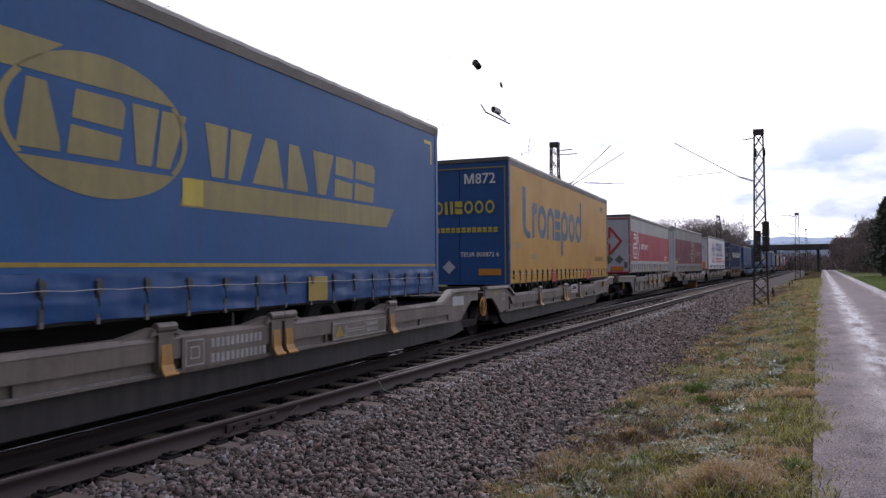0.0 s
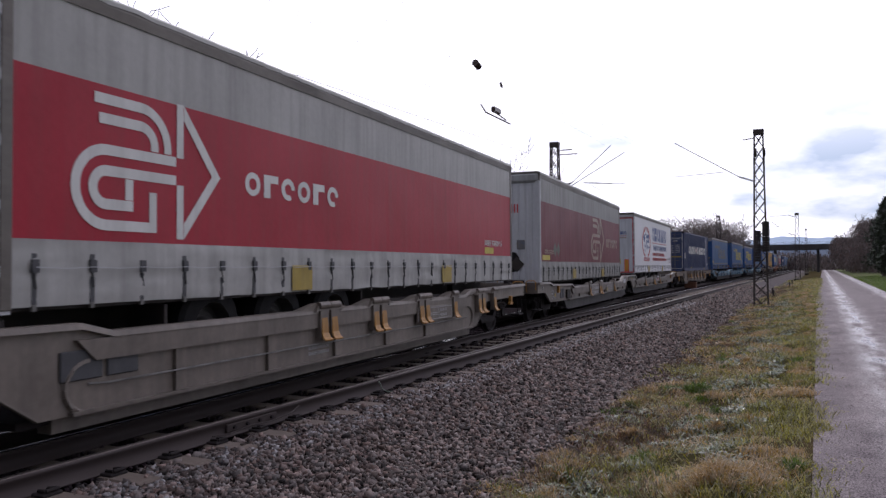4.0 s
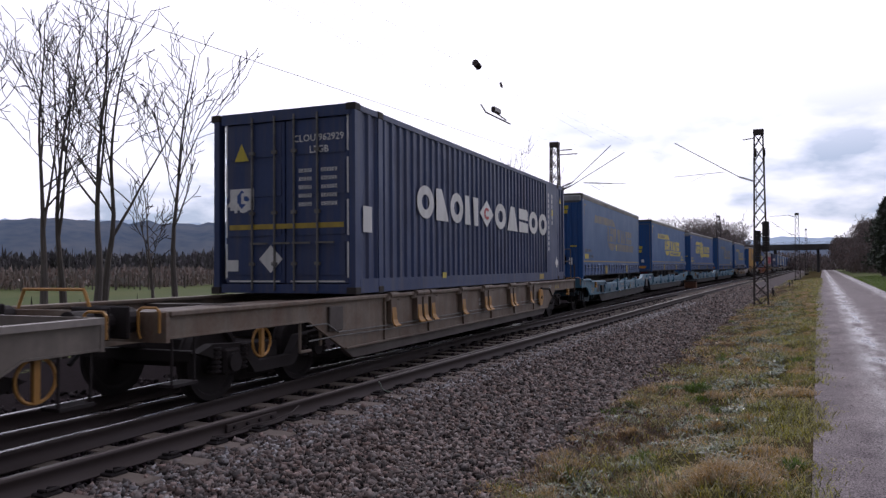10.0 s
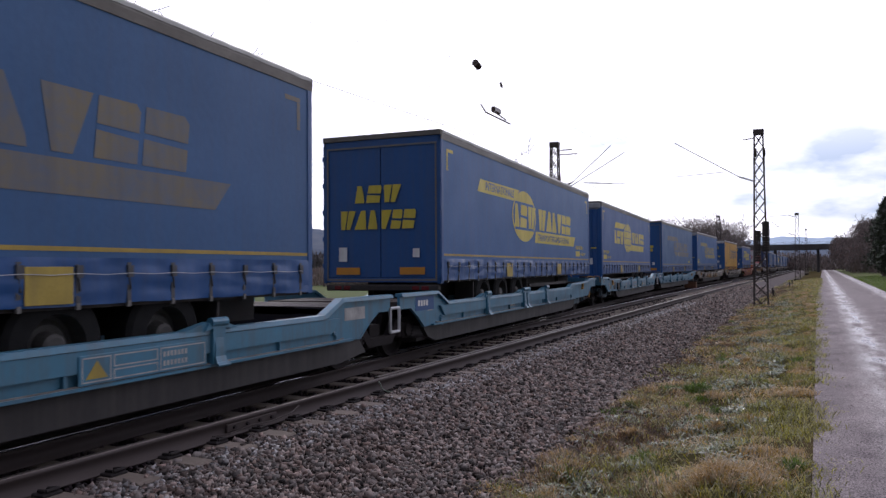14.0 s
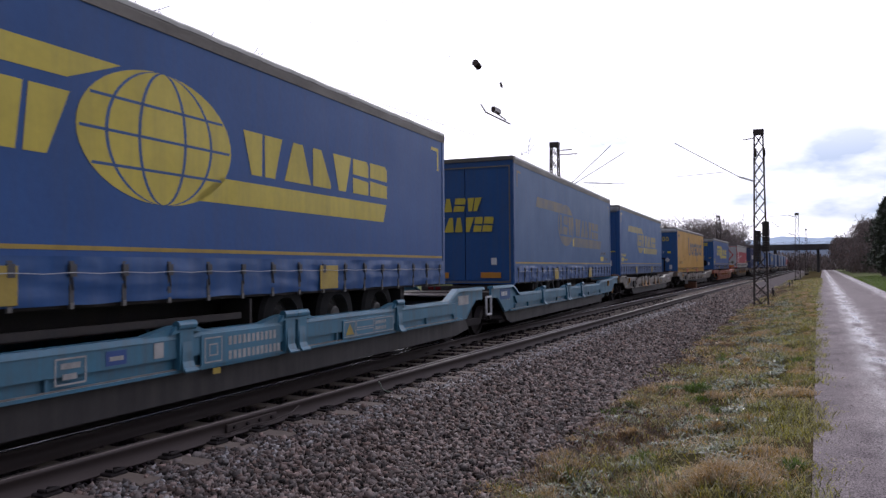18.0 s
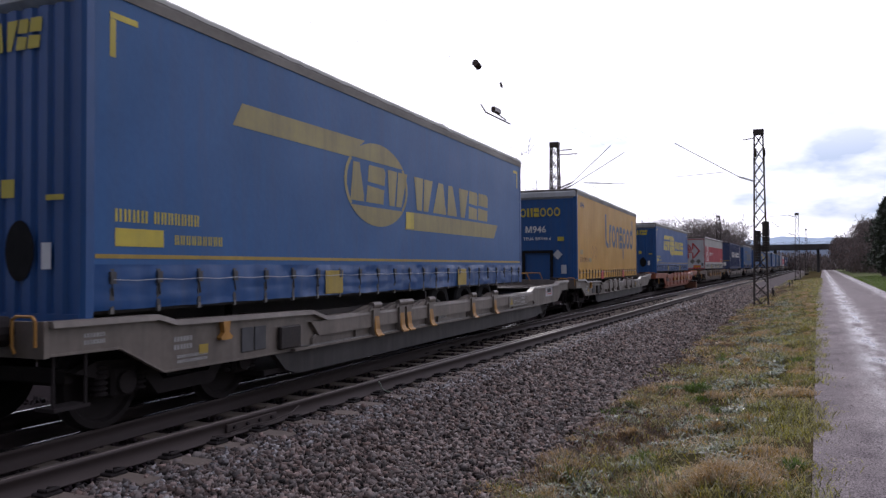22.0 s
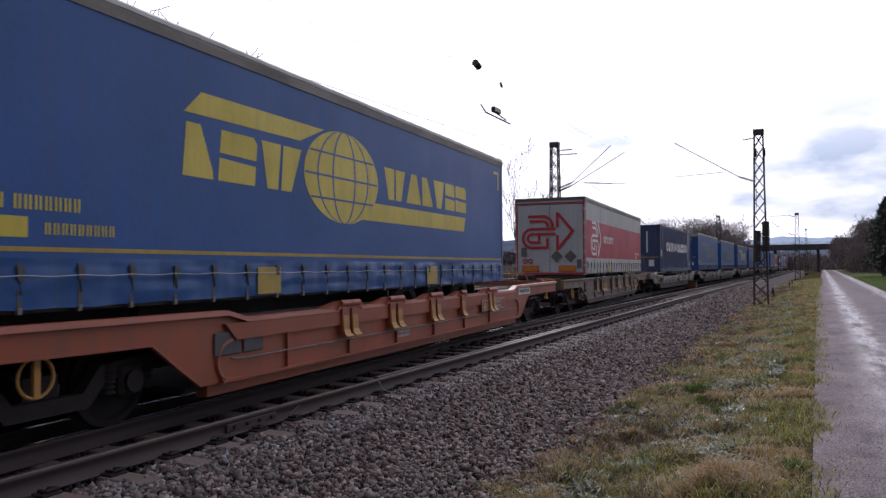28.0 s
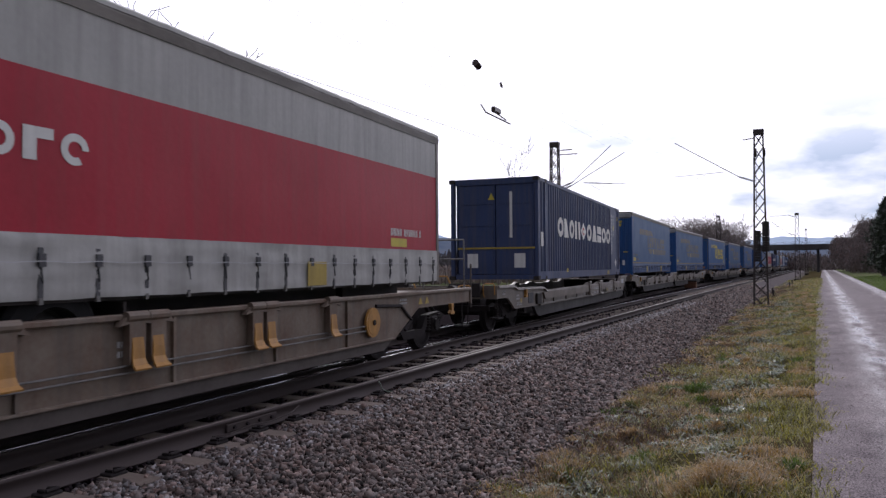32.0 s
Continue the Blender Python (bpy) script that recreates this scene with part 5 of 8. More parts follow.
def bogie(root, y, roll_it, m=None):
    m = m or M_GRIME
    b = part("bogie", bogie_frame_mesh(m), None, root, "dark two-axle bogie", loc=(0, y, 0))
    for dy in (-0.9, 0.9):
        w = part("wheelset", wheelset_mesh(), None, b, loc=(0, dy, 0.46))
        if roll_it:
            WHEELS.append((w, dy))
        for sx in (1, -1):
            a = part("axle_box", axle_box_mesh(m), None, b, loc=(sx * 1.0, dy, 0.47))
            if sx < 0:
                a.rotation_euler[2] = math.pi
            elif roll_it:
                for d in (-0.24, 0.24):
                    part("spring", spring_mesh(), None, b, loc=(1.02, dy + d, 0.36))
    return b


def buffers(root, y, sign, m):
    for x in (-0.875, 0.875):
        bm = bmesh.new()
        cyl(bm, (x, y, 1.04), (0, sign, 0), 0.13, 0.22, 14)
        cyl(bm, (x, y + sign * 0.22, 1.04), (0, sign, 0), 0.09, 0.26, 12)
        box(bm, x - 0.24, x + 0.24, *sorted((y + sign * 0.48, y + sign * 0.52)), 0.88, 1.20, 0.015)
        part("buffer", bm, m, root)
    bm = bmesh.new()
    rod(bm, (0, y, 1.0), (0, y + sign * 0.55, 0.82), 0.03, 6)
    box(bm, -0.06, 0.06, *sorted((y, y + sign * 0.22)), 0.94, 1.06)
    part("coupling", bm, M_GRIME, root)
    for x in (0.35, -0.35):
        bm = bmesh.new()
        rod(bm, (x, y, 0.85), (x * 1.08, y + sign * 0.3, 0.6), 0.025, 6)
        part("brake_hose", bm, M_BLACK, root)


def hinge_mesh(m_body, wide):
    def build(bm):
        prism(bm, [(-0.10, 0.54), (0.10, 0.54), (0.10, 0.92), (0.22, 0.90), (0.15, 0.98), (-0.15, 0.98), (-0.22, 0.90), (-0.10, 0.92)], 1.335, 1.42)
        cyl(bm, (1.40, -0.13, 0.985), (0, 1, 0), 0.05, 0.26, 10)
        if wide:
            prism(bm, [(0.17, 0.54), (0.37, 0.54), (0.37, 0.92), (0.49, 0.90), (0.42, 0.98), (0.16, 0.98), (0.17, 0.92)], 1.335, 1.42)
            cyl(bm, (1.40, 0.14, 0.985), (0, 1, 0), 0.05, 0.26, 10)
    return shared(("hinge", m_body.name, wide), m_body, build)


def tongue_mesh(m):
    def build(bm):
        v = [[bm.verts.new((x, y, z)) for y in (-w, w)] for x, z, w in ((1.421, 0.82, 0.07), (1.432, 0.72, 0.07), (1.436, 0.62, 0.08), (1.46, 0.56, 0.09), (1.50, 0.53, 0.10), (1.495, 0.515, 0.10), (1.45, 0.54, 0.09), (1.421, 0.62, 0.08))]
        for p, q in zip(v, v[1:] + v[:1]):
            bm.faces.new((p[0], p[1], q[1], q[0]))
        bm.faces.new([p[0] for p in v])
        bm.faces.new([p[1] for p in v][::-1])
        bmesh.ops.recalc_face_normals(bm, faces=bm.faces)
    return shared(("tongue", m.name), m, build)


def side_label(root, y, z, w, h, m, x=1.375):
    bm = bmesh.new()
    rows = 2
    for k in range(rows):
        blocks(bm, y, z + k * h / rows, (0.7,) * max(2, int(w / (h / rows) / 0.95)), h / rows * 0.62, ("side", x, 0.003), 0, 0.22, False)
    part("stencil_row", bm, m, root)["kind"] = "stuff"


END_SHAPES = {   # (distance from the end, height) along the lower and the upper edge of the side frame
    "buffer": ([(0, 0.83), (0.76, 0.82), (1.32, 0.53), (3.22, 0.51)], [(0, 1.07), (1.20, 1.06), (1.45, 0.99), (3.98, 0.95), (4.32, 0.85)]),
    "joint": ([(0, 0.86), (0.42, 0.86), (0.68, 0.72), (1.00, 0.50)], [(0, 1.07), (1.56, 1.07), (2.05, 0.86)]),
    "open": ([(0, 0.84), (2.86, 0.80), (3.20, 0.55), (3.55, 0.31)], [(0, 1.07), (3.95, 1.04), (4.30, 0.95)])}


def solid_wheel(r, y, z, rad, m):
    bm = bmesh.new()
    cyl(bm, (1.345, y, z), (1, 0, 0), rad, 0.035, 28)
    cyl(bm, (1.380, y, z), (1, 0, 0), rad * 0.82, 0.006, 24)
    w = part("handwheel", bm, m, r, "solid ochre brake handwheel")
    bm = bmesh.new()
    cyl(bm, (1.386, y, z), (1, 0, 0), rad * 0.18, 0.02, 12)
    part("hub", bm, M_GRIME, w)


def ring_wheel(r, y, z, rad, m, x=1.22):
    bm = bmesh.new()
    for k in range(20):
        t0, t1 = 2 * math.pi * k / 20, 2 * math.pi * (k + 1) / 20
        rod(bm, (x, y + rad * math.cos(t0), z + rad * math.sin(t0)), (x, y + rad * math.cos(t1), z + rad * math.sin(t1)), 0.016, 5)
    box(bm, x - 0.02, x + 0.02, y - 0.03, y + 0.03, z - rad, z + rad + 0.03)
    part("handwheel", bm, m, r, "thin ochre brake handwheel")


def end_fittings(r, y, sg, paint):
    """Headstock, buffers, grab rail, step and deck rail of a wagon end."""
    bm = bmesh.new()
    box(bm, -1.34, 1.34, *sorted((y, y + sg * 0.05)), 0.82, 1.125)
    part("headstock", bm, paint, r)
    buffers(r, y + sg * 0.05, sg, M_GRIME if paint is not M_W_ORANGE else paint)
    bm = bmesh.new()
    pts = [(1.06, 0.86), (1.03, 0.92), (1.03, 1.14), (1.08, 1.17), (1.26, 1.17), (1.30, 1.13), (1.30, 0.92)]
    for p, q in zip(pts, pts[1:]):
        rod(bm, (p[0], y + sg * 0.10, p[1]), (q[0], y + sg * 0.10, q[1]), 0.014, 6)
    part("grab_rail", bm, M_HINGE, r)
    bm = bmesh.new()
    pts = [(-0.95, 1.12), (-0.85, 1.34), (0.05, 1.34), (0.15, 1.12)]
    for p, q in zip(pts, pts[1:]):
        rod(bm, (p[0], y - sg * 0.12, p[1]), (q[0], y - sg * 0.12, q[1]), 0.018, 6)
    part("handrail", bm, M_HINGE, r)
    bm = bmesh.new()
    box(bm, 1.12, 1.34, *sorted((y - sg * 0.05, y - sg * 0.42)), 0.36, 0.39)
    rod(bm, (1.3, y - sg * 0.07, 0.38), (1.3, y - sg * 0.07, 0.84), 0.014, 6)
    rod(bm, (1.3, y - sg * 0.40, 0.38), (1.3, y - sg * 0.40, 0.84), 0.014, 6)
    part("step", bm, M_GRIME, r)


def rope_hook(r, y, z):
    bm = bmesh.new()
    prism(bm, [(y - 0.06, z), (y + 0.06, z), (y + 0.04, z - 0.12), (y + 0.10, z - 0.17), (y + 0.08, z - 0.20), (y - 0.08, z - 0.20), (y - 0.10, z - 0.17), (y - 0.04, z - 0.12)], 1.338, 1.40)
    part("rope_hook", bm, M_HINGE, r)


def pocket_wagon(unit, y0, y1, paint, hinges, ends=("buffer", "buffer"), tongue=None, roll_it=True, label="", name_plate=None, lo=0.31):
    """Pocket wagon: high ends over the bogies, low side sills between, hinged brackets."""
    r = root_of("pocket_wagon", unit, label, "railway wagon", "wagons of the train")
    (la, ta), (lb, tb) = END_SHAPES[ends[0]], END_SHAPES[ends[1]]
    a, b = y0 + la[-1][0], y1 - lb[-1][0]
    open_end = ends[0] == "open"
    mid = lo if open_end else lo + 0.20
    lower = [(y0 + d, z) for d, z in la] + [(a + 0.1, mid), (b - 0.1, mid)] + [(y1 - d, z) for d, z in lb[::-1]]
    upper = [(y0 + d, z) for d, z in ta] + [(y1 - d, z) for d, z in tb[::-1]]
    for sx in (1, -1):
        bm = bmesh.new()
        prism(bm, lower + upper[::-1], *sorted((sx * 1.29, sx * 1.335)))
        part("side_frame", bm, paint, r)
        bm = bmesh.new()                     # rounded top flange, following the outline
        for (ya, za), (yb, zb_) in zip(upper, upper[1:]):
            v = [bm.verts.new(c) for c in ((sx * 1.25, ya, za), (sx * 1.395, ya, za), (sx * 1.395, yb, zb_), (sx * 1.25, yb, zb_),
                                           (sx * 1.25, ya, za + 0.055), (sx * 1.38, ya, za + 0.055), (sx * 1.38, yb, zb_ + 0.055), (sx * 1.25, yb, zb_ + 0.055))]
            for f in ((0, 3, 2, 1), (4, 5, 6, 7), (1, 2, 6, 5), (0, 4, 7, 3), (0, 1, 5, 4), (3, 7, 6, 2)):
                bm.faces.new([v[i] for i in f])
        bmesh.ops.recalc_face_normals(bm, faces=bm.faces)
        part("top_flange", bm, paint, r)
        for edge in (lower[:len(la)], lower[-len(lb):]):      # lip round the lower edge at each end
            bm = bmesh.new()
            for (ya, za), (yb, zb_) in zip(edge, edge[1:]):
                rod(bm, (sx * 1.335, ya, za + 0.012), (sx * 1.335, yb, zb_ + 0.012), 0.014, 4)
            part("frame_lip", bm, paint, r)
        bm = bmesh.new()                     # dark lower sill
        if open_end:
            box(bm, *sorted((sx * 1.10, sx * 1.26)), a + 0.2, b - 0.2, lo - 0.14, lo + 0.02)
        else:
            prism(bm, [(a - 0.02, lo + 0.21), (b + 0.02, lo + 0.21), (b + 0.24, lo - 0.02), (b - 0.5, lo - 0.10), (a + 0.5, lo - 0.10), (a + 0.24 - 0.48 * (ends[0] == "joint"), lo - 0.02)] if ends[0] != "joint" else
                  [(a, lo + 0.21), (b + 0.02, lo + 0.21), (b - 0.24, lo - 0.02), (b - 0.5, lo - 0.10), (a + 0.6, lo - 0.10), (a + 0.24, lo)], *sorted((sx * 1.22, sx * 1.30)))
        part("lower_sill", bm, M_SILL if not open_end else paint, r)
        bm = bmesh.new()
        box(bm, *sorted((sx * 1.335, sx * 1.40)), a + 0.3, b - 0.3, mid, mid + 0.03)
        part("sill_strip", bm, paint, r)
        ua, ub, ut = y0 + ta[-1][0] + 0.1, y1 - tb[-1][0] - 0.1, min(ta[-1][1], tb[-1][1])
        bm = bmesh.new()                     # proud upper beam over the recessed web
        prism(bm, [(ua - 0.5, ut), (ub + 0.5, ut), (ub + 0.3, ut - 0.19), (ua - 0.3, ut - 0.19)], *sorted((sx * 1.335, sx * 1.385)))
        part("upper_beam", bm, paint, r)
        for yh, wide in hinges:              # gussets that rise to each bracket
            w2 = 0.27 if wide else 0.0
            bm = bmesh.new()
            prism(bm, [(yh - 0.62, ut + 0.04), (yh + 0.42 + w2, ut + 0.04), (yh + 0.30 + w2, ut + 0.075), (yh + 0.12 + w2, ut + 0.135), (yh - 0.12, ut + 0.135), (yh - 0.45, ut + 0.075)], *sorted((sx * 1.27, sx * 1.384)))
            part("bracket_gusset", bm, paint, r)
        if sx > 0:
            for ye, sg in ((ua - 0.35, -1), (ub + 0.35, 1)):     # rounded end of the recess
                bm = bmesh.new()
                h2 = (ut - 0.19 - mid) / 2
                arc = [(ye + sg * 1.1 * h2 * math.cos(radians(q)), mid + h2 + h2 * math.sin(radians(q))) for q in range(-90, 91, 15)]
                for p, q in zip(arc, arc[1:]):
                    rod(bm, (1.345, *p), (1.345, *q), 0.028, 5)
                part("recess_rim", bm, paint, r)
            yy = ua + 0.7
            while yy < ub - 0.5:
                bm = bmesh.new()
                prism(bm, [(yy, mid + 0.03), (yy + 0.03, mid + 0.03), (yy + 0.03, ut - 0.19), (yy, ut - 0.19)], 1.335, 1.375)
                part("web_stiffener", bm, paint, r)
                yy += 1.55
    bm = bmesh.new()
    box(bm, -1.22, 1.22, a - 0.1, b + 0.1, lo - 0.06, lo)
    part("pocket_floor", bm, M_GRIME, r)
    pa, pb = y0 + ta[-2][0], y1 - tb[-2][0]
    for ya, yb in ((y0, pa - 0.3), (pb + 0.3, y1)):
        for x0, x1 in ((-1.28, -0.9), (-0.35, 0.35), (0.9, 1.28)):
            bm = bmesh.new()
            box(bm, x0, x1, ya + 0.02, yb - 0.02, 0.86, 0.97)
            part("deck_beam", bm, M_DECK, r)
        for k in range(4):
            yy = ya + 0.02 + (yb - ya - 0.29) * k / 3
            bm = bmesh.new()
            box(bm, -1.27, 1.27, yy, yy + 0.25, 0.875, 0.985)
            part("deck_cross_beam", bm, M_DECK, r)
    for ya, yb in ((pa - 0.4, pa - 0.32), (pb + 0.32, pb + 0.4)):
        bm = bmesh.new()
        box(bm, -1.25, 1.25, ya, yb, lo + 0.2, 0.95)
        part("pocket_bulkhead", bm, M_GRIME, r)
    for end, y, sg in ((ends[0], y0, -1), (ends[1], y1, 1)):
        if end != "joint":
            end_fittings(r, y, sg, paint)
            bogie(r, y - sg * 1.95, roll_it, M_BOGIE_BLUE if paint is M_W_BLUE else None)
    if ends[1] == "joint":
        bogie(r, y1 + 0.20, roll_it)          # the bogie shared with the next section
        bm = bmesh.new()
        box(bm, -0.5, 0.5, y1 - 0.3, y1 + 0.6, 0.72, 0.95)
        part("articulation", bm, M_GRIME, r)
    me1, me2, tg = hinge_mesh(paint, False), hinge_mesh(paint, True), tongue_mesh(tongue or paint)
    dz = 0.07 if open_end else 0.0
    for y, wide in hinges:
        part("bracket", me2 if wide else me1, None, r, loc=(0, y, dz))
        part("bracket_tongue", tg, None, r, loc=(0, y, dz))
        if wide:
            part("bracket_tongue", tg, None, r, loc=(0, y + 0.26, dz))
    # valve box, plates, stencils, hooks, wheels
    if ends[0] == "buffer":
        bm = bmesh.new()
        box(bm, 1.336, 1.40, y0 + 3.22, y0 + 3.66, 0.56, 0.84, 0.015)
        part("equipment_box", bm, M_CHASSIS, r)
        for k in (0, 1):
            bm = bmesh.new()
            box(bm, 1.336, 1.352, y0 + 2.52 + 0.24 * k, y0 + 2.74 + 0.24 * k, 0.60, 0.88, 0.006)
            part("label_panel", bm, M_STRAP, r, "dark slate label panel")
        rope_hook(r, y0 + 2.2, 0.98)
        side_label(r, y0 + 0.35, 0.90, 0.45, 0.12, M_STENCIL, 1.337)
        side_label(r, y0 + 1.45, 0.74, 0.5, 0.16, M_STENCIL, 1.337)
        side_label(r, y0 + 1.5, 0.60, 0.8, 0.10, M_STENCIL, 1.337)
        patch("yellow_patch", r, y0 + 1.82, y0 + 1.96, 0.66, 0.76, M_PLATE, ("side", 1.337, 0.003))
    elif ends[0] == "open":
        for k in (0, 1):
            bm = bmesh.new()
            box(bm, 1.336, 1.36, y0 + 3.75 + 0.5 * k, y0 + 4.2 + 0.42 * k, 0.60, 0.86, 0.01)
            part("label_panel", bm, M_STRAP, r, "dark slate label panel")
        ring_wheel(r, y0 + 1.68, 0.66, 0.17, M_HINGE)
        side_label(r, y0 + 0.3, 0.92, 0.4, 0.10, M_STENCIL, 1.337)
        rope_hook(r, y1 - 1.2, 0.86)
    else:
        for k in range(3):
            bm = bmesh.new()
            flat(bm, [(y0 + 0.62 + 0.17 * k, 0.94), (y0 + 0.75 + 0.17 * k, 0.94), (y0 + 0.685 + 0.17 * k, 1.03)], ("side", 1.337, 0.003))
            part("warning_triangle", bm, M_PLATE, r)
        side_label(r, y0 + 1.15, 0.78, 0.5, 0.22, M_STENCIL, 1.337)
        rope_hook(r, y1 - 2.3, 0.98)
        ring_wheel(r, y1 - 0.55, 0.64, 0.19, M_HINGE)
        if paint is M_W_BLUE:                 # sign plate, and the square step frame at the joint
            patch("sign_plate", r, y0 + 0.62, y0 + 1.42, 0.80, 1.05, M_BLUE_FACE, ("side", 1.3385, 0.002))
            bm = bmesh.new()
            blocks(bm, y0 + 0.72, 0.88, (0.9, 0.9, 0.9, 0.9), 0.10, ("side", 1.342, 0.002), 0, 0.25, False)
            part("sign_row", bm, M_WHITE, r)["kind"] = "stuff"
            bm = bmesh.new()
            for p, q in (((0.10, 0.52), (0.42, 0.52)), ((0.42, 0.52), (0.42, 0.90)), ((0.42, 0.90), (0.10, 0.90)), ((0.10, 0.90), (0.10, 0.52))):
                rod(bm, (1.36, y0 - 0.5 + p[0], p[1]), (1.36, y0 - 0.5 + q[0], q[1]), 0.026, 5)
            part("step_frame", bm, M_PANEL, r)
        elif unit == 1:
            ring_wheel(r, y0 - 0.16, 0.70, 0.19, M_HINGE, 1.34)
    side_label(r, (a + b) / 2 - 1.2, mid + 0.10, 0.9, 0.14, M_STENCIL, 1.337)
    if roll_it and ends[0] == "buffer" and ends[1] == "joint":    # identity plate with its rows and framed square
        iy, iz = hinges[0][0] + 0.24, 0.50
        bm = bmesh.new()
        box(bm, 1.385, 1.400, iy, iy + 1.42, iz, iz + 0.37, 0.004)
        ident = part("identity_plate", bm, paint, r)
        bm = bmesh.new()
        for q0, q1 in ((0.05, 0.33), (0.12, 0.26)):
            e = q0 - 0.05
            for q in ((q0, q1, 0.06 + e, 0.075 + e), (q0, q1, 0.315 - e, 0.33 - e), (q0, q0 + 0.015, 0.06 + e, 0.33 - e), (q1 - 0.015, q1, 0.06 + e, 0.33 - e)):
                flat(bm, [(iy + q[0], iz + q[2]), (iy + q[1], iz + q[2]), (iy + q[1], iz + q[3]), (iy + q[0], iz + q[3])], ("side", 1.401, 0.002))
        part("framed_square", bm, M_STENCIL, ident)
        for zr, n in ((0.22, 11), (0.06, 12)):
            bm = bmesh.new()
            blocks(bm, iy + 0.44, iz + zr, (0.62,) * n, 0.095, ("side", 1.401, 0.002), 0, 0.25, False)
            part("code_row", bm, M_STENCIL, ident)["kind"] = "stuff"
        if paint is M_W_BLUE:
            bm = bmesh.new()
            for q in ((0, 0.32, 0.585, 0.60), (0, 0.32, 0.80, 0.815), (0, 0.015, 0.585, 0.815), (0.305, 0.32, 0.585, 0.815), (0.06, 0.26, 0.72, 0.77), (0.08, 0.22, 0.63, 0.68)):
                flat(bm, [(iy - 1.77 + q[0], q[2]), (iy - 1.77 + q[1], q[2]), (iy - 1.77 + q[1], q[3]), (iy - 1.77 + q[0], q[3])], ("side", 1.387, 0.002))
            part("stencil_frame", bm, M_STENCIL, r)
            patch("sign_plate", r, iy - 1.24, iy - 1.00, 0.69, 0.82, M_BLUE_PRINT, ("side", 1.387, 0.003))
            patch("white_patch", r, iy - 1.20, iy - 1.04, 0.73, 0.77, M_STENCIL, ("side", 1.3915, 0.002))
            patch("white_patch", r, iy - 0.66, iy - 0.53, 0.69, 0.84, M_STENCIL, ("side", 1.387, 0.003))
            patch("yellow_patch", r, iy + 0.20, iy + 0.32, iz - 0.07, iz - 0.005, M_PLATE, ("side", 1.387, 0.003))
    if roll_it and ends[0] != "joint":        # lined data table on its plate, and a warning sign
        py, pz = (hinges[-1][0] - 1.80, 0.55) if ends[0] == "buffer" and ends[1] == "joint" else (b - 3.1, 0.60)
        bm = bmesh.new()
        box(bm, 1.385, 1.400, py, py + 1.62, pz, pz + 0.26, 0.004)
        tab = part("data_plate", bm, paint, r)
        for k, (u0, u1, w0, w1) in enumerate(((0.03, 0.35, 0.02, 0.24), (0.38, 0.92, 0.13, 0.24), (0.38, 0.92, 0.02, 0.11), (0.95, 1.59, 0.02, 0.24))):
            bm = bmesh.new()
            for q in ((u0, u1, w0, w0 + 0.012), (u0, u1, w1 - 0.012, w1), (u0, u0 + 0.012, w0, w1), (u1 - 0.012, u1, w0, w1)):
                flat(bm, [(py + q[0], pz + q[2]), (py + q[1], pz + q[2]), (py + q[1], pz + q[3]), (py + q[0], pz + q[3])], ("side", 1.401, 0.002))
            if k == 3:
                blocks(bm, py + 0.99, pz + 0.15, (0.7,) * 7, 0.05, ("side", 1.401, 0.002), 0, 0.3, False)
                blocks(bm, py + 0.99, pz + 0.06, (0.7,) * 7, 0.05, ("side", 1.401, 0.002), 0, 0.3, False)
            part("table_box", bm, M_STENCIL, tab)
        bm = bmesh.new()
        flat(bm, [(py + 0.07, pz + 0.05), (py + 0.31, pz + 0.05), (py + 0.19, pz + 0.21)], ("side", 1.401, 0.002))
        part("warning_triangle", bm, M_PLATE, tab)
        bm = bmesh.new()
        flat(bm, [(y1 - 1.45, 0.80), (y1 - 0.85, 0.80), (y1 - 0.85, 0.98), (y1 - 1.45, 0.98)], ("side", 1.337, 0.003))
        flat(bm, [(y1 - 1.42, 0.83), (y1 - 0.88, 0.83), (y1 - 0.88, 0.95), (y1 - 1.42, 0.95)], ("side", 1.3405, 0.002))
        part("stencil_frame", bm, M_STENCIL if paint is M_W_BLUE else M_PANEL, r) if ends[1] == "joint" else bm.free()
    bm = bmesh.new()
    for p, q in (((1.345, a + 0.5, 0.56), (1.37, a + 0.7, 0.545)), ((1.37, a + 0.7, 0.545), (1.37, b - 0.7, 0.545)), ((1.37, b - 0.7, 0.545), (1.345, b - 0.5, 0.56))):
        rod(bm, p, q, 0.011, 5)
    part("brake_pipe", bm, M_HUB, r)
    if name_plate:
        y, w = name_plate
        px_ = 1.388 if y0 + ta[-1][0] < y < y1 - tb[-1][0] else 1.338
        if paint is M_W_GREY:
            patch("logo_plate", r, y, y + w, 0.72, 0.97, M_PANEL, ("side", px_, 0.003))
            bm = bmesh.new()
            for q in ((0.04, 0.16, 0.84, 0.855), (0.14, 0.16, 0.765, 0.84), (0.14, w - 0.14, 0.765, 0.79), (w - 0.16, w - 0.14, 0.79, 0.87), (w - 0.16, w - 0.04, 0.87, 0.885)):
                flat(bm, [(y + q[0], q[2]), (y + q[1], q[2]), (y + q[1], q[3]), (y + q[0], q[3])], ("side", px_ + 0.004, 0.003))
            part("logo_line", bm, M_RED, r)
        bm = bmesh.new()
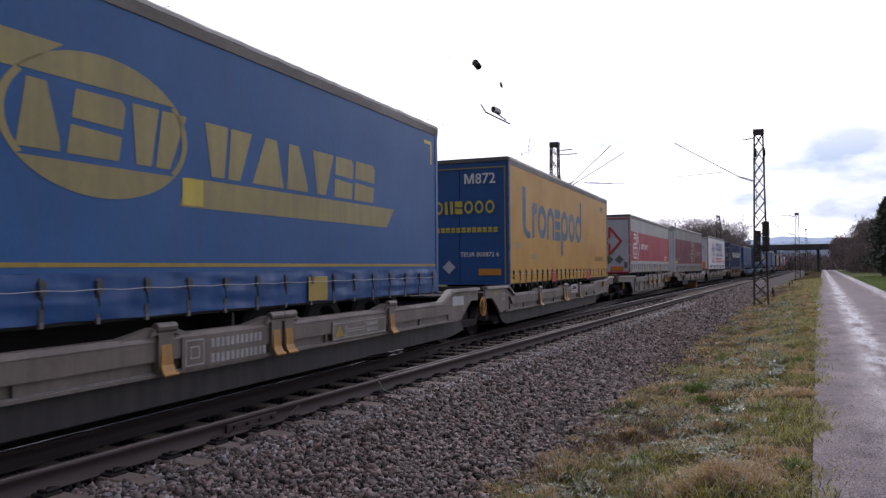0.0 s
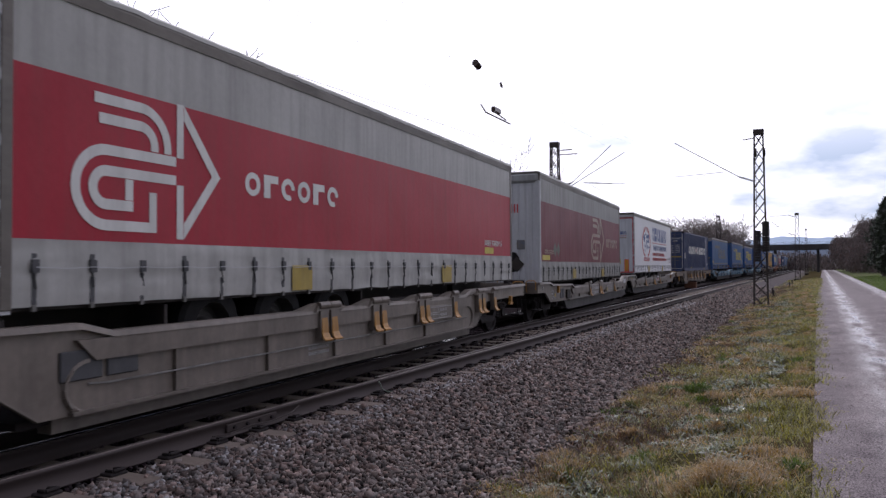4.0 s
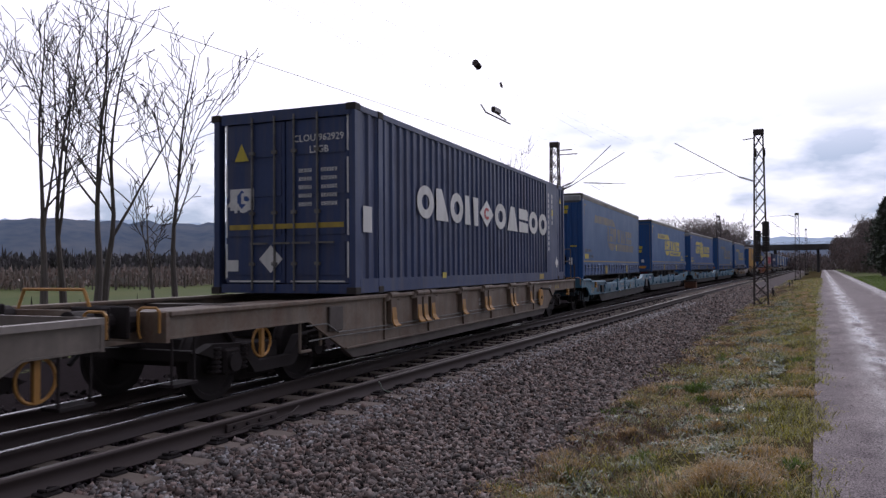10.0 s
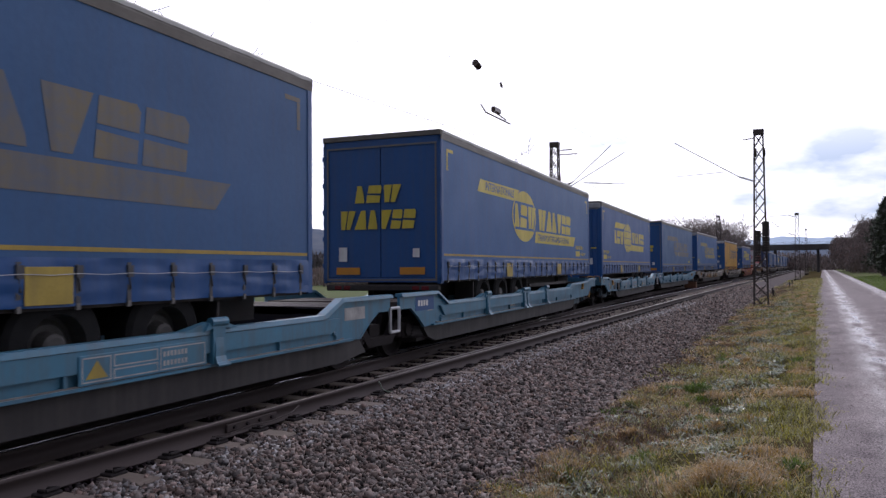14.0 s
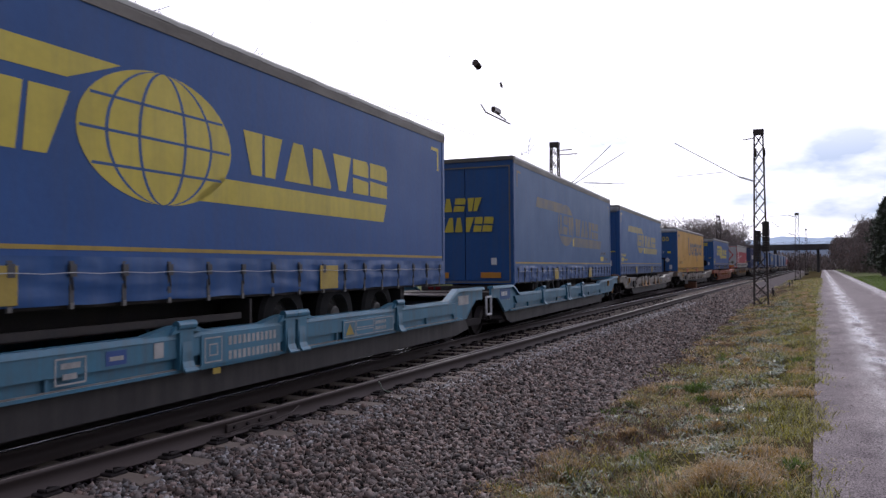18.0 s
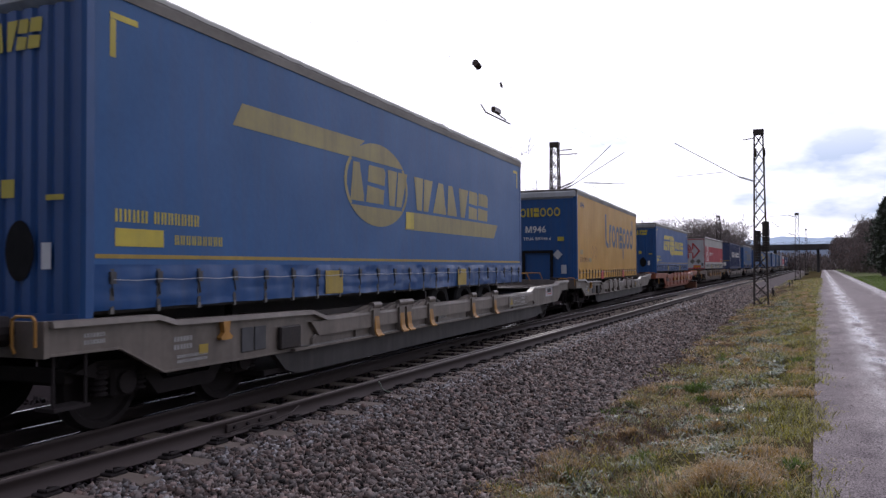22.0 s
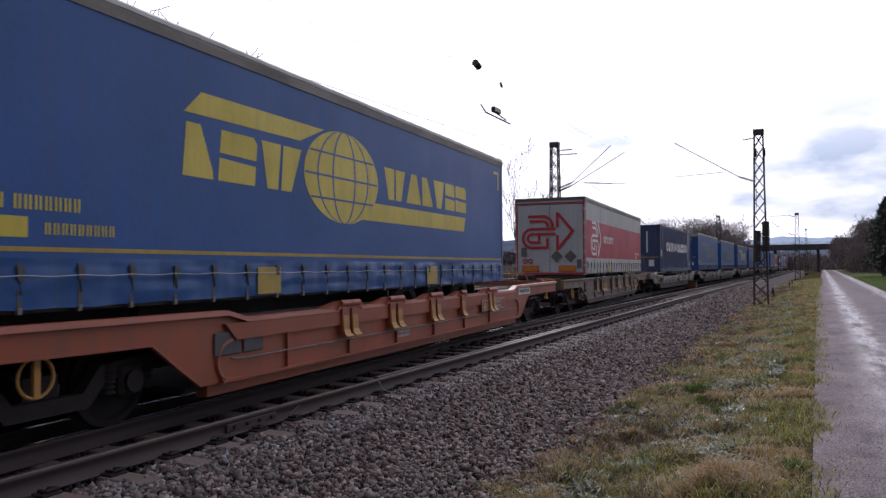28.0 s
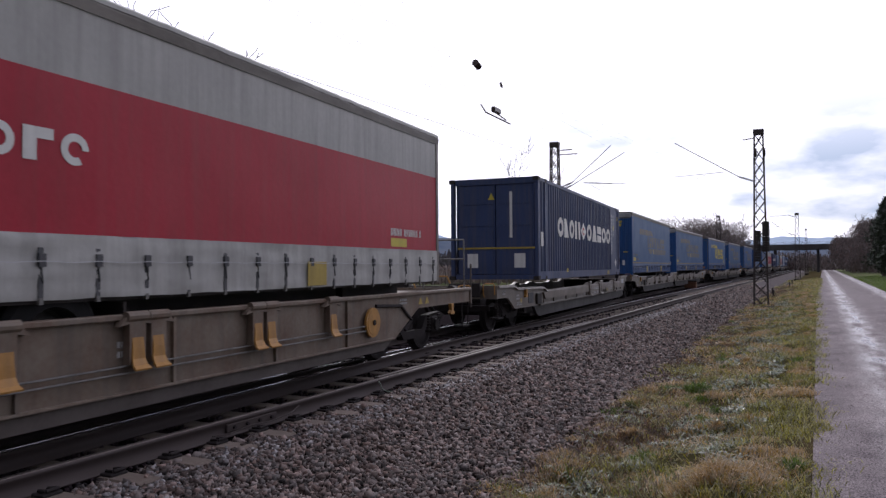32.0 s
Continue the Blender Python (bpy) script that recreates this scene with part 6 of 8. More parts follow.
        if paint is M_W_GREY:
            blocks(bm, y + 0.18, 0.825, (0.72,) * 5, 0.105, ("side", px_ + 0.004, 0.003), 0, (w - 0.36) / 5 / 0.105 - 0.72, False)
        else:
            patch("logo_plate", r, y, y + w, 0.86, 1.02, M_WHITE, ("side", px_, 0.003))
            blocks(bm, y + 0.06, 0.90, (1.1,) * 7, 0.085, ("side", px_ + 0.004, 0.003), 0, 0.4, False)
        part("logo_row", bm, M_STRAP, r)["kind"] = "stuff"
    return r


def flat_wagon(unit, y0, y1, paint, roll_it=True, label="", triple=True):
    """Flat container wagon: deep side girders, sloped plates over the bogies, folding brackets."""
    r = root_of("flat_wagon", unit, label, "railway wagon", "wagons of the train")
    a, b = y0 + 3.83, y1 - 3.83
    for sx in (1, -1):
        bm = bmesh.new()
        prism(bm, [(y0, 0.86), (y0 + 2.58, 0.85), (a - 0.32, 0.40), (b + 0.32, 0.40), (y1 - 2.58, 0.85), (y1, 0.86), (y1, 1.10), (y0, 1.10)], *sorted((sx * 1.27, sx * 1.31)))
        part("side_girder", bm, paint, r)
        # Bottom plate in darker paint: dirt, with the slope's own shade painted in.
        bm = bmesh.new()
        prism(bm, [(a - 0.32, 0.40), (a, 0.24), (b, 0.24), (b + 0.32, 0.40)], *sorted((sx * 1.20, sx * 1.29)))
        part("bottom_plate", bm, M_W_DIRT_SHADE, r)
        bm = bmesh.new()
        box(bm, *sorted((sx * 1.22, sx * 1.36)), y0, y1, 1.08, 1.135, 0.01)
        part("top_flange", bm, paint, r)
        bm = bmesh.new()
        box(bm, *sorted((sx * 1.30, sx * 1.345)), a - 0.3, b + 0.3, 0.39, 0.42, 0.005)
        part("girder_lip", bm, paint, r)
        for e, sg in ((y0, 1), (y1, -1)):    # folded edge along the slope
            bm = bmesh.new()
            rod(bm, (sx * 1.31, e + sg * 0.02, 0.865), (sx * 1.31, e + sg * 2.58, 0.855), 0.016, 4)
            rod(bm, (sx * 1.31, e + sg * 2.58, 0.855), (sx * 1.31, e + sg * 3.51, 0.41), 0.016, 4)
            part("slope_lip", bm, paint, r)
        if sx > 0:
            bm = bmesh.new()                 # dark rods added to stand for the dark recess beside the handwheel
            pts = [(b + 0.10, 0.98), (b - 0.35, 0.96), (b + 0.55, 0.92), (b + 0.96, 0.66), (b + 0.72, 0.50)]
            for p, q in zip(pts[1:], pts[2:]):
                rod(bm, (1.318, *p), (1.318, *q), 0.03, 5)
            part("plate_frame", bm, M_GRIME, r)
            yy = a + 0.9
            while yy < b - 0.6:
                bm = bmesh.new()
                box(bm, 1.31, 1.345, yy, yy + 0.04, 0.42, 1.08)
                part("girder_rib", bm, paint, r)
                yy += 1.75
    for k in range(9):
        y = y0 + 0.1 + (y1 - y0 - 0.4) * k / 8
        bm = bmesh.new()
        box(bm, -1.26, 1.26, y, y + 0.22, 0.90, 1.07)
        part("deck_cross_beam", bm, M_DECK, r)
    bm = bmesh.new()
    box(bm, -0.25, 0.25, y0 + 0.02, y1 - 0.02, 0.72, 1.06)
    part("centre_beam", bm, paint, r)
    for y, sg in ((y0, -1), (y1, 1)):
        end_fittings(r, y, sg, paint)
        bogie(r, y - sg * 2.2, roll_it)
    for x in (1.22, 0.30):                   # shunter's railing at the far end
        bm = bmesh.new()
        rod(bm, (x, y1 - 0.06, 1.1), (x, y1 - 0.06, 2.12), 0.018, 6)
        part("railing_post", bm, M_HUB, r)
    for z in (1.72, 2.12):
        bm = bmesh.new()
        rod(bm, (1.22, y1 - 0.06, z), (0.30, y1 - 0.06, z), 0.018, 6)
        part("railing_bar", bm, M_HUB, r)
    bm = bmesh.new()
    rod(bm, (1.30, y1 + 0.12, 0.72), (1.30, y1 + 0.12, 1.62), 0.022, 8)
    part("signal_post", bm, M_W_DIRT_SHADE, r)
    d = [(4.95, 0), (5.95, 1), (6.55, 0), (8.10, 0), (9.45, 1), (11.3, 1), (13.0, 0)]
    for off, wide in d:
        y = y0 + off
        if y > b - 0.8:
            continue
        part("bracket", hinge_mesh(paint, wide == 1), None, r, loc=(-0.02, y, 0.13))
        part("bracket_tongue", tongue_mesh(M_HINGE), None, r, loc=(-0.02, y, 0.10))
        if wide:
            part("bracket_tongue", tongue_mesh(M_HINGE), None, r, loc=(-0.02, y + 0.26, 0.10))
    solid_wheel(r, y1 - 4.36, 0.72, 0.225, M_HINGE)
    ring_wheel(r, y0 + 1.68, 0.67, 0.175, M_HINGE)
    bm = bmesh.new()
    box(bm, 1.312, 1.35, y0 + 3.05, y0 + 3.42, 0.68, 1.02, 0.01)
    part("equipment_box", bm, M_W_DIRT_SHADE, r)
    bm = bmesh.new()                         # linkage frame under the slope
    for p, q in (((1.26, y0 + 2.45, 0.86), (1.26, y0 + 2.45, 0.46)), ((1.26, y0 + 2.45, 0.46), (1.26, y0 + 2.7, 0.46)), ((1.26, y0 + 2.95, 0.72), (1.26, y0 + 2.95, 0.5))):
        rod(bm, p, q, 0.022, 5)
    part("linkage_bracket", bm, paint, r)
    for pts in ([(y0 + 2.45, 0.80), (y0 + 2.95, 0.80), (y0 + 3.25, 0.66), (a + 1.2, 0.64), (b - 0.4, 0.68)], [(y0 + 2.5, 0.60), (y0 + 3.25, 0.61), (a + 1.2, 0.58), (b - 0.4, 0.61)]):
        bm = bmesh.new()
        for p, q in zip(pts, pts[1:]):
            rod(bm, (1.36, *p), (1.36, *q), 0.010, 5)
        part("brake_rod", bm, M_HUB, r)
    rope_hook(r, y1 - 1.15, 0.86)
    side_label(r, y1 - 3.3, 0.94, 0.5, 0.11, M_STENCIL, 1.312)
    side_label(r, (a + b) / 2, 0.74, 1.0, 0.18, M_STENCIL, 1.312)
    for k in (0, 1):
        bm = bmesh.new()
        y = y1 - 2.55 + 0.28 * k
        flat(bm, [(y, 0.91), (y + 0.18, 0.91), (y + 0.09, 1.04)], ("side", 1.312, 0.003))
        part("warning_triangle", bm, M_PLATE, r)
    return r


def build_train():
    S = [(6.28, 0), (8.12, 1), (11.25, 0)]
    S2 = [(2.34, 0), (5.17, 1), (7.37, 0)]
    S3 = [(4.6, 1), (6.1, 1), (7.8, 1), (9.4, 0), (10.8, 1), (11.8, 0)]
    G = "grey-brown articulated pocket wagon with hinged brackets"
    B = "turquoise blue articulated pocket wagon with hinged brackets"
    # --- the units in the order in which they pass
    pocket_wagon(0, -0.45, 15.5, M_W_GREY, S, ("buffer", "joint"), M_HINGE, label=G)
    blue_trailer(0, 4.16, 1.10, "bulkhead", "mid")
    pocket_wagon(1, -1.95, 14.1, M_W_GREY, S2, ("joint", "buffer"), M_HINGE, label=G, name_plate=(6.2, 0.80))
    ochre_trailer(1, 4.21, 1.15, "doors", "M872", "TEUA 000872 6")
    pocket_wagon(2, -3.25, 14.3, M_W_GREY, S3, ("open", "open"), tongue=M_HINGE, label="grey-brown pocket wagon with ochre bracket tongues")
    red_trailer(2, 4.02, 1.25, "doors", False, 0.66)
    pocket_wagon(3, -0.45, 15.5, M_W_GREY, S, ("buffer", "joint"), M_HINGE, label=G)
    red_trailer(3, 4.17, 1.14, "bulkhead", True, 7.1)
    pocket_wagon(4, -1.95, 14.45, M_W_GREY, S2, ("joint", "buffer"), M_HINGE, label=G, name_plate=(6.2, 0.76))
    white_trailer(4, 4.18, 1.23)
    flat_wagon(5, -3.95, 14.5, M_W_RUST, label="rusty grey flat container wagon")
    box_container(5, 1.15)
    pocket_wagon(6, -0.45, 15.5, M_W_BLUE, S, ("buffer", "joint"), label=B)
    blue_trailer(6, 4.07, 1.24, "bulkhead", "worn", True)
    pocket_wagon(7, -1.95, 14.6, M_W_BLUE, S2, ("joint", "buffer"), label=B)
    blue_trailer(7, 4.15, 1.30, "doors", "globe")
    pocket_wagon(8, -0.45, 15.5, M_W_BLUE, S, ("buffer", "joint"), label=B)
    blue_trailer(8, 4.08, 1.25, "bulkhead", "bold")
    pocket_wagon(9, -1.95, 14.8, M_W_BLUE, S2, ("joint", "buffer"), label=B)
    blue_trailer(9, 4.28, 1.16, "doors", "worn", True)
    pocket_wagon(10, -0.4, 18.4, M_W_GREY, [(5.3, 0), (6.2, 1), (7.4, 0), (9.6, 0), (11.0, 0)], tongue=M_HINGE, label="grey-brown pocket wagon with hinged brackets", name_plate=(15.7, 0.75))
    blue_trailer(10, 4.24, 1.18, "bulkhead", "mid")
    pocket_wagon(11, -0.4, 18.4, M_W_GREY, [(5.3, 0), (6.2, 1), (7.4, 0), (9.6, 0), (11.0, 0)], tongue=M_W_GREY, label="grey-brown pocket wagon with hinged brackets")
    ochre_trailer(11, 4.14, 1.11, "bulkhead", "M946", "TEUA 000946 6")
    pocket_wagon(12, -0.5, 18.4, M_W_ORANGE, [(5.97, 1), (7.47, 1), (9.1, 1), (10.63, 0), (12.3, 1)], ("open", "open"), tongue=M_HINGE, label="orange pocket wagon with ochre bracket tongues", name_plate=(14.68, 1.02))
    blue_trailer(12, 4.04, 1.23, "bulkhead", "bold")
    flat_wagon(13, -3.40, 15.17, M_W_RUST, label="rusty grey flat wagon with a brake handwheel")
    red_trailer(13, 4.0, 1.30, "doors", False, 0.95)
    pocket_wagon(14, -3.9, 14.9, M_W_GREY, S, ("buffer", "joint"), label="light grey wagon under a container")
    box_container(14, 1.18, plain_face=True)
    # --- those that stay farther off
    far = [("worn", True, "bulkhead"), ("worn", True, "bulkhead"), ("globe", False, "doors"), ("worn", True, "bulkhead"), ("worn", False, "doors")]
    for k in range(15, len(UNITS)):
        pr, old, fc = far[(k - 15) % len(far)]
        first = k % 2 == 1
        pocket_wagon(k, -0.45 if first else -1.95, 15.5 if first else 14.8, M_W_GREY, S if first else S2,
                     ("buffer", "joint") if first else ("joint", "buffer"), label=G, roll_it=False)
        if k in (22, 25):
            red_trailer(k, 4.05, 1.22, "doors", k == 25, 1.3, detail=False)
        elif k in (23, 27):
            box_container(k, 1.17, plain_face=True)
        else:
            blue_trailer(k, 4.1 + 0.1 * math.sin(k), 1.22, fc, pr, old, detail=k < 18)


build_train()


# ---------------------------------------------------------------- ground
def ground_mats():
    # grass soil: green and straw patches
    g = mat("grass_ground", (0.046, 0.045, 0.020), rough=0.95, scale=0.9, amount=1.0, col2=(0.085, 0.062, 0.036), bump=1.0, fine=16, spec=0.0)
    p = mat("wet_gravel_path", (0.262, 0.229, 0.232), rough=0.75, scale=1.6, amount=1.0, col2=(0.13, 0.11, 0.117), bump=0.5, fine=40, rough_var=0.1, stretch=(1.3, 0.8, 1), spec=0.5)
    # wet wheel tracks: smoother bands along the path, broken up by noise
    nt = p.node_tree
    N, L = nt.nodes.new, nt.links.new
    bsdf = nt.nodes["Principled BSDF"]
    tc, sep = N("ShaderNodeTexCoord"), N("ShaderNodeSeparateXYZ")
    L(tc.outputs["Object"], sep.inputs[0])
    drift = N("ShaderNodeMath")
    drift.operation = "MULTIPLY_ADD"
    drift.inputs[1].default_value = -0.0165
    L(sep.outputs[1], drift.inputs[0])
    L(sep.outputs[0], drift.inputs[2])
    bands = []
    for centre, width in ((0.92, 0.60), (3.25, 0.62)):
        d, q = N("ShaderNodeMath"), N("ShaderNodeMapRange")
        d.operation = "SUBTRACT"
        d.inputs[1].default_value = centre
        L(drift.outputs[0], d.inputs[0])
        ab = N("ShaderNodeMath")
        ab.operation = "ABSOLUTE"
        L(d.outputs[0], ab.inputs[0])
        q.interpolation_type = "SMOOTHSTEP"
        q.inputs[1].default_value, q.inputs[2].default_value, q.inputs[3].default_value, q.inputs[4].default_value = 0.0, width, 1.0, 0.0
        L(ab.outputs[0], q.inputs[0])
        bands.append(q)
    mx = N("ShaderNodeMath")
    mx.operation = "MAXIMUM"
    L(bands[0].outputs[0], mx.inputs[0])
    L(bands[1].outputs[0], mx.inputs[1])
    mp, nz, th = N("ShaderNodeMapping"), N("ShaderNodeTexNoise"), N("ShaderNodeMapRange")
    mp.inputs["Scale"].default_value = (1.5, 0.35, 1)
    nz.inputs["Scale"].default_value, nz.inputs["Detail"].default_value = 2.2, 8
    L(tc.outputs["Object"], mp.inputs[0])
    L(mp.outputs[0], nz.inputs["Vector"])
    th.inputs[1].default_value, th.inputs[2].default_value = 0.30, 0.58
    L(nz.outputs[0], th.inputs[0])
    wet = N("ShaderNodeMath")
    wet.operation = "MULTIPLY"
    L(mx.outputs[0], wet.inputs[0])
    L(th.outputs[0], wet.inputs[1])
    # grit: light and dark grains
    gr, gm, gv = N("ShaderNodeTexNoise"), N("ShaderNodeMapRange"), N("ShaderNodeHueSaturation")
    gr.inputs["Scale"].default_value, gr.inputs["Detail"].default_value = 62.0, 3
    L(tc.outputs["Object"], gr.inputs["Vector"])
    gm.inputs[1].default_value, gm.inputs[2].default_value, gm.inputs[3].default_value, gm.inputs[4].default_value = 0.36, 0.64, 0.38, 1.60
    L(gr.outputs[0], gm.inputs[0])
    L(gm.outputs[0], gv.inputs["Value"])
    L(bsdf.inputs["Base Color"].links[0].from_socket, gv.inputs["Color"])
    L(gv.outputs[0], bsdf.inputs["Base Color"])
    rg = N("ShaderNodeMapRange")
    rg.inputs[3].default_value, rg.inputs[4].default_value = 0.92, 0.20
    L(wet.outputs[0], rg.inputs[0])
    L(rg.outputs[0], bsdf.inputs["Roughness"])
    shine = N("ShaderNodeMapRange")
    shine.inputs[3].default_value, shine.inputs[4].default_value = 0.10, 1.0
    L(wet.outputs[0], shine.inputs[0])
    L(shine.outputs[0], bsdf.inputs["Specular IOR Level"])
    f = mat("meadow_grass", (0.056, 0.086, 0.028), rough=0.95, scale=0.06, amount=0.7, col2=(0.12, 0.115, 0.05), bump=0.6, fine=30, spec=0.05)
    return g, p, f


M_GRASS, M_PATH, M_FIELD = ground_mats()


def ground_z(u, y):
    """Height over the rails' level, u metres right of the nearer track's centre line."""
    z = np.interp(u, [-400, -60, -14, -9.5, -7.2, 1.75, 3.2, 4.2, 6.0, 6.5, 10.7, 11.2, 15, 40, 400],
                  [-0.6, -1.0, -1.15, -1.0, -0.205, -0.205, -0.52, -0.50, -0.24, -0.22, -0.20, -0.12, 0.1, 0.3, 0.6])
    return z


def lat_x(u, y):
    """World x of a strip u metres right of the track; the path drifts away from the line."""
    k = np.clip((np.asarray(u) - 3.5) / 2.5, 0, 1)
    return u + near_x(y) + np.interp(y, [0, 30, 84, 233, 500], [0.0, 0.38, 0.80, 1.75, 3.2]) * k


def bumps(u, y, amp):
    return amp * np.array([noise.noise((a * 1.3, b * 1.3, 0.3)) + 0.6 * noise.noise((a * 3.6, b * 3.6, 1.3)) + 1.1 * max(0.0, noise.noise((a * 2.3, b * 2.3, 5.3))) for a, b in zip(np.ravel(u), np.ravel(y))]).reshape(np.shape(u))


def swell(u, y):
    """Tussocks of the verge, flat at the foot of the ballast and along the path."""
    u = np.asarray(u)
    k = np.interp(u, [3.4, 4.1, 5.6, 6.1], [0.0, 1.0, 1.0, 0.12])
    return bumps(u, y, 0.105) * k - np.interp(u, [2.6, 3.4, 3.8], [0.10, 0.05, 0.0])


def sheet(name, us, ys, material, rough_amp=0.0, lift=0.0, kind="structure", label="", category=""):
    U, Y = np.meshgrid(us, ys)
    Z = ground_z(U, Y) + lift
    if rough_amp:
        Z = Z + (swell(U, Y) if rough_amp == "tussocks" else bumps(U, Y, rough_amp))
    if name == "ground":                     # dips under the verge
        Z = Z - np.interp(U, [2.0, 2.4, 6.3, 6.7], [0, 0.16, 0.16, 0])
    X = lat_x(U, Y)
    v = np.stack([X.ravel(), Y.ravel(), Z.ravel()], 1)
    nu, ny = len(us), len(ys)
    i = np.arange(ny - 1)[:, None] * nu + np.arange(nu - 1)[None, :]
    i = i.ravel()
    f = np.stack([i, i + 1, i + 1 + nu, i + nu], 1)
    ob = from_arrays(name, v, f, material, True)
    tagged(ob, label, category, "", kind)
    return ob


YS = np.concatenate([np.arange(-40, 2, 4.0), np.arange(2, 30, 0.35), np.arange(30, 80, 1.5), np.arange(80, 400, 12), np.arange(400, 3001, 200)])
US = np.concatenate([np.arange(-2500, -100, 200), np.arange(-100, -10, 10), np.arange(-10, 10, 0.35), np.arange(10, 100, 10), np.arange(100, 2501, 200)])
ground = sheet("ground", US, YS, M_FIELD, 0.0, -0.03, "structure", "green meadow on flat valley ground", "meadow")
verge = sheet("verge", np.arange(2.7, 6.27, 0.12), YS[YS < 260], M_GRASS, "tussocks", 0.0, "structure", "grass verge with straw and weeds beside the path", "grass verge")
path_ob = sheet("path", np.arange(6.10, 10.1, 0.15), YS[YS < 400], M_PATH, 0.012, 0.015, "structure", "wet gravel path with pale puddled wheel tracks", "path")
right_verge = sheet("right_verge", np.concatenate([np.arange(9.98, 14, 0.4), np.arange(14, 40, 3)]), YS[YS < 400], M_FIELD, 0.03, 0.02, "structure", "green grass strip along the path", "grass verge")
M_WEEDSOIL = mat("brown_weedy_gravel", (0.088, 0.070, 0.066), rough=0.95, spec=0.05, scale=1.4, amount=1.0, col2=(0.055, 0.050, 0.036), bump=1.0, fine=22)
weed_strip = sheet("weed_strip", np.arange(2.95, 4.20, 0.12), YS[(YS > 24) & (YS < 260)], M_WEEDSOIL, "tussocks", 0.03, "structure", "brown gravel strip with dead weeds beside the ballast", "gravel strip")
bed = sheet("ballast_bed", np.arange(1.2, 3.25, 0.2), YS[YS < 400], M_BALLAST, 0.02, -0.01, "structure", "bed of grey-brown crushed stone ballast", "ballast")


# ---------------------------------------------------------------- rails
RAIL = [(-0.0365, 0.0), (0.0365, 0.0), (0.0365, -0.035), (0.009, -0.055), (0.009, -0.135), (0.075, -0.158), (0.075, -0.172), (-0.075, -0.172), (-0.075, -0.158), (-0.009, -0.135), (-0.009, -0.055), (-0.0365, -0.035)]


track_bed = sheet("track_bed", np.arange(-8.6, 1.25, 0.2), YS[YS < 400], M_GRIME_SHADE_BED, 0.015, -0.02, "structure", "dark oily ballast between and under the rails", "ballast")


def rail(name, track, lat, s0, s1, label, parent=None, lift=0.0, head=None):
    ss = np.unique(np.concatenate([np.arange(s0, min(s1, 90), 1.0), np.arange(min(s1, 90), s1, 8.0), [s1]]))
    pts = []
    for s in ss:
        x, y, hd = on_track(track, s, lat)
        pts += [(x + c * math.cos(hd), y + c * math.sin(hd), z + lift) for c, z in RAIL]
    n = len(RAIL)
    faces = []
    for k in range(len(ss) - 1):
        for i in range(n):
            j = (i + 1) % n
            faces.append((k * n + i, k * n + j, (k + 1) * n + j, (k + 1) * n + i))
    ob = from_arrays(name, pts, faces, M_RUST)
    ob.data.materials.append(head or M_RAILHEAD)
    for p in ob.data.polygons:
        if p.index % n == 0:
            p.material_index = 1
    tagged(ob, label, "rail", "rails", "structure")
    return ob


rail("rail", NEAR, 0.7535, -30, 700, "running rail with brown web and dull worn head", head=M_DULLHEAD)
rail("rail", NEAR, -0.7535, -30, 700, "running rail with brown web and worn bright head")
rail("rail", TRAIN, 0.7535, -24, 700, "running rail of the diverging track, polished head")
rail("rail", TRAIN, -0.7535, -24, 700, "running rail of the diverging track, polished head")
rail("check_rail", NEAR, 0.7535 - 0.085, 9.2, 21.0, "short check rail beside the running rail", lift=0.012, head=M_DULLHEAD)


def sleepers():
    def build(bm):
        box(bm, -1.3, 1.3, -0.13, 0.13, -0.38, -0.175, 0.02)
    me = shared("sleeper", M_SLEEPER, build)
    # Sleepers under the train take the same grime and painted shade.
    me_dark = shared("oily_shade_dark_sleeper", M_GRIME_SHADE_STONE, build)
    base = tagged(new("sleepers"), "brown stained concrete sleepers under the rails", "sleeper", "", "structure")

    def long_build(bm):
        box(bm, -1.75, 1.3, -0.13, 0.13, -0.38, -0.175, 0.02)
    me_long = shared("turnout_sleeper", M_SLEEPER, long_build)

    def clip(bm):
        for sg in (1, -1):
            box(bm, *sorted((sg * 0.06, sg * 0.20)), -0.09, 0.09, -0.178, -0.150, 0.008)
            rod(bm, (sg * 0.19, -0.055, -0.128), (sg * 0.19, 0.055, -0.128), 0.014, 6)
            for d in (-0.055, 0.055):
                rod(bm, (sg * 0.085, d * 0.7, -0.140), (sg * 0.19, d, -0.128), 0.014, 6)
    mc = shared("rail_clip", M_GRIME, clip)
    for k in range(170):
        s = -6 + 0.62 * k
        if s > 95:
            break
        x, y, hd = on_track(NEAR, s)
        ob = part("sleeper", me_long if s < 14 else me, None, base)
        ob.location, ob.rotation_euler = (x, y, 0), (0, 0, hd)
        if s < 45:
            for lat in (0.7535, -0.7535):
                cx, cy, ch = on_track(NEAR, s, lat)
                c = part("rail_clip", mc, None, base)
                c.location, c.rotation_euler = (cx, cy, 0), (0, 0, ch)
        if s > 14:
            x, y, hd = on_track(TRAIN, s)
            ob = part("sleeper", me_dark, None, base)
            ob.location, ob.rotation_euler = (x, y, -0.002), (0, 0, hd)


sleepers()


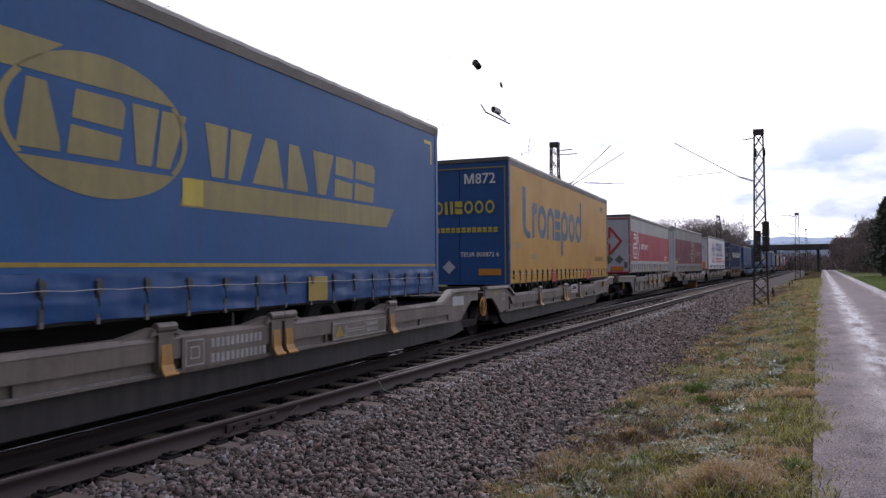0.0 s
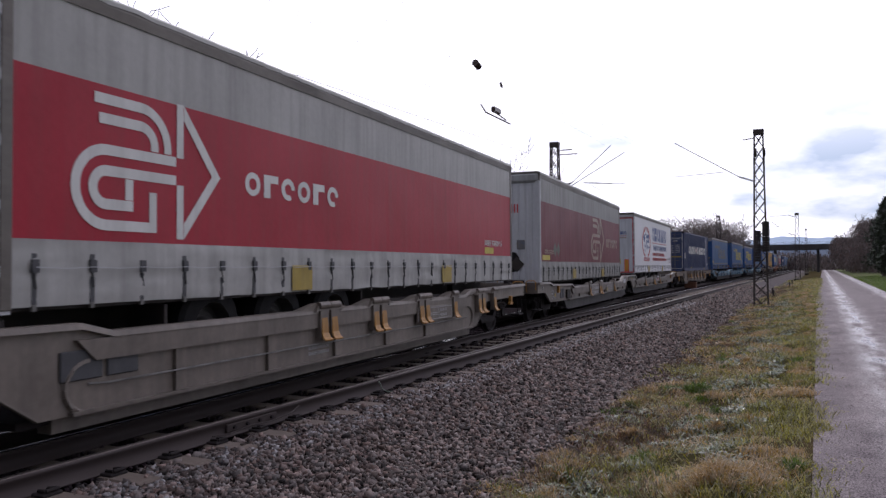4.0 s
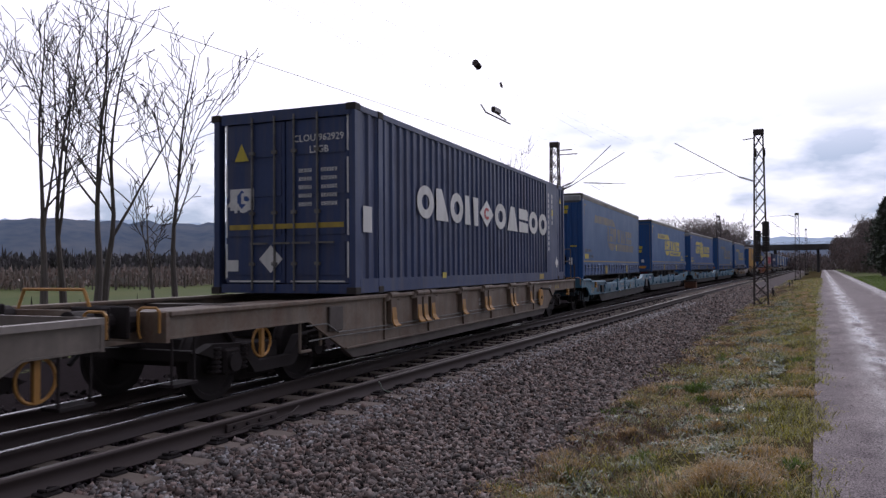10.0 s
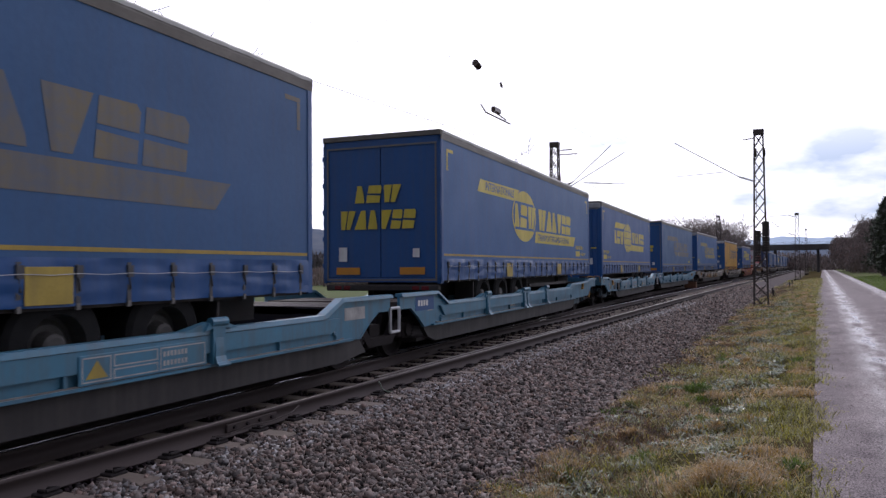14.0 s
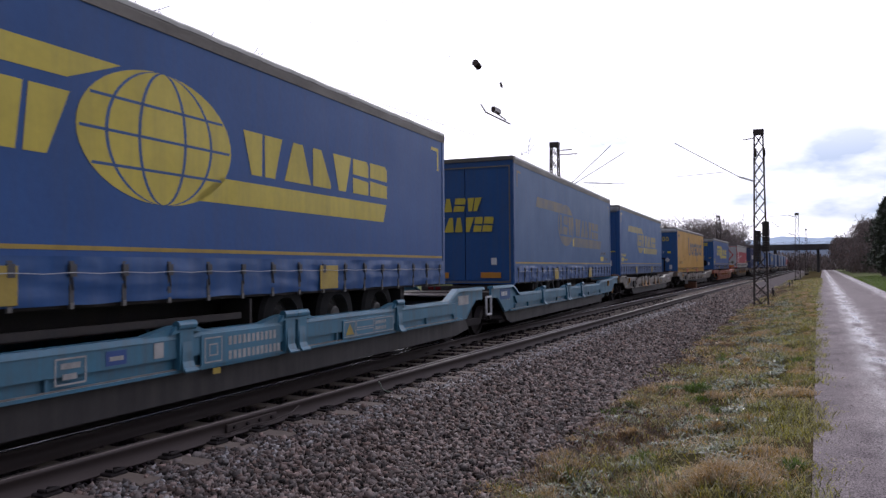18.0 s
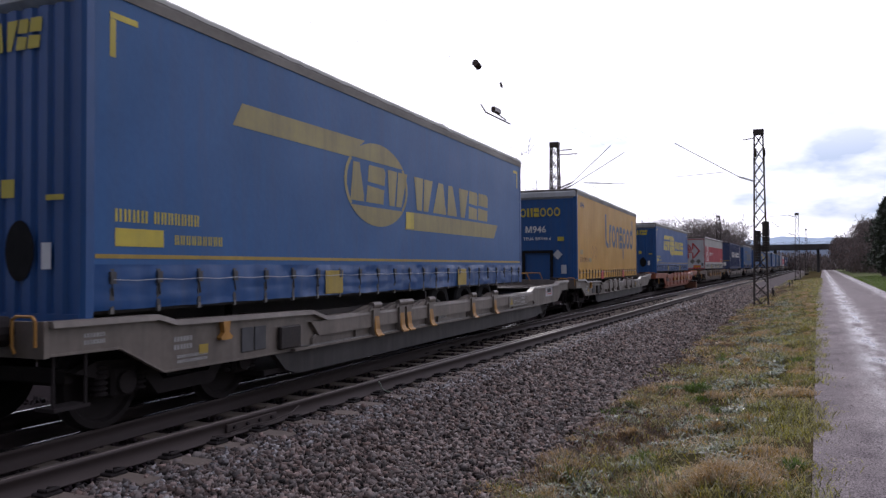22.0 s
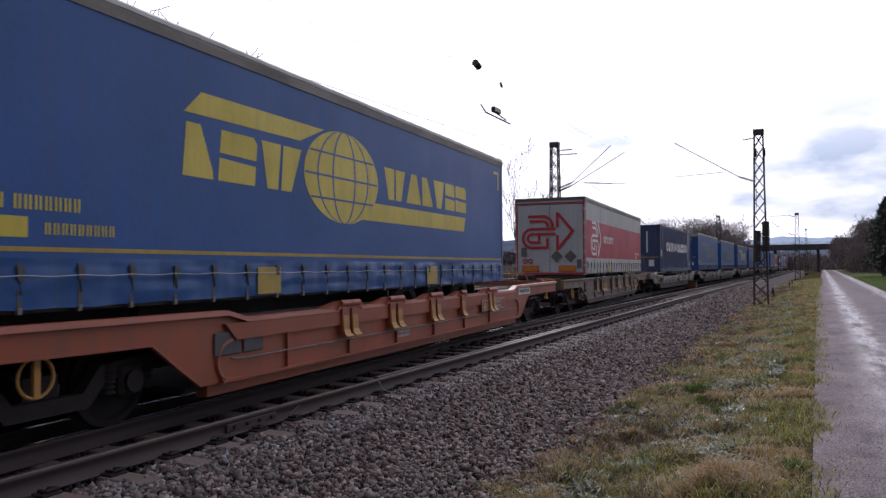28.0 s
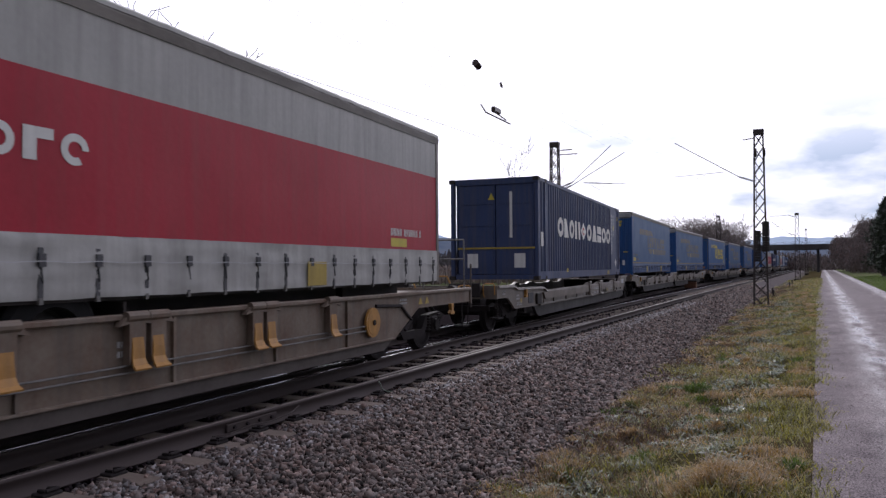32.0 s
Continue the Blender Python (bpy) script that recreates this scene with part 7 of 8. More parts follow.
# ---------------------------------------------------------------- overhead line
def lattice_mast(x, y, z, h, w0, w1, label, turn=0.0, weights=False):
    r = tagged(new("lattice_mast"), label, "catenary mast", "catenary masts")
    r.matrix_basis = pose(x, y, z, 0, 0, turn)
    legs = []
    for sx in (-1, 1):
        for sy in (-1, 1):
            bm = bmesh.new()
            a, b = (sx * w0 / 2, sy * w0 / 2 * 0.8, -0.5), (sx * w1 / 2, sy * w1 / 2 * 0.8, h)
            rod(bm, a, b, 0.045, 4)
            part("leg", bm, M_MAST, r)
            legs.append((a, b))
    n = max(8, int(h / 0.62))
    lerp = lambda a, b, t: tuple(p + (q - p) * t for p, q in zip(a, b))
    for i, j in ((0, 1), (1, 3), (3, 2), (2, 0)):
        bm = bmesh.new()
        for k in range(n):
            t0, t1 = k / n, (k + 1) / n
            for p, q in ((i, j), (j, i)):
                rod(bm, lerp(*legs[p], t0), lerp(*legs[q], t1), 0.022, 4)
                if y < 60:
                    part("brace", bm, M_MAST, r)
                    bm = bmesh.new()
        if y < 60:
            bm.free()
        else:
            part("bracing", bm, M_MAST, r)["kind"] = "stuff"
    bm = bmesh.new()
    box(bm, -w1 / 2 - 0.05, w1 / 2 + 0.05, -w1 / 2, w1 / 2, h - 0.05, h + 0.22, 0.02)
    part("mast_head", bm, M_MAST, r)
    bm = bmesh.new()
    box(bm, -w0 / 2 - 0.15, w0 / 2 + 0.15, -w0 / 2 - 0.1, w0 / 2 + 0.1, -0.9, -0.24, 0.03)
    part("footing", bm, M_GRIME, r)
    return r


def insulator(bm, a, b, r=0.07):
    a, b = Vector(a), Vector(b)
    d = b - a
    n = max(4, int(d.length / 0.07))
    for k in range(n):
        cyl(bm, a + d * (k / n), d, r, d.length / n * 0.45, 10, r * 0.55)
    rod(bm, a, b, r * 0.4, 6)


def cantilever(mast, reach, z_mast, z_tip, z_tube, tip_dy=0.0):
    """Bracket arm of the overhead line, in the mast's space: strut, top tie, steady arm."""
    sg = 1 if reach > 0 else -1
    bm = bmesh.new()
    rod(bm, (sg * 0.95, 0, z_mast + 0.28), (reach, tip_dy, z_tip), 0.022, 6)
    part("bracket_strut", bm, M_MAST, mast)
    bm = bmesh.new()
    insulator(bm, (sg * 0.2, 0, z_mast), (sg * 0.95, 0, z_mast + 0.28))
    part("insulator", bm, M_INSUL, mast)
    bm = bmesh.new()
    rod(bm, (sg * 1.6, 0, z_tube + 0.12), (reach * 1.02, tip_dy, z_tube), 0.014, 6)
    rod(bm, (reach * 0.62, tip_dy * 0.6, z_tube + 0.03), (reach * 0.80, tip_dy, z_tube - 0.28), 0.010, 5)
    part("steady_arm", bm, M_MAST, mast)


# ---------------------------------------------------------------- rough surroundings
def hill(name, pts, dist_y, depth, material, label, seed):
    """A long ridge: a profile of (bearing in degrees left of +y, height)."""
    xs = np.linspace(pts[0][0], pts[-1][0], 240)
    hs = np.interp(xs, [p[0] for p in pts], [p[1] for p in pts])
    rows = 6
    v, f = [], []
    for j in range(rows):
        t = j / (rows - 1)
        for a, h in zip(xs, hs):
            d = dist_y + depth * t
            rr = noise.noise((a * 0.9, seed, 0)) * 0.16 + noise.noise((a * 4.5, seed, 2)) * 0.05
            z = h * (math.sin(t * math.pi / 2) ** 0.8) * (1 + rr) - 3
            v.append((-d * math.sin(radians(a)), d * math.cos(radians(a)), z))
    n = len(xs)
    for j in range(rows - 1):
        for i in range(n - 1):
            f.append((j * n + i, j * n + i + 1, (j + 1) * n + i + 1, (j + 1) * n + i))
    ob = from_arrays(name, v, f, material, True)
    return tagged(ob, label, "hills", "", "structure")


# The haze of distance is painted into both of these blue colours.
M_HILL = mat("haze_tinted_wooded_slope", (0.072, 0.104, 0.160), rough=1.0, scale=0.006, amount=1.0, col2=(0.15, 0.165, 0.20), bump=0, fine=6, spec=0.0)
M_HILL2 = mat("haze_tinted_ridge", (0.47, 0.57, 0.70), rough=1.0, scale=0.003, amount=0.9, col2=(0.34, 0.43, 0.56), bump=0, fine=8, spec=0.0)
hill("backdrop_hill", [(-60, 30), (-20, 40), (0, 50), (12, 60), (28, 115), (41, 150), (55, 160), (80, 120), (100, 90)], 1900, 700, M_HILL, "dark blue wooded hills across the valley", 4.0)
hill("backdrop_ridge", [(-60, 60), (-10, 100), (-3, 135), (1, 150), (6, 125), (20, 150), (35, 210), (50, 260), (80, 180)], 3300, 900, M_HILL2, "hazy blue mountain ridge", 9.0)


# ---------------------------------------------------------------- loose ballast
def stone_cloud(name, centres, sizes, material, rng, label):
    """Angular stones: squashed, jittered eight-cornered lumps, one mesh."""
    base = np.array([(x, y, z) for x in (-1, 1) for y in (-1, 1) for z in (-1, 1)]) * 0.72
    tri = np.array([(0, 1, 3), (0, 3, 2), (4, 6, 7), (4, 7, 5), (0, 4, 5), (0, 5, 1), (2, 3, 7), (2, 7, 6), (0, 2, 6), (0, 6, 4), (1, 5, 7), (1, 7, 3)])
    n = len(centres)
    v = base[None] * (1 + rng.uniform(-0.45, 0.25, (n, 8, 1))) + rng.uniform(-0.22, 0.22, (n, 8, 3))
    v = v * rng.uniform(0.5, 1.3, (n, 1, 3)) * np.array([1, 1, 0.85])
    a, b = rng.uniform(0, 2 * np.pi, n), rng.uniform(-1.2, 1.2, n)
    ca, sa, cb, sb = np.cos(a)[:, None], np.sin(a)[:, None], np.cos(b)[:, None], np.sin(b)[:, None]
    x, y, z = v[..., 0], v[..., 1], v[..., 2]
    y, z = y * cb - z * sb, y * sb + z * cb
    x, y = x * ca - y * sa, x * sa + y * ca
    v = np.stack([x, y, z], -1) * (sizes[:, None, None] * 0.5) + centres[:, None, :]
    f = (tri[None] + 8 * np.arange(n)[:, None, None]).reshape(-1, 3)
    ob = from_arrays(name, v.reshape(-1, 3), f, material)
    return tagged(ob, label, "ballast", "", "stuff")


def lay_ballast():
    rng = np.random.default_rng(5)
    zones = [(2.5, 8, 0.95, 4.6, 0.055, 28000), (8, 14, 0.95, 4.4, 0.058, 24500), (14, 28, 0.95, 4.0, 0.062, 25000), (28, 70, 0.95, 3.6, 0.10, 16000),
             (2.5, 14, -3.4, 0.95, 0.052, 9000), (14, 40, -3.8, 0.95, 0.075, 9000)]
    groups = {0: ([], []), 1: ([], [])}
    for y0, y1, u0, u1, d, n in zones:
        u, y = rng.uniform(u0, u1, n), rng.uniform(y0, y1, n)
        s = d * rng.uniform(0.5, 1.5, n)
        # the edge towards the grass is ragged
        keep = u < np.interp(y, [4, 8, 20], [3.75, 3.6, 3.4]) + 0.45 * np.array([noise.noise((b * 0.7, 0, 7)) for b in y]) + rng.normal(0, 0.32, n)
        z = ground_z(u, y) + rng.uniform(-0.014, 0.028, n)
        c = np.stack([lat_x(u, y), y, z], 1)
        # the sleepers' ends stay bare
        keep &= (u > 1.38) | (np.abs((y + 6 + 0.31) % 0.62 - 0.31) > 0.15) | (rng.uniform(0, 1, n) < 0.06)
        dark = int(u1 < 1.0)
        groups[dark][0].append(c[keep])
        groups[dark][1].append(s[keep])
    stone_cloud("ballast_stones", np.concatenate(groups[0][0]), np.concatenate(groups[0][1]), M_STONE, rng, "loose grey-brown crushed ballast stones")
    stone_cloud("oily_ballast", np.concatenate(groups[1][0]), np.concatenate(groups[1][1]), M_GRIME_SHADE_STONE, rng, "dark oily ballast stones between the rails")
    n = 3600
    u, y = rng.normal(1.38, 0.19, n), 2.5 + 34 * rng.uniform(0, 1, n) ** 1.5
    k = (u > 1.0) & ((u > 1.36) | (np.abs((y + 6 + 0.31) % 0.62 - 0.31) > 0.15))
    z = ground_z(u, y) + rng.uniform(0.004, 0.03, n)
    stone_cloud("fresh_ballast", np.stack([u + near_x(y), y, z], 1)[k], (0.048 * rng.uniform(0.6, 1.4, n) * (1 + y / 40))[k], M_STONE_PALE, rng, "paler fresh ballast stones along the sleeper ends")


lay_ballast()


# ---------------------------------------------------------------- grass and weeds
M_BLADE = leafy(mat("green_grass_blade", (0.245, 0.255, 0.100), rough=0.6, scale=2, amount=0.6, col2=(0.34, 0.275, 0.12), island=0.75, bump=0, spec=0.3))
M_FRESH = leafy(mat("fresh_grass_blade", (0.115, 0.185, 0.05), rough=0.55, scale=2, amount=0.5, col2=(0.18, 0.20, 0.06), island=0.35, bump=0, spec=0.3))
M_STRAW = leafy(mat("dry_straw_blade", (0.55, 0.42, 0.255), rough=0.7, scale=2, amount=0.5, col2=(0.24, 0.165, 0.09), island=0.4, bump=0, spec=0.25), 0.3)
M_WITHER = leafy(mat("withered_brown_stalk", (0.18, 0.125, 0.095), rough=0.8, scale=2, amount=0.6, col2=(0.10, 0.07, 0.055), island=0.5, bump=0, spec=0.2), 0.25)
M_WEED = leafy(mat("waxy_weed_leaf", (0.235, 0.265, 0.20), rough=0.33, scale=3, amount=0.5, col2=(0.09, 0.13, 0.07), island=0.5, bump=0, spec=0.6), 0.2)


def blades(name, u, y, hgt, width, lean, material, rng, label):
    n = len(u)
    z = ground_z(u, y) + swell(u, y) - 0.01
    p = np.stack([lat_x(u, y), y, z], 1)
    a = rng.uniform(0, 2 * np.pi, n)
    side = np.stack([np.cos(a), np.sin(a), 0 * a], 1) * (width * 0.5)[:, None]
    b = rng.uniform(0, 2 * np.pi, n)
    out = np.stack([np.cos(b), np.sin(b), 0 * b], 1) * (hgt * lean)[:, None]
    up = np.array([0, 0, 1.0])[None] * hgt[:, None]
    mid = p + out * 0.35 + up * 0.6
    tip = p + out + up * (1 - 0.35 * lean)[:, None]
    v = np.stack([p - side, p + side, mid + side * 0.8, mid - side * 0.8, tip], 1)
    i = 5 * np.arange(n)[:, None]
    f = np.concatenate([i + np.array([[0, 1, 2]]), i + np.array([[0, 2, 3]]), i + np.array([[3, 2, 4]])])
    ob = from_arrays(name, v.reshape(-1, 3), f, material)
    return tagged(ob, label, "grass", "", "stuff")


def scatter(rng, n, u0, u1, y0, y1, power=2.2):
    return rng.uniform(u0, u1, n), y0 + (y1 - y0) * rng.uniform(0, 1, n) ** power


def mask(u, y, s, seed):
    return np.array([noise.noise((a * s, b * s * 0.7, seed)) for a, b in zip(u, y)])


def grow_verge():
    rng = np.random.default_rng(11)
    wide = lambda y: 1 + y / 22
    # low turf, densest and greenest towards the path
    u, y = scatter(rng, 190000, 3.2, 6.6, 3.2, 110)
    m = mask(u, y, 0.8, 3.0)
    edge = 6.19 + 0.13 * mask(u * 0, y, 1.6, 9.0) + 0.05 * mask(u * 0, y, 6.0, 19.0)
    k = (rng.uniform(0, 1, len(u)) < np.clip(0.04 + 0.30 * (u - 3.4) + 0.8 * m, np.interp(u, [4.8, 5.8], [0.05, 0.6]), 1)) & (u < edge + rng.normal(0, 0.11, len(u)))
    u, y, m = u[k], y[k], m[k]
    n = len(u)
    blades("verge_grass", u, y, rng.uniform(0.03, 0.13, n) * (1 + 1.4 * m), rng.uniform(0.004, 0.008, n) * wide(y), rng.uniform(0.5, 1.8, n), M_BLADE, rng, "short olive green grass on the verge")
    # straw in patches
    u, y = scatter(rng, 120000, 2.9, 6.0, 3.2, 110)
    m = mask(u, y, 1.15, 21.0) + 0.5 * mask(u, y, 3.1, 27.0)
    k = rng.uniform(0, 1, len(u)) < np.clip(0.30 + 1.5 * m - 0.04 * (u - 3), 0.04, 1) * np.clip((u - 3.45) / 0.9, 0.03, 1)
    u, y, m = u[k], y[k], m[k]
    n = len(u)
    blades("dry_grass", u, y, rng.uniform(0.03, 0.12, n) * (1 + m), rng.uniform(0.003, 0.007, n) * wide(y), rng.uniform(0.7, 2.2, n), M_STRAW, rng, "withered straw-coloured grass on the verge")
    # brown withered weeds where the ballast peters out
    u, y = scatter(rng, 130000, 2.6, 5.4, 3.2, 80)
    m = mask(u, y, 1.0, 41.0)
    k = rng.uniform(0, 1, len(u)) < np.clip(1.0 - abs(u - 3.85) * 0.8 + 0.8 * m, 0.03, 1)
    u, y = u[k], y[k]
    n = len(u)
    blades("withered_weeds", u, y, rng.uniform(0.03, 0.14, n), rng.uniform(0.004, 0.010, n) * wide(y), rng.uniform(0.5, 2.0, n), M_WITHER, rng, "brown withered weeds at the foot of the ballast")
    # low leafy weeds
    u, y = scatter(rng, 190000, 3.75, 5.6, 3.4, 46, 1.8)
    m = mask(u, y, 1.3, 35.0) + 0.45 * mask(u, y, 4.5, 37.0)
    k = (m > -0.06) & (rng.uniform(0, 1, len(u)) < 0.14 + 0.8 * m)
    u, y = u[k], y[k]
    n = len(u)
    blades("weed_leaves", u, y, rng.uniform(0.03, 0.10, n), rng.uniform(0.013, 0.030, n) * (1 + y / 50), rng.uniform(0.9, 2.0, n), M_WEED, rng, "low leafy weeds with a waxy shine")
    # tufts, large ones first
    tufts = [(5.38, 6.55, 0.20, 0.22, M_STRAW, 1700), (5.15, 6.5, 0.14, 0.15, M_STRAW, 700), (4.12, 5.85, 0.10, 0.24, M_FRESH, 480), (4.55, 12.3, 0.18, 0.26, M_FRESH, 620), (6.0, 9.2, 0.3, 0.12, M_BLADE, 700),
             (4.15, 12.6, 0.30, 0.12, M_FRESH, 500), (5.95, 5.55, 0.12, 0.16, M_FRESH, 300), (5.9, 7.4, 0.25, 0.09, M_BLADE, 500)]
    for _ in range(620):
        y = 4.5 + 50 * rng.uniform() ** 1.6
        u = rng.uniform(3.5, 6.0)
        g = rng.uniform()
        tufts.append((u, y, rng.uniform(0.07, 0.24), rng.uniform(0.08, 0.19), M_STRAW if g < 0.55 else M_BLADE if g < 0.85 else M_FRESH, int(rng.uniform(80, 260))))
    for m_, nm, lb in ((M_STRAW, "straw_tufts", "tan tufts of withered grass"), (M_BLADE, "grass_tufts", "olive green grass tufts"), (M_FRESH, "fresh_grass_tufts", "fresh bright green grass tufts")):
        U, Y, H, W = [], [], [], []
        for tu, ty, r, h, mm, n in tufts:
            if mm is m_:
                a, d = rng.uniform(0, 2 * np.pi, n), r * np.sqrt(rng.uniform(0, 1, n))
                U.append(tu + d * np.cos(a))
                Y.append(ty + d * np.sin(a))
                H.append(h * rng.uniform(0.5, 1.15, n) * (1.1 - 0.5 * d / r))
                W.append(rng.uniform(0.004, 0.008, n) * wide(Y[-1]))
        U, Y, H, W = (np.concatenate(q) for q in (U, Y, H, W))
        blades(nm, U, Y, H, W, rng.uniform(0.3, 1.3, len(U)), m_, rng, lb)
    # far grass strip right of the path
    u, y = scatter(rng, 34000, 9.95, 13.0, 26, 120, 1.4)
    n = len(u)
    blades("path_side_grass", u, y, rng.uniform(0.06, 0.16, n), rng.uniform(0.015, 0.03, n), rng.uniform(0.3, 1.2, n), M_FRESH, rng, "green grass along the far path edge")
    # loose grit on the path
    n = 15000
    u, y = rng.uniform(6.12, 10.2, n), 2.8 + 26 * rng.beta(1.1, 2.6, n)
    c = np.stack([lat_x(u, y), y, ground_z(u, y) + bumps(u, y, 0.012) + 0.0165], 1)
    tagged(stone_cloud("path_grit", c, rng.uniform(0.004, 0.009, n) * (1 + y / 30), M_GRIT, rng, ""), "loose grey grit on the gravel path", "gravel", "", "stuff")


M_GRIT = mat("pale_path_grit", (0.27, 0.235, 0.24), rough=0.7, scale=8, amount=0.5, island=0.5, bump=0)
grow_verge()


# ---------------------------------------------------------------- trees
def tree_segments(rng, height, spread, trunks=1, levels=4, r0=0.13, density=1.0, up=0.55):
    segs = []

    def grow(p, d, length, r, level):
        n = 4 if level == 0 else 3
        step = length / n
        for k in range(n):
            d2 = (d + Vector(rng.uniform(-1, 1, 3)) * (0.10 if level == 0 else 0.20) + Vector((0, 0, 0.05 * up))).normalized()
            q = p + d2 * step
            r2 = r * (0.80 if level else 0.84)
            segs.append((p, q, r, r2, level))
            if level < levels and (level > 0 or k >= 1):
                m = (2 if rng.uniform() < 0.7 else 1) if level == 0 else (2 if rng.uniform() < 0.38 * density else 1 if rng.uniform() < 0.86 else 0)
                for _ in range(m):
                    a = rng.uniform(0, 2 * math.pi)
                    lift = rng.uniform(0.35, 1.0)
                    b = (d2 * (0.75 * lift + 0.25) + Vector((math.cos(a), math.sin(a), 0.25)) * spread * rng.uniform(0.5, 1.0)).normalized()
                    grow(q, b, length * rng.uniform(0.42, 0.66), r2 * rng.uniform(0.42, 0.62), level + 1)
            p, d, r = q, d2, r2
    for t in range(trunks):
        lean = Vector((rng.uniform(-0.14, 0.14), rng.uniform(-0.14, 0.14), 1)).normalized()
        grow(Vector((0.15 * t, 0.05 * t, 0)), lean, height * rng.uniform(0.85, 1.0), r0, 0)
    return segs


def tubes(name, segs, sides, material):
    v, f = [], []
    for p, q, r, r2, _ in segs:
        a = (q - p).normalized()
        u = a.orthogonal().normalized()
        w = a.cross(u)
        i = len(v)
        for c, rad in ((p, r), (q, r2)):
            for k in range(sides):
                t = 2 * math.pi * k / sides
                v.append(c + (u * math.cos(t) + w * math.sin(t)) * rad)
        for k in range(sides):
            j = (k + 1) % sides
            f.append((i + k, i + j, i + sides + j, i + sides + k))
    me = bpy.data.meshes.new(name)
    me.from_pydata(v, [], f)
    me.materials.append(material)
    return me


def bare_tree(x, y, z, height, spread, seed, trunks=1, levels=4, r0=0.13, density=1.0, label="", group="", thin=0.012, twig=None):
    rng = np.random.default_rng(seed)
    segs = tree_segments(rng, height, spread, trunks, levels, r0, density)
    segs = [(p, q, max(r, thin), max(r2, thin * 0.8), l) for p, q, r, r2, l in segs]
    e = tagged(new("bare_tree"), label, "tree", group)
    e.location = (x, y, z)
    part("trunk", tubes("trunk", [s for s in segs if s[4] == 0], 7, M_BARK), None, e)
    part("crown", tubes("crown", [s for s in segs if s[4] > 0], 4, twig or M_TWIG), None, e)["kind"] = "stuff"
    return e


def at_bearing(b, d):
    return -d * math.sin(radians(b)), d * math.cos(radians(b))


def slim_tree(x, y, z, h, seed, lean, reach, label, group):
    """A slender tree: wavering trunk, limbs that leave low and bend upwards, forked twigs."""
    rng = np.random.default_rng(seed)
    segs = []

    def limb(p, d, length, r, level, rise):
        n = 6 if level < 2 else 4
        for k in range(n):
            d = (d + Vector(rng.normal(0, 0.075 if level < 2 else 0.12, 3)) + Vector((0, 0, rise))).normalized()
            q = p + d * (length / n)
            r2 = max(r * (0.84 if level < 2 else 0.80), 0.013)
            segs.append((p, q, r, r2, level))
            if level < 3 and k > 0:
                for _ in range(1):
                    if rng.uniform() < (0.85 if level < 2 else 0.6):
                        a = rng.uniform(0, 2 * math.pi)
                        o = d.orthogonal().normalized()
                        o = (o * math.cos(a) + d.cross(o) * math.sin(a))
                        e = (d * rng.uniform(0.7, 1.2) + o * rng.uniform(0.6, 1.0)).normalized()
                        limb(q, e, length * rng.uniform(0.26, 0.46), max(r2 * rng.uniform(0.5, 0.7), 0.013), level + 1, rise * 0.8)
            p, r = q, r2

    def stem(p, d, length, r, n, first, majors):
        for k in range(n):
            d = (d + Vector((lean[0] / n, lean[1] / n, 0.09)) + Vector(rng.normal(0, 0.055, 3))).normalized()
            q = p + d * (length / n)
            r2 = r * 0.85
            segs.append((p, q, r, r2, 0))
            t = (k + 1) / n
            if k in majors:                  # a fork: a second leader leaves at a narrow angle
                a = rng.uniform(0, 2 * math.pi)
                e = (d + Vector((math.cos(a), math.sin(a), 0)) * rng.uniform(0.16, 0.30)).normalized()
                stem(q, e, length * (1 - t) * rng.uniform(0.8, 1.0), r2 * rng.uniform(0.6, 0.78), max(5, int(n * (1 - t))), 0.15, ())
            elif t > first:
                for _ in range(1):
                    a = rng.uniform(0, 2 * math.pi)
                    e = Vector((math.cos(a) * 0.85, math.sin(a) * 0.85, 0.68)).normalized()
                    limb(q, e, h * reach * (1.05 - 0.7 * t), r2 * rng.uniform(0.42, 0.66), 2 if t > 0.75 else 1, 0.12)
            p, r = q, r2

    stem(Vector((0, 0, -0.2)), Vector((0.02, 0, 1)).normalized(), h, 0.0165 * h, 14, 0.33, (4, 7) if h > 8 else (4,))
    e = tagged(new("bare_tree"), label, "tree", group)
    e.location = (x, y, z)
    part("trunk", tubes("trunk", [s for s in segs if s[4] == 0], 8, M_BARK), None, e)
    part("branchwork", tubes("branchwork", [s for s in segs if s[4] == 1], 5, M_BARK), None, e)["kind"] = "stuff"
    part("crown", tubes("crown", [s for s in segs if s[4] > 1], 3, M_TWIG), None, e)["kind"] = "stuff"
    return e


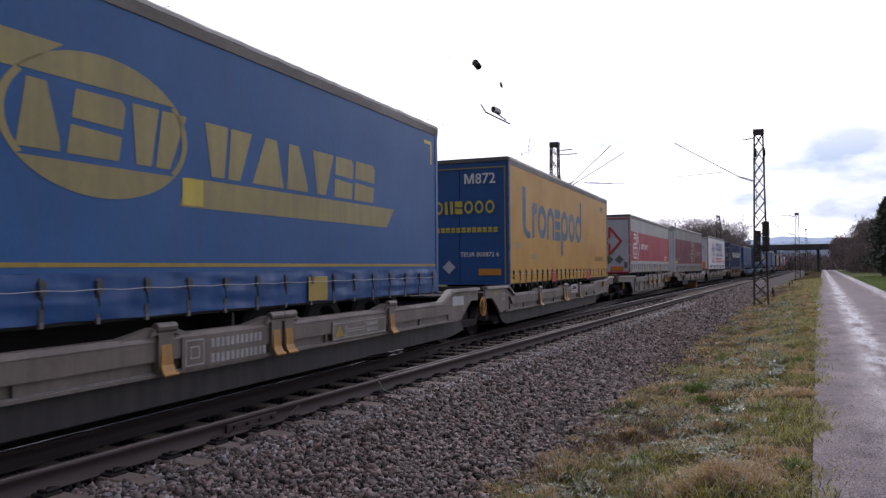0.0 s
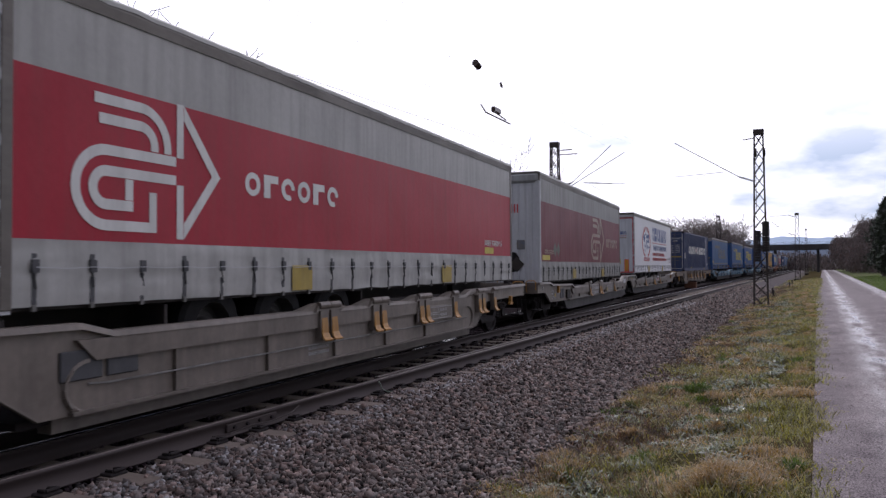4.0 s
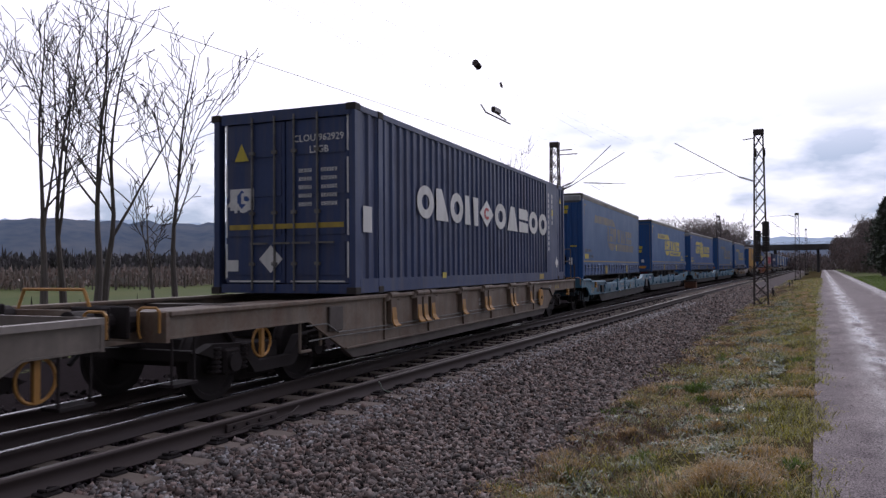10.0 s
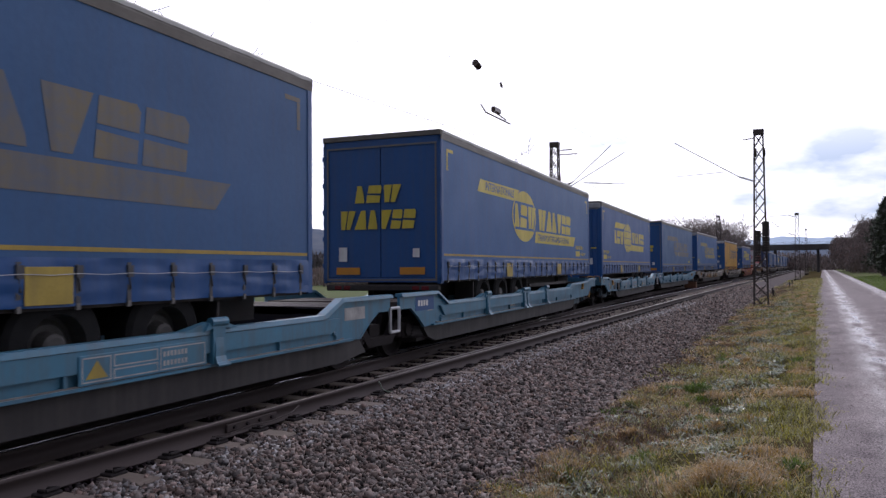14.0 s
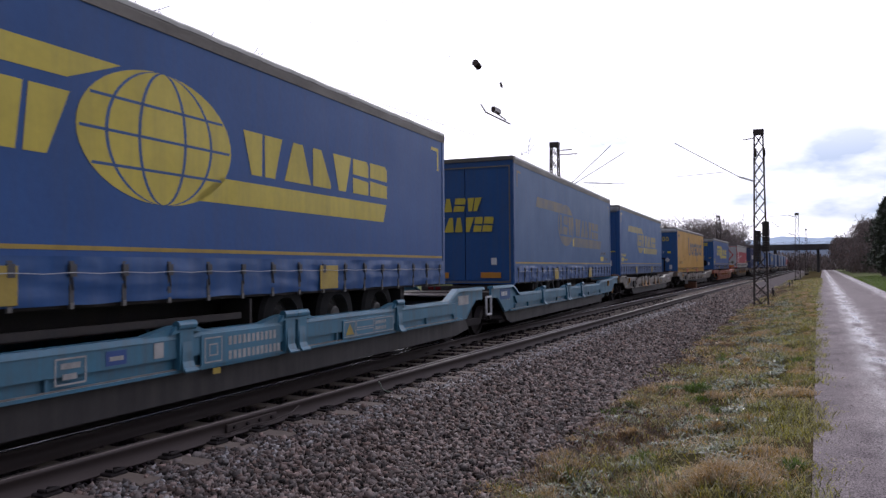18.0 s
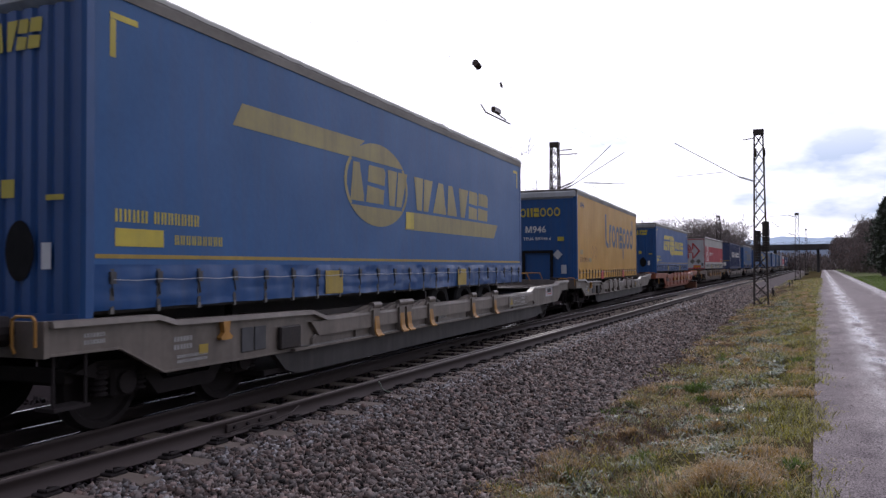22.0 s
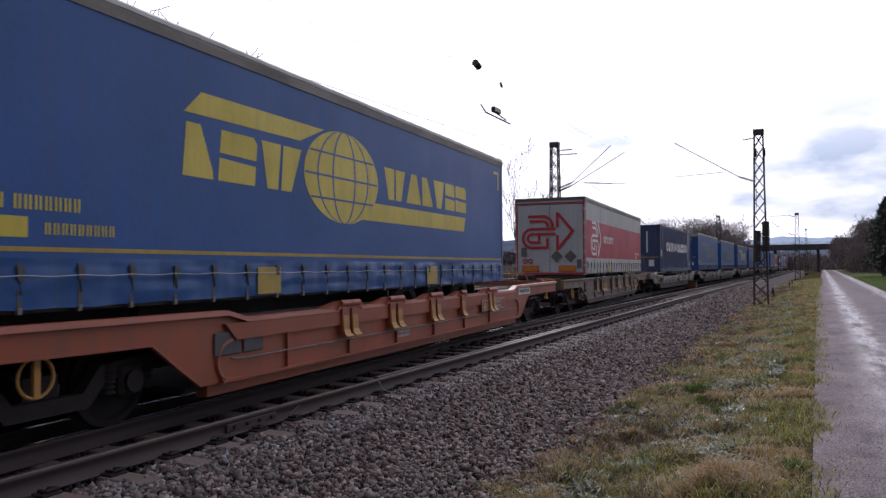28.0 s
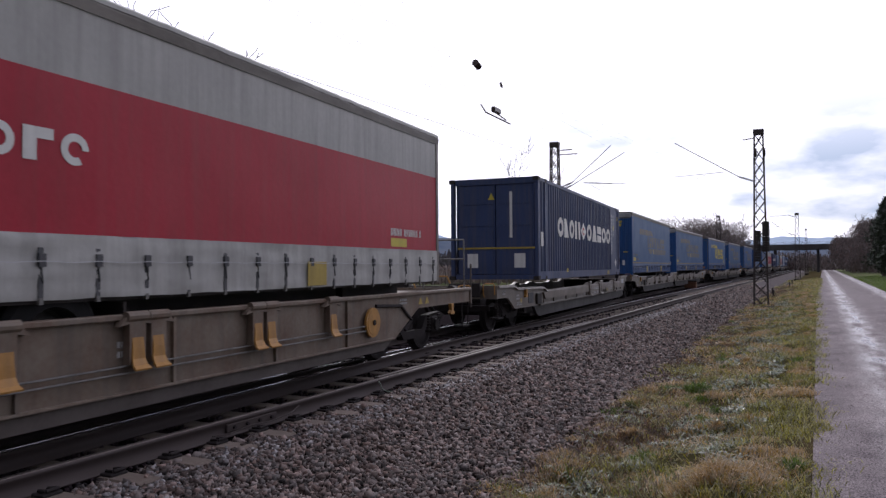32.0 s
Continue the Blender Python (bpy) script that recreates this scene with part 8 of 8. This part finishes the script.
def plant_trees():
    lab = "slender bare tree with upright limbs beyond the tracks"
    for k, (b, h, ln, rc) in enumerate([(57.2, 11.2, 0.0, 0.30), (53.7, 11.4, -0.30, 0.36), (52.3, 11.0, 0.05, 0.30), (50.5, 11.4, 0.15, 0.34), (50.1, 11.0, 0.45, 0.34), (46.6, 6.6, -0.15, 0.30), (45.4, 9.8, 0.45, 0.36)]):
        x, y = at_bearing(b, (24.0 + 1.1 * (k % 3)) / math.cos(radians(b - 25.75)))
        slim_tree(x, y, -1.1, h, 140 + k, (ln, ln * 0.4), rc, lab, "bare trees by the meadow")
    x, y = at_bearing(19.8, 74)
    bare_tree(x, y, -1.1, 7.4, 0.42, 46, 2, 4, 0.115, 1.0, lab, "bare trees by the meadow", 0.012)
    lab2 = "bare grey deciduous tree in the far wood"
    rng = np.random.default_rng(3)
    protos = []
    for k in range(4):
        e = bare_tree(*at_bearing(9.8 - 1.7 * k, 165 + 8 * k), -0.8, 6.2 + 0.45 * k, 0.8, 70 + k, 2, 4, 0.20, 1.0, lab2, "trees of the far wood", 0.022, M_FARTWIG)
        protos.append(e)
    for k in range(16):
        b, d = rng.uniform(3.2, 10.4), rng.uniform(150, 215)
        x, y = at_bearing(b, d)
        s = rng.uniform(0.75, 1.1)
        c = copy_thing(protos[k % 4], pose(x, y, -0.8, 0, 0, rng.uniform(0, 360)))
        c.scale = (s, s, s * rng.uniform(0.85, 1.05))
    # wood beside the path
    lab3 = "bare brown tree at the edge of the path-side wood"
    protos = []
    for k in range(3):
        protos.append(bare_tree(9.5 + k, 120 + 14 * k, 0.1, 4.7 + 0.5 * k, 0.85, 90 + k, 2, 4, 0.14, 1.0, lab3, "trees beside the path", 0.016, M_FARTWIG))
    for k in range(30):
        y = rng.uniform(95, 240)
        x = 8.4 + 0.012 * (y - 45) + rng.uniform(0, 9)
        s = rng.uniform(0.7, 1.1)
        c = copy_thing(protos[k % 3], pose(x, y, 0.1, 0, 0, rng.uniform(0, 360)))
        c.scale = (s, s, s)


plant_trees()
M_CONIFER = mat("dark_evergreen_needles", (0.03, 0.042, 0.028), rough=0.8, scale=2, amount=0.6, col2=(0.045, 0.05, 0.035), island=0.5, bump=0)
# These two twig browns are lightened to carry the haze of distance.
M_FARWOOD = mat("haze_lightened_twigs", (0.205, 0.178, 0.176), rough=0.95, scale=1.5, amount=0.5, col2=(0.145, 0.125, 0.125), island=0.4, bump=0)
M_THICKET = mat("brown_winter_thicket", (0.170, 0.138, 0.132), rough=0.95, scale=1.5, amount=0.6, col2=(0.115, 0.095, 0.093), island=0.5, bump=0)


M_VINE = mat("brown_vine_wood", (0.25, 0.205, 0.190), rough=0.95, scale=0.5, amount=0.25, island=0.15, bump=0)
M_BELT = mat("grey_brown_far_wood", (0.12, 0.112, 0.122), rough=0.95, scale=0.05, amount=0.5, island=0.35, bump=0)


def leaf_cloud(name, parent, centre, radii, n, size, material, seed, flat_bottom=True):
    """A crown of many small tilted clumps with an uneven outline."""
    rng = np.random.default_rng(seed)
    d = rng.normal(size=(n, 3))
    d /= np.linalg.norm(d, axis=1)[:, None]
    lump = np.array([1 + 0.45 * noise.noise(Vector(q) * 1.9 + Vector((seed, 0, 0))) for q in d])
    p = d * (rng.uniform(0.25, 1.0, n) ** 0.45 * lump)[:, None] * np.array(radii) + np.array(centre)
    a, b = rng.normal(size=(n, 3)) * size, rng.normal(size=(n, 3)) * size
    v = np.stack([p - a * 0.5, p + b, p + a * 0.5, p - b * 0.6], 1).reshape(-1, 3)
    f = np.arange(4 * n).reshape(-1, 4)
    ob = from_arrays(name, v, f, material)
    ob.parent = parent
    return ob


def evergreen(x, y, z, h, r, seed):
    e = tagged(new("evergreen_tree"), "dark dense evergreen tree beside the path", "tree", "trees beside the path")
    e.location = (x, y, z)
    bm = bmesh.new()
    cyl(bm, (0, 0, -0.2), (0, 0, 1), 0.22, h * 0.8, 9, 0.05)
    part("trunk", bm, M_BARK, e)
    for k in range(5):
        t = k / 4
        leaf_cloud("foliage", e, (0.3 * math.sin(k * 2.1), 0.3 * math.cos(k * 1.7), h * (0.25 + 0.17 * k)), (r * (1 - 0.55 * t), r * (1 - 0.55 * t), h * 0.17), 620, 0.15, M_CONIFER, seed + k)
    return e


for _k, (_x, _y, _h, _r) in enumerate([(8.3, 98, 8.2, 1.9), (9.4, 104, 9.2, 2.4), (8.0, 90, 4.0, 1.3), (9.0, 112, 8.6, 2.2)]):
    evergreen(_x, _y, 0.1, _h, _r, 300 + 11 * _k)


def thicket(name, label, pts, material, n, size, seed, kind="stuff"):
    rng = np.random.default_rng(seed)
    V = []
    for (x, y, z, rx, ry, rz) in pts:
        d = rng.normal(size=(n, 3))
        d /= np.linalg.norm(d, axis=1)[:, None]
        p = np.array((x, y, z)) + d * rng.uniform(0.2, 1, n)[:, None] ** 0.5 * np.array((rx, ry, rz))
        a = rng.normal(size=(n, 3)) * size * np.array((0.3, 0.3, 1.6))
        b = rng.normal(size=(n, 3)) * size * 0.5
        V.append(np.stack([p - a, p + b, p + a, p - b], 1).reshape(-1, 3))
    v = np.concatenate(V)
    return tagged(from_arrays(name, v, np.arange(len(v)).reshape(-1, 4), material), label, "bushes", "", kind)


def undergrowth():
    rng = np.random.default_rng(8)
    pts = []
    for k in range(150):
        y = rng.uniform(92, 205)
        z = rng.uniform(0.4, 4.4)
        pts.append((8.9 + 0.012 * (y - 45) + rng.uniform(0, 8) + 0.25 * z, y, z, rng.uniform(1.2, 2.4), rng.uniform(2, 5), rng.uniform(1.0, 2.4)))
    for k in range(60):                      # younger growth nearer the bridge
        pts.append((rng.uniform(6.9, 13), rng.uniform(150, 204), rng.uniform(0.3, 6.0), rng.uniform(1.2, 2.4), rng.uniform(2, 4), rng.uniform(1.0, 2.2)))
    for k in range(60):                      # on the slope of the bridge ramp
        pts.append((rng.uniform(11, 24), rng.uniform(196, 208), rng.uniform(0.3, 6.5), rng.uniform(1.2, 2.4), rng.uniform(1, 3), rng.uniform(1.0, 2.2)))
    for k in range(46):                      # crowns that lean over the path before the bridge
        pts.append((rng.uniform(6.2, 11), rng.uniform(180, 205), rng.uniform(3.2, 7.0), rng.uniform(1.2, 2.2), rng.uniform(2, 4), rng.uniform(0.9, 1.8)))
    for k in range(52):                      # rounded crowns of the wood
        y = rng.uniform(105, 200)
        r = rng.uniform(1.4, 2.3)
        pts.append((8.6 + 0.010 * (y - 45) + rng.uniform(0, 5), y, 0.060 * y + 1.0 - r - rng.uniform(0, 2.2), r, r, r * rng.uniform(0.9, 1.2)))
    thicket("path_side_bushes", "brown leafless bushes under the path-side trees", pts, M_THICKET, 460, 0.10, 5)
    pts = []
    for k in range(120):
        b, d = rng.uniform(3.2, 10.8), rng.uniform(150, 205)
        x, y = at_bearing(b, d)
        if x > -13:
            continue
        if k % 2:
            pts.append((x, y, rng.uniform(0, 4.5), rng.uniform(2, 4), rng.uniform(3, 6), rng.uniform(1.5, 3)))
        else:
            r = rng.uniform(2.0, 3.4)
            pts.append((x, y, rng.uniform(5.2, 8.0), r, r, r * rng.uniform(0.8, 1.1)))
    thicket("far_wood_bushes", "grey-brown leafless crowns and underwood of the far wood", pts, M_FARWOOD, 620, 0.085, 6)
    pts = []
    for k in range(56):                      # thin domed tops of the far wood
        b, d = rng.uniform(3.4, 10.8), rng.uniform(165, 205)
        x, y = at_bearing(b, d)
        if x < -13:
            r = rng.uniform(1.6, 2.7)
            pts.append((x, y, (0.52 if b > 6 else 0.46) * d / 10 - rng.uniform(0, 1.8) + 1.6, r, r, r * rng.uniform(0.9, 1.2)))
    thicket("far_wood_tops", "thin pale leafless treetops of the far wood", pts, M_FARTWIG, 430, 0.07, 26)
    pts = [(rng.uniform(-34, 14), rng.uniform(262, 330), rng.uniform(0, 4.6), rng.uniform(2, 4), rng.uniform(3, 6), rng.uniform(1, 2.4)) for _ in range(230)]
    thicket("wood_behind_bridge", "hazy brown leafless wood beyond the bridge", pts, M_THICKET, 160, 0.22, 16)
    # orchard and hedge belt beyond the meadow
    pts = []
    for k in range(520):
        b, d = rng.uniform(10, 64), rng.uniform(108, 200)
        x, y = at_bearing(b, d)
        pts.append((x, y, rng.uniform(-0.4, 0.7), rng.uniform(2, 5), rng.uniform(2, 5), rng.uniform(0.9, 1.7)))
    thicket("vine_rows", "brown rows of leafless vines beyond the meadow", pts, M_VINE, 170, 0.22, 7)
    pts = []
    for k in range(420):
        b, d = rng.uniform(6, 66), rng.uniform(330, 560)
        x, y = at_bearing(b, d)
        pts.append((x, y, rng.uniform(1, 5), rng.uniform(5, 14), rng.uniform(5, 14), rng.uniform(3, 7)))
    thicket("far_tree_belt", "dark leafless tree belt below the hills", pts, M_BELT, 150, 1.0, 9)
    # slim vine posts, each of them one piece of the joined rows
    bm = bmesh.new()
    for k in range(420):
        b, d = rng.uniform(14, 64), rng.uniform(100, 150)
        x, y = at_bearing(b, d)
        box(bm, x - 0.05, x + 0.05, y - 0.05, y + 0.05, -1.3, rng.uniform(0.5, 1.1))
    ob = part("vine_posts", bm, M_BARK)
    tagged(ob, "grey wooden vine posts beyond the meadow", "posts", "", "stuff")
    # scrub at the foot of the near trees
    pts = []
    for k in range(34):
        b, d = rng.uniform(40, 60), rng.uniform(22, 34)
        x, y = at_bearing(b, d)
        pts.append((x, y, -0.7, 0.8, 0.8, 0.55))
    thicket("meadow_edge_scrub", "thin leafless scrub along the meadow edge", pts, M_TWIG, 26, 0.22, 12)


undergrowth()


# ---------------------------------------------------------------- masts and wires
def overhead():
    m1 = lattice_mast(-2.05, 41, -0.22, 8.4, 0.66, 0.40, "rusty steel lattice mast beside the nearer track")
    cantilever(m1, -4.1, 6.0, 8.25, 6.45)
    bm = bmesh.new()
    insulator(bm, (-0.2, 0, 8.2), (-0.75, 0, 8.15), 0.05)
    part("insulator", bm, M_INSUL, m1)
    for x, z0, z1 in ((0.28, 2.45, 3.95), (-0.12, 1.95, 3.5)):
        w = bmesh.new()
        for k in range(12):
            z = z0 + (z1 - z0) * k / 12
            cyl(w, (x, -0.42, z), (0, 0, 1), 0.175, (z1 - z0) / 12 * 0.9, 12)
        part("tension_weight", w, M_CHASSIS, m1, "stack of dark tension weights")
        bm = bmesh.new()
        rod(bm, (x, -0.42, z1), (x, -0.36, 7.4), 0.012, 5)
        part("tension_cable", bm, M_WIRE, m1)
        bm = bmesh.new()
        cyl(bm, (x - 0.04, -0.40, 7.4), (1, 0, 0), 0.22, 0.08, 16)
        part("tension_pulley", bm, M_MAST, m1)
    m2 = lattice_mast(-12.4, 40, -0.9, 9.1, 0.66, 0.40, "rusty steel lattice mast beyond the train")
    cantilever(m2, 3.1, 6.75, 8.9, 6.85)
    cantilever(m2, 3.65, 6.6, 8.6, 6.9, 0.8)
    bm = bmesh.new()
    insulator(bm, (0.2, 0, 8.85), (1.0, 0, 8.85), 0.05)
    insulator(bm, (0.2, 0, 8.6), (1.3, 0, 8.6), 0.05)
    part("insulator", bm, M_INSUL, m2)
    m3 = lattice_mast(-0.95, 105, 0.0, 7.9, 0.62, 0.38, "slim lattice mast farther along the track")
    cantilever(m3, -3.6, 5.3, 7.6, 5.8)
    cantilever(m3, -3.4, 7.6, 7.75, 6.4)
    m4 = lattice_mast(-10.6, 108, -0.6, 8.7, 0.66, 0.40, "slim lattice mast farther along the track")
    cantilever(m4, 3.3, 6.2, 8.4, 6.5)
    m5 = lattice_mast(0.1, 172, 0.0, 8.8, 0.5, 0.34, "slim lattice mast near the bridge")
    cantilever(m5, -3.4, 6.0, 8.2, 6.3)

    def wire(name, pts, r, label):
        cu = bmesh.new()
        for a, b in zip(pts, pts[1:]):
            rod(cu, a, b, r, 4)
        ob = part(name, cu, M_WIRE)
        tagged(ob, label, "overhead wire", "overhead wires", "structure")
    ys = list(np.arange(-25, 300, 4.0))
    for tr, nm in ((NEAR, "near"), (TRAIN, "far")):
        pc, pm = [], []
        for s in ys:
            x, y, _ = on_track(tr, s)
            ph = ((s - 41) % 65) / 65
            sag = 4 * ph * (1 - ph)
            pc.append((x + 0.2 * math.cos(math.pi * (s - 41) / 65), y, 5.62))
            pm.append((x, y, 7.15 - 1.05 * sag))
        wire("contact_wire", pc, 0.0016, "thin copper contact wire over the track")
        wire("messenger_wire", pm, 0.0013, "thin sagging messenger wire over the track")
        bm = bmesh.new()
        for a, b in list(zip(pc, pm))[::3]:
            rod(bm, a, b, 0.0009, 3)
        tagged(part("dropper", bm, M_WIRE), "thin droppers between messenger and contact wire", "overhead wire", "", "stuff")
    wire("feeder_wire", [(-12.5 - 0.0006 * (40 - y) ** 2 * 0, y, 6.7 + 0.022 * (y - 10) if y > 10 else 6.7) for y in range(-20, 43, 3)], 0.0085, "thin feeder wire beyond the train")
    # section insulators in the crossover wires
    bm = bmesh.new()
    rod(bm, (-7.25, 17.6, 5.48), (-7.2, 19.2, 5.45), 0.022, 6)
    rod(bm, (-7.25, 17.6, 5.48), (-7.26, 17.3, 5.62), 0.02, 6)
    box(bm, -7.30, -7.18, 18.05, 18.5, 5.58, 5.72, 0.02)
    rod(bm, (-7.24, 18.1, 5.6), (-7.2, 18.9, 5.5), 0.018, 6)
    tagged(part("section_insulator", bm, M_INSUL), "dark section insulator hung in the contact wire", "insulator", "line insulators")
    for a, b, r in (((-7.2, 16.80, 6.55), (-7.2, 17.10, 6.48), 0.085), ((-7.2, 18.5, 6.42), (-7.2, 18.62, 6.32), 0.04)):
        bm = bmesh.new()
        insulator(bm, a, b, r)
        tagged(part("line_insulator", bm, M_INSUL), "dark ribbed insulator in the messenger wire", "insulator", "line insulators")
    x = [(-7.2 - 0.010 * (y - 17), y, 5.55 - 0.006 * (y - 18)) for y in np.arange(9, 34, 2.5)]
    wire("crossover_wire", x, 0.0015, "thin contact wire of the crossover")
    x = [(-7.2, y, 6.52 + 0.0022 * (y - 17) ** 2) for y in np.arange(5, 36, 2.5)]
    wire("crossover_wire", x, 0.0013, "thin messenger wire of the crossover")


overhead()


# ---------------------------------------------------------------- road bridge and lineside
def bridge():
    r = tagged(new("road_bridge"), "dark concrete road bridge across the railway", "bridge")
    r.location = (0, 212, 0)
    bm = bmesh.new()
    box(bm, -46, 12.0, -4.5, 4.5, 5.35, 6.45, 0.05)
    part("deck", bm, M_CONCRETE, r)
    for y in (-4.4, 4.4):
        bm = bmesh.new()
        box(bm, -46, 14, y - 0.15, y + 0.15, 6.45, 6.70)
        part("parapet", bm, M_CONCRETE, r)
        for k in range(30):
            bm = bmesh.new()
            x = -45 + 2 * k
            rod(bm, (x, y, 6.70), (x, y, 7.3), 0.018, 4)
            part("rail_post", bm, M_MAST, r)
        for z in (7.0, 7.3):
            bm = bmesh.new()
            rod(bm, (-46, y, z), (14, y, z), 0.013, 4)
            part("hand_rail", bm, M_MAST, r)
    for x in (-17.5, -7.1, 2.8, -31):
        for y in (-3, 3):
            bm = bmesh.new()
            cyl(bm, (x, y, -1.5), (0, 0, 1), 0.30, 7.0, 14)
            part("pier", bm, M_CONCRETE, r)
    bm = bmesh.new()
    prism(bm, [(-5.5, -0.5), (5.5, -0.5), (4.6, 6.4), (-4.6, 6.4)], 12.0, 60)
    part("abutment", bm, M_GRASS, r)
    for k in range(9):
        bm = bmesh.new()
        box(bm, -44 + 6 * k, -43.6 + 6 * k, -4.56, -4.5, 5.4, 6.4)
        part("deck_rib", bm, M_CONCRETE, r)


bridge()


def lineside():
    r = tagged(new("relay_box"), "rusty brown relay box between the tracks", "relay box")
    r.location = (float(near_x(58.5)) - 1.75, 58.5, -0.23)
    bm = bmesh.new()
    box(bm, -0.42, 0.42, -0.25, 0.25, 0.12, 0.62, 0.04)
    part("housing", bm, mat("rusty_brown_box", (0.22, 0.10, 0.06), rough=0.7, scale=4, amount=0.5), r)
    bm = bmesh.new()
    box(bm, -0.46, 0.46, -0.29, 0.29, 0.60, 0.68, 0.02)
    part("lid", bm, M_GRIME, r)
    for x in (-0.3, 0.3):
        bm = bmesh.new()
        box(bm, x - 0.04, x + 0.04, -0.1, 0.1, 0.0, 0.13)
        part("foot", bm, M_GRIME, r)
    # fishplated joint with its bond cable in the nearer rail
    r = tagged(new("rail_joint"), "bolted fishplate joint with a bare bond cable", "rail joint")
    x, y, hd = on_track(NEAR, 6.42, 0.7535)
    r.matrix_basis = pose(x, y, 0, 0, 0, math.degrees(hd))
    bm = bmesh.new()
    box(bm, 0.012, 0.042, -0.40, 0.40, -0.13, -0.05, 0.006)
    part("fishplate", bm, M_RUST, r)
    for k in range(4):
        bm = bmesh.new()
        cyl(bm, (0.042, -0.3 + 0.2 * k, -0.09), (1, 0, 0), 0.02, 0.025, 6)
        part("bolt", bm, M_GRIME, r)
    bm = bmesh.new()
    pts = [(0.05, -0.62, -0.12), (0.10, -0.42, -0.13), (0.11, -0.1, -0.10), (0.10, 0.25, -0.12), (0.12, 0.55, -0.09), (0.05, 0.8, -0.05)]
    for a, b in zip(pts, pts[1:]):
        rod(bm, a, b, 0.007, 6)
    part("bond_cable", bm, M_RUST, r)
    r = tagged(new("earth_cable"), "looped cable clamped to the rail", "cable")
    x, y, hd = on_track(NEAR, 9.05, 0.7535)
    r.matrix_basis = pose(x, y, 0, 0, 0, math.degrees(hd))
    bm = bmesh.new()
    pts = [(0.04, 0, -0.03), (0.07, 0.01, -0.06), (0.075, 0.03, -0.13), (0.12, 0.09, -0.17), (0.2, 0.16, -0.19)]
    for a, b in zip(pts, pts[1:]):
        rod(bm, a, b, 0.009, 6)
    part("cable", bm, mat("green_grey_cable", (0.20, 0.24, 0.19), rough=0.6, scale=5, amount=0.4), r)
    for k, (u, y) in enumerate(((4.2, 52), (3.9, 57), (4.4, 76), (4.3, 88))):
        bm = bmesh.new()
        box(bm, -0.045, 0.045, -0.045, 0.045, -0.1, 0.48, 0.01)
        ob = part("marker_post", bm, M_CHASSIS)
        ob.location = (float(near_x(y)) + u, y, float(ground_z(u, y)))
        tagged(ob, "short dark marker post beside the track", "post", "marker posts")


lineside()


# ---------------------------------------------------------------- movement
def motions():
    times = [t * 1.0 for t in range(33)]
    for thing, unit, back in KEYED:
        walk(thing, [(t, train_pose(UNITS[unit] + back - travelled(t))) for t in times])
    # wheels roll without slip
    steps = [t / 15 for t in range(481)]
    for wheel, dy in WHEELS:
        rows = []
        for t in steps:
            q = pose(0, dy, 0.46, math.degrees(travelled(t) / 0.46))
            rows.append((t, q))
        walk(wheel, rows)


motions()
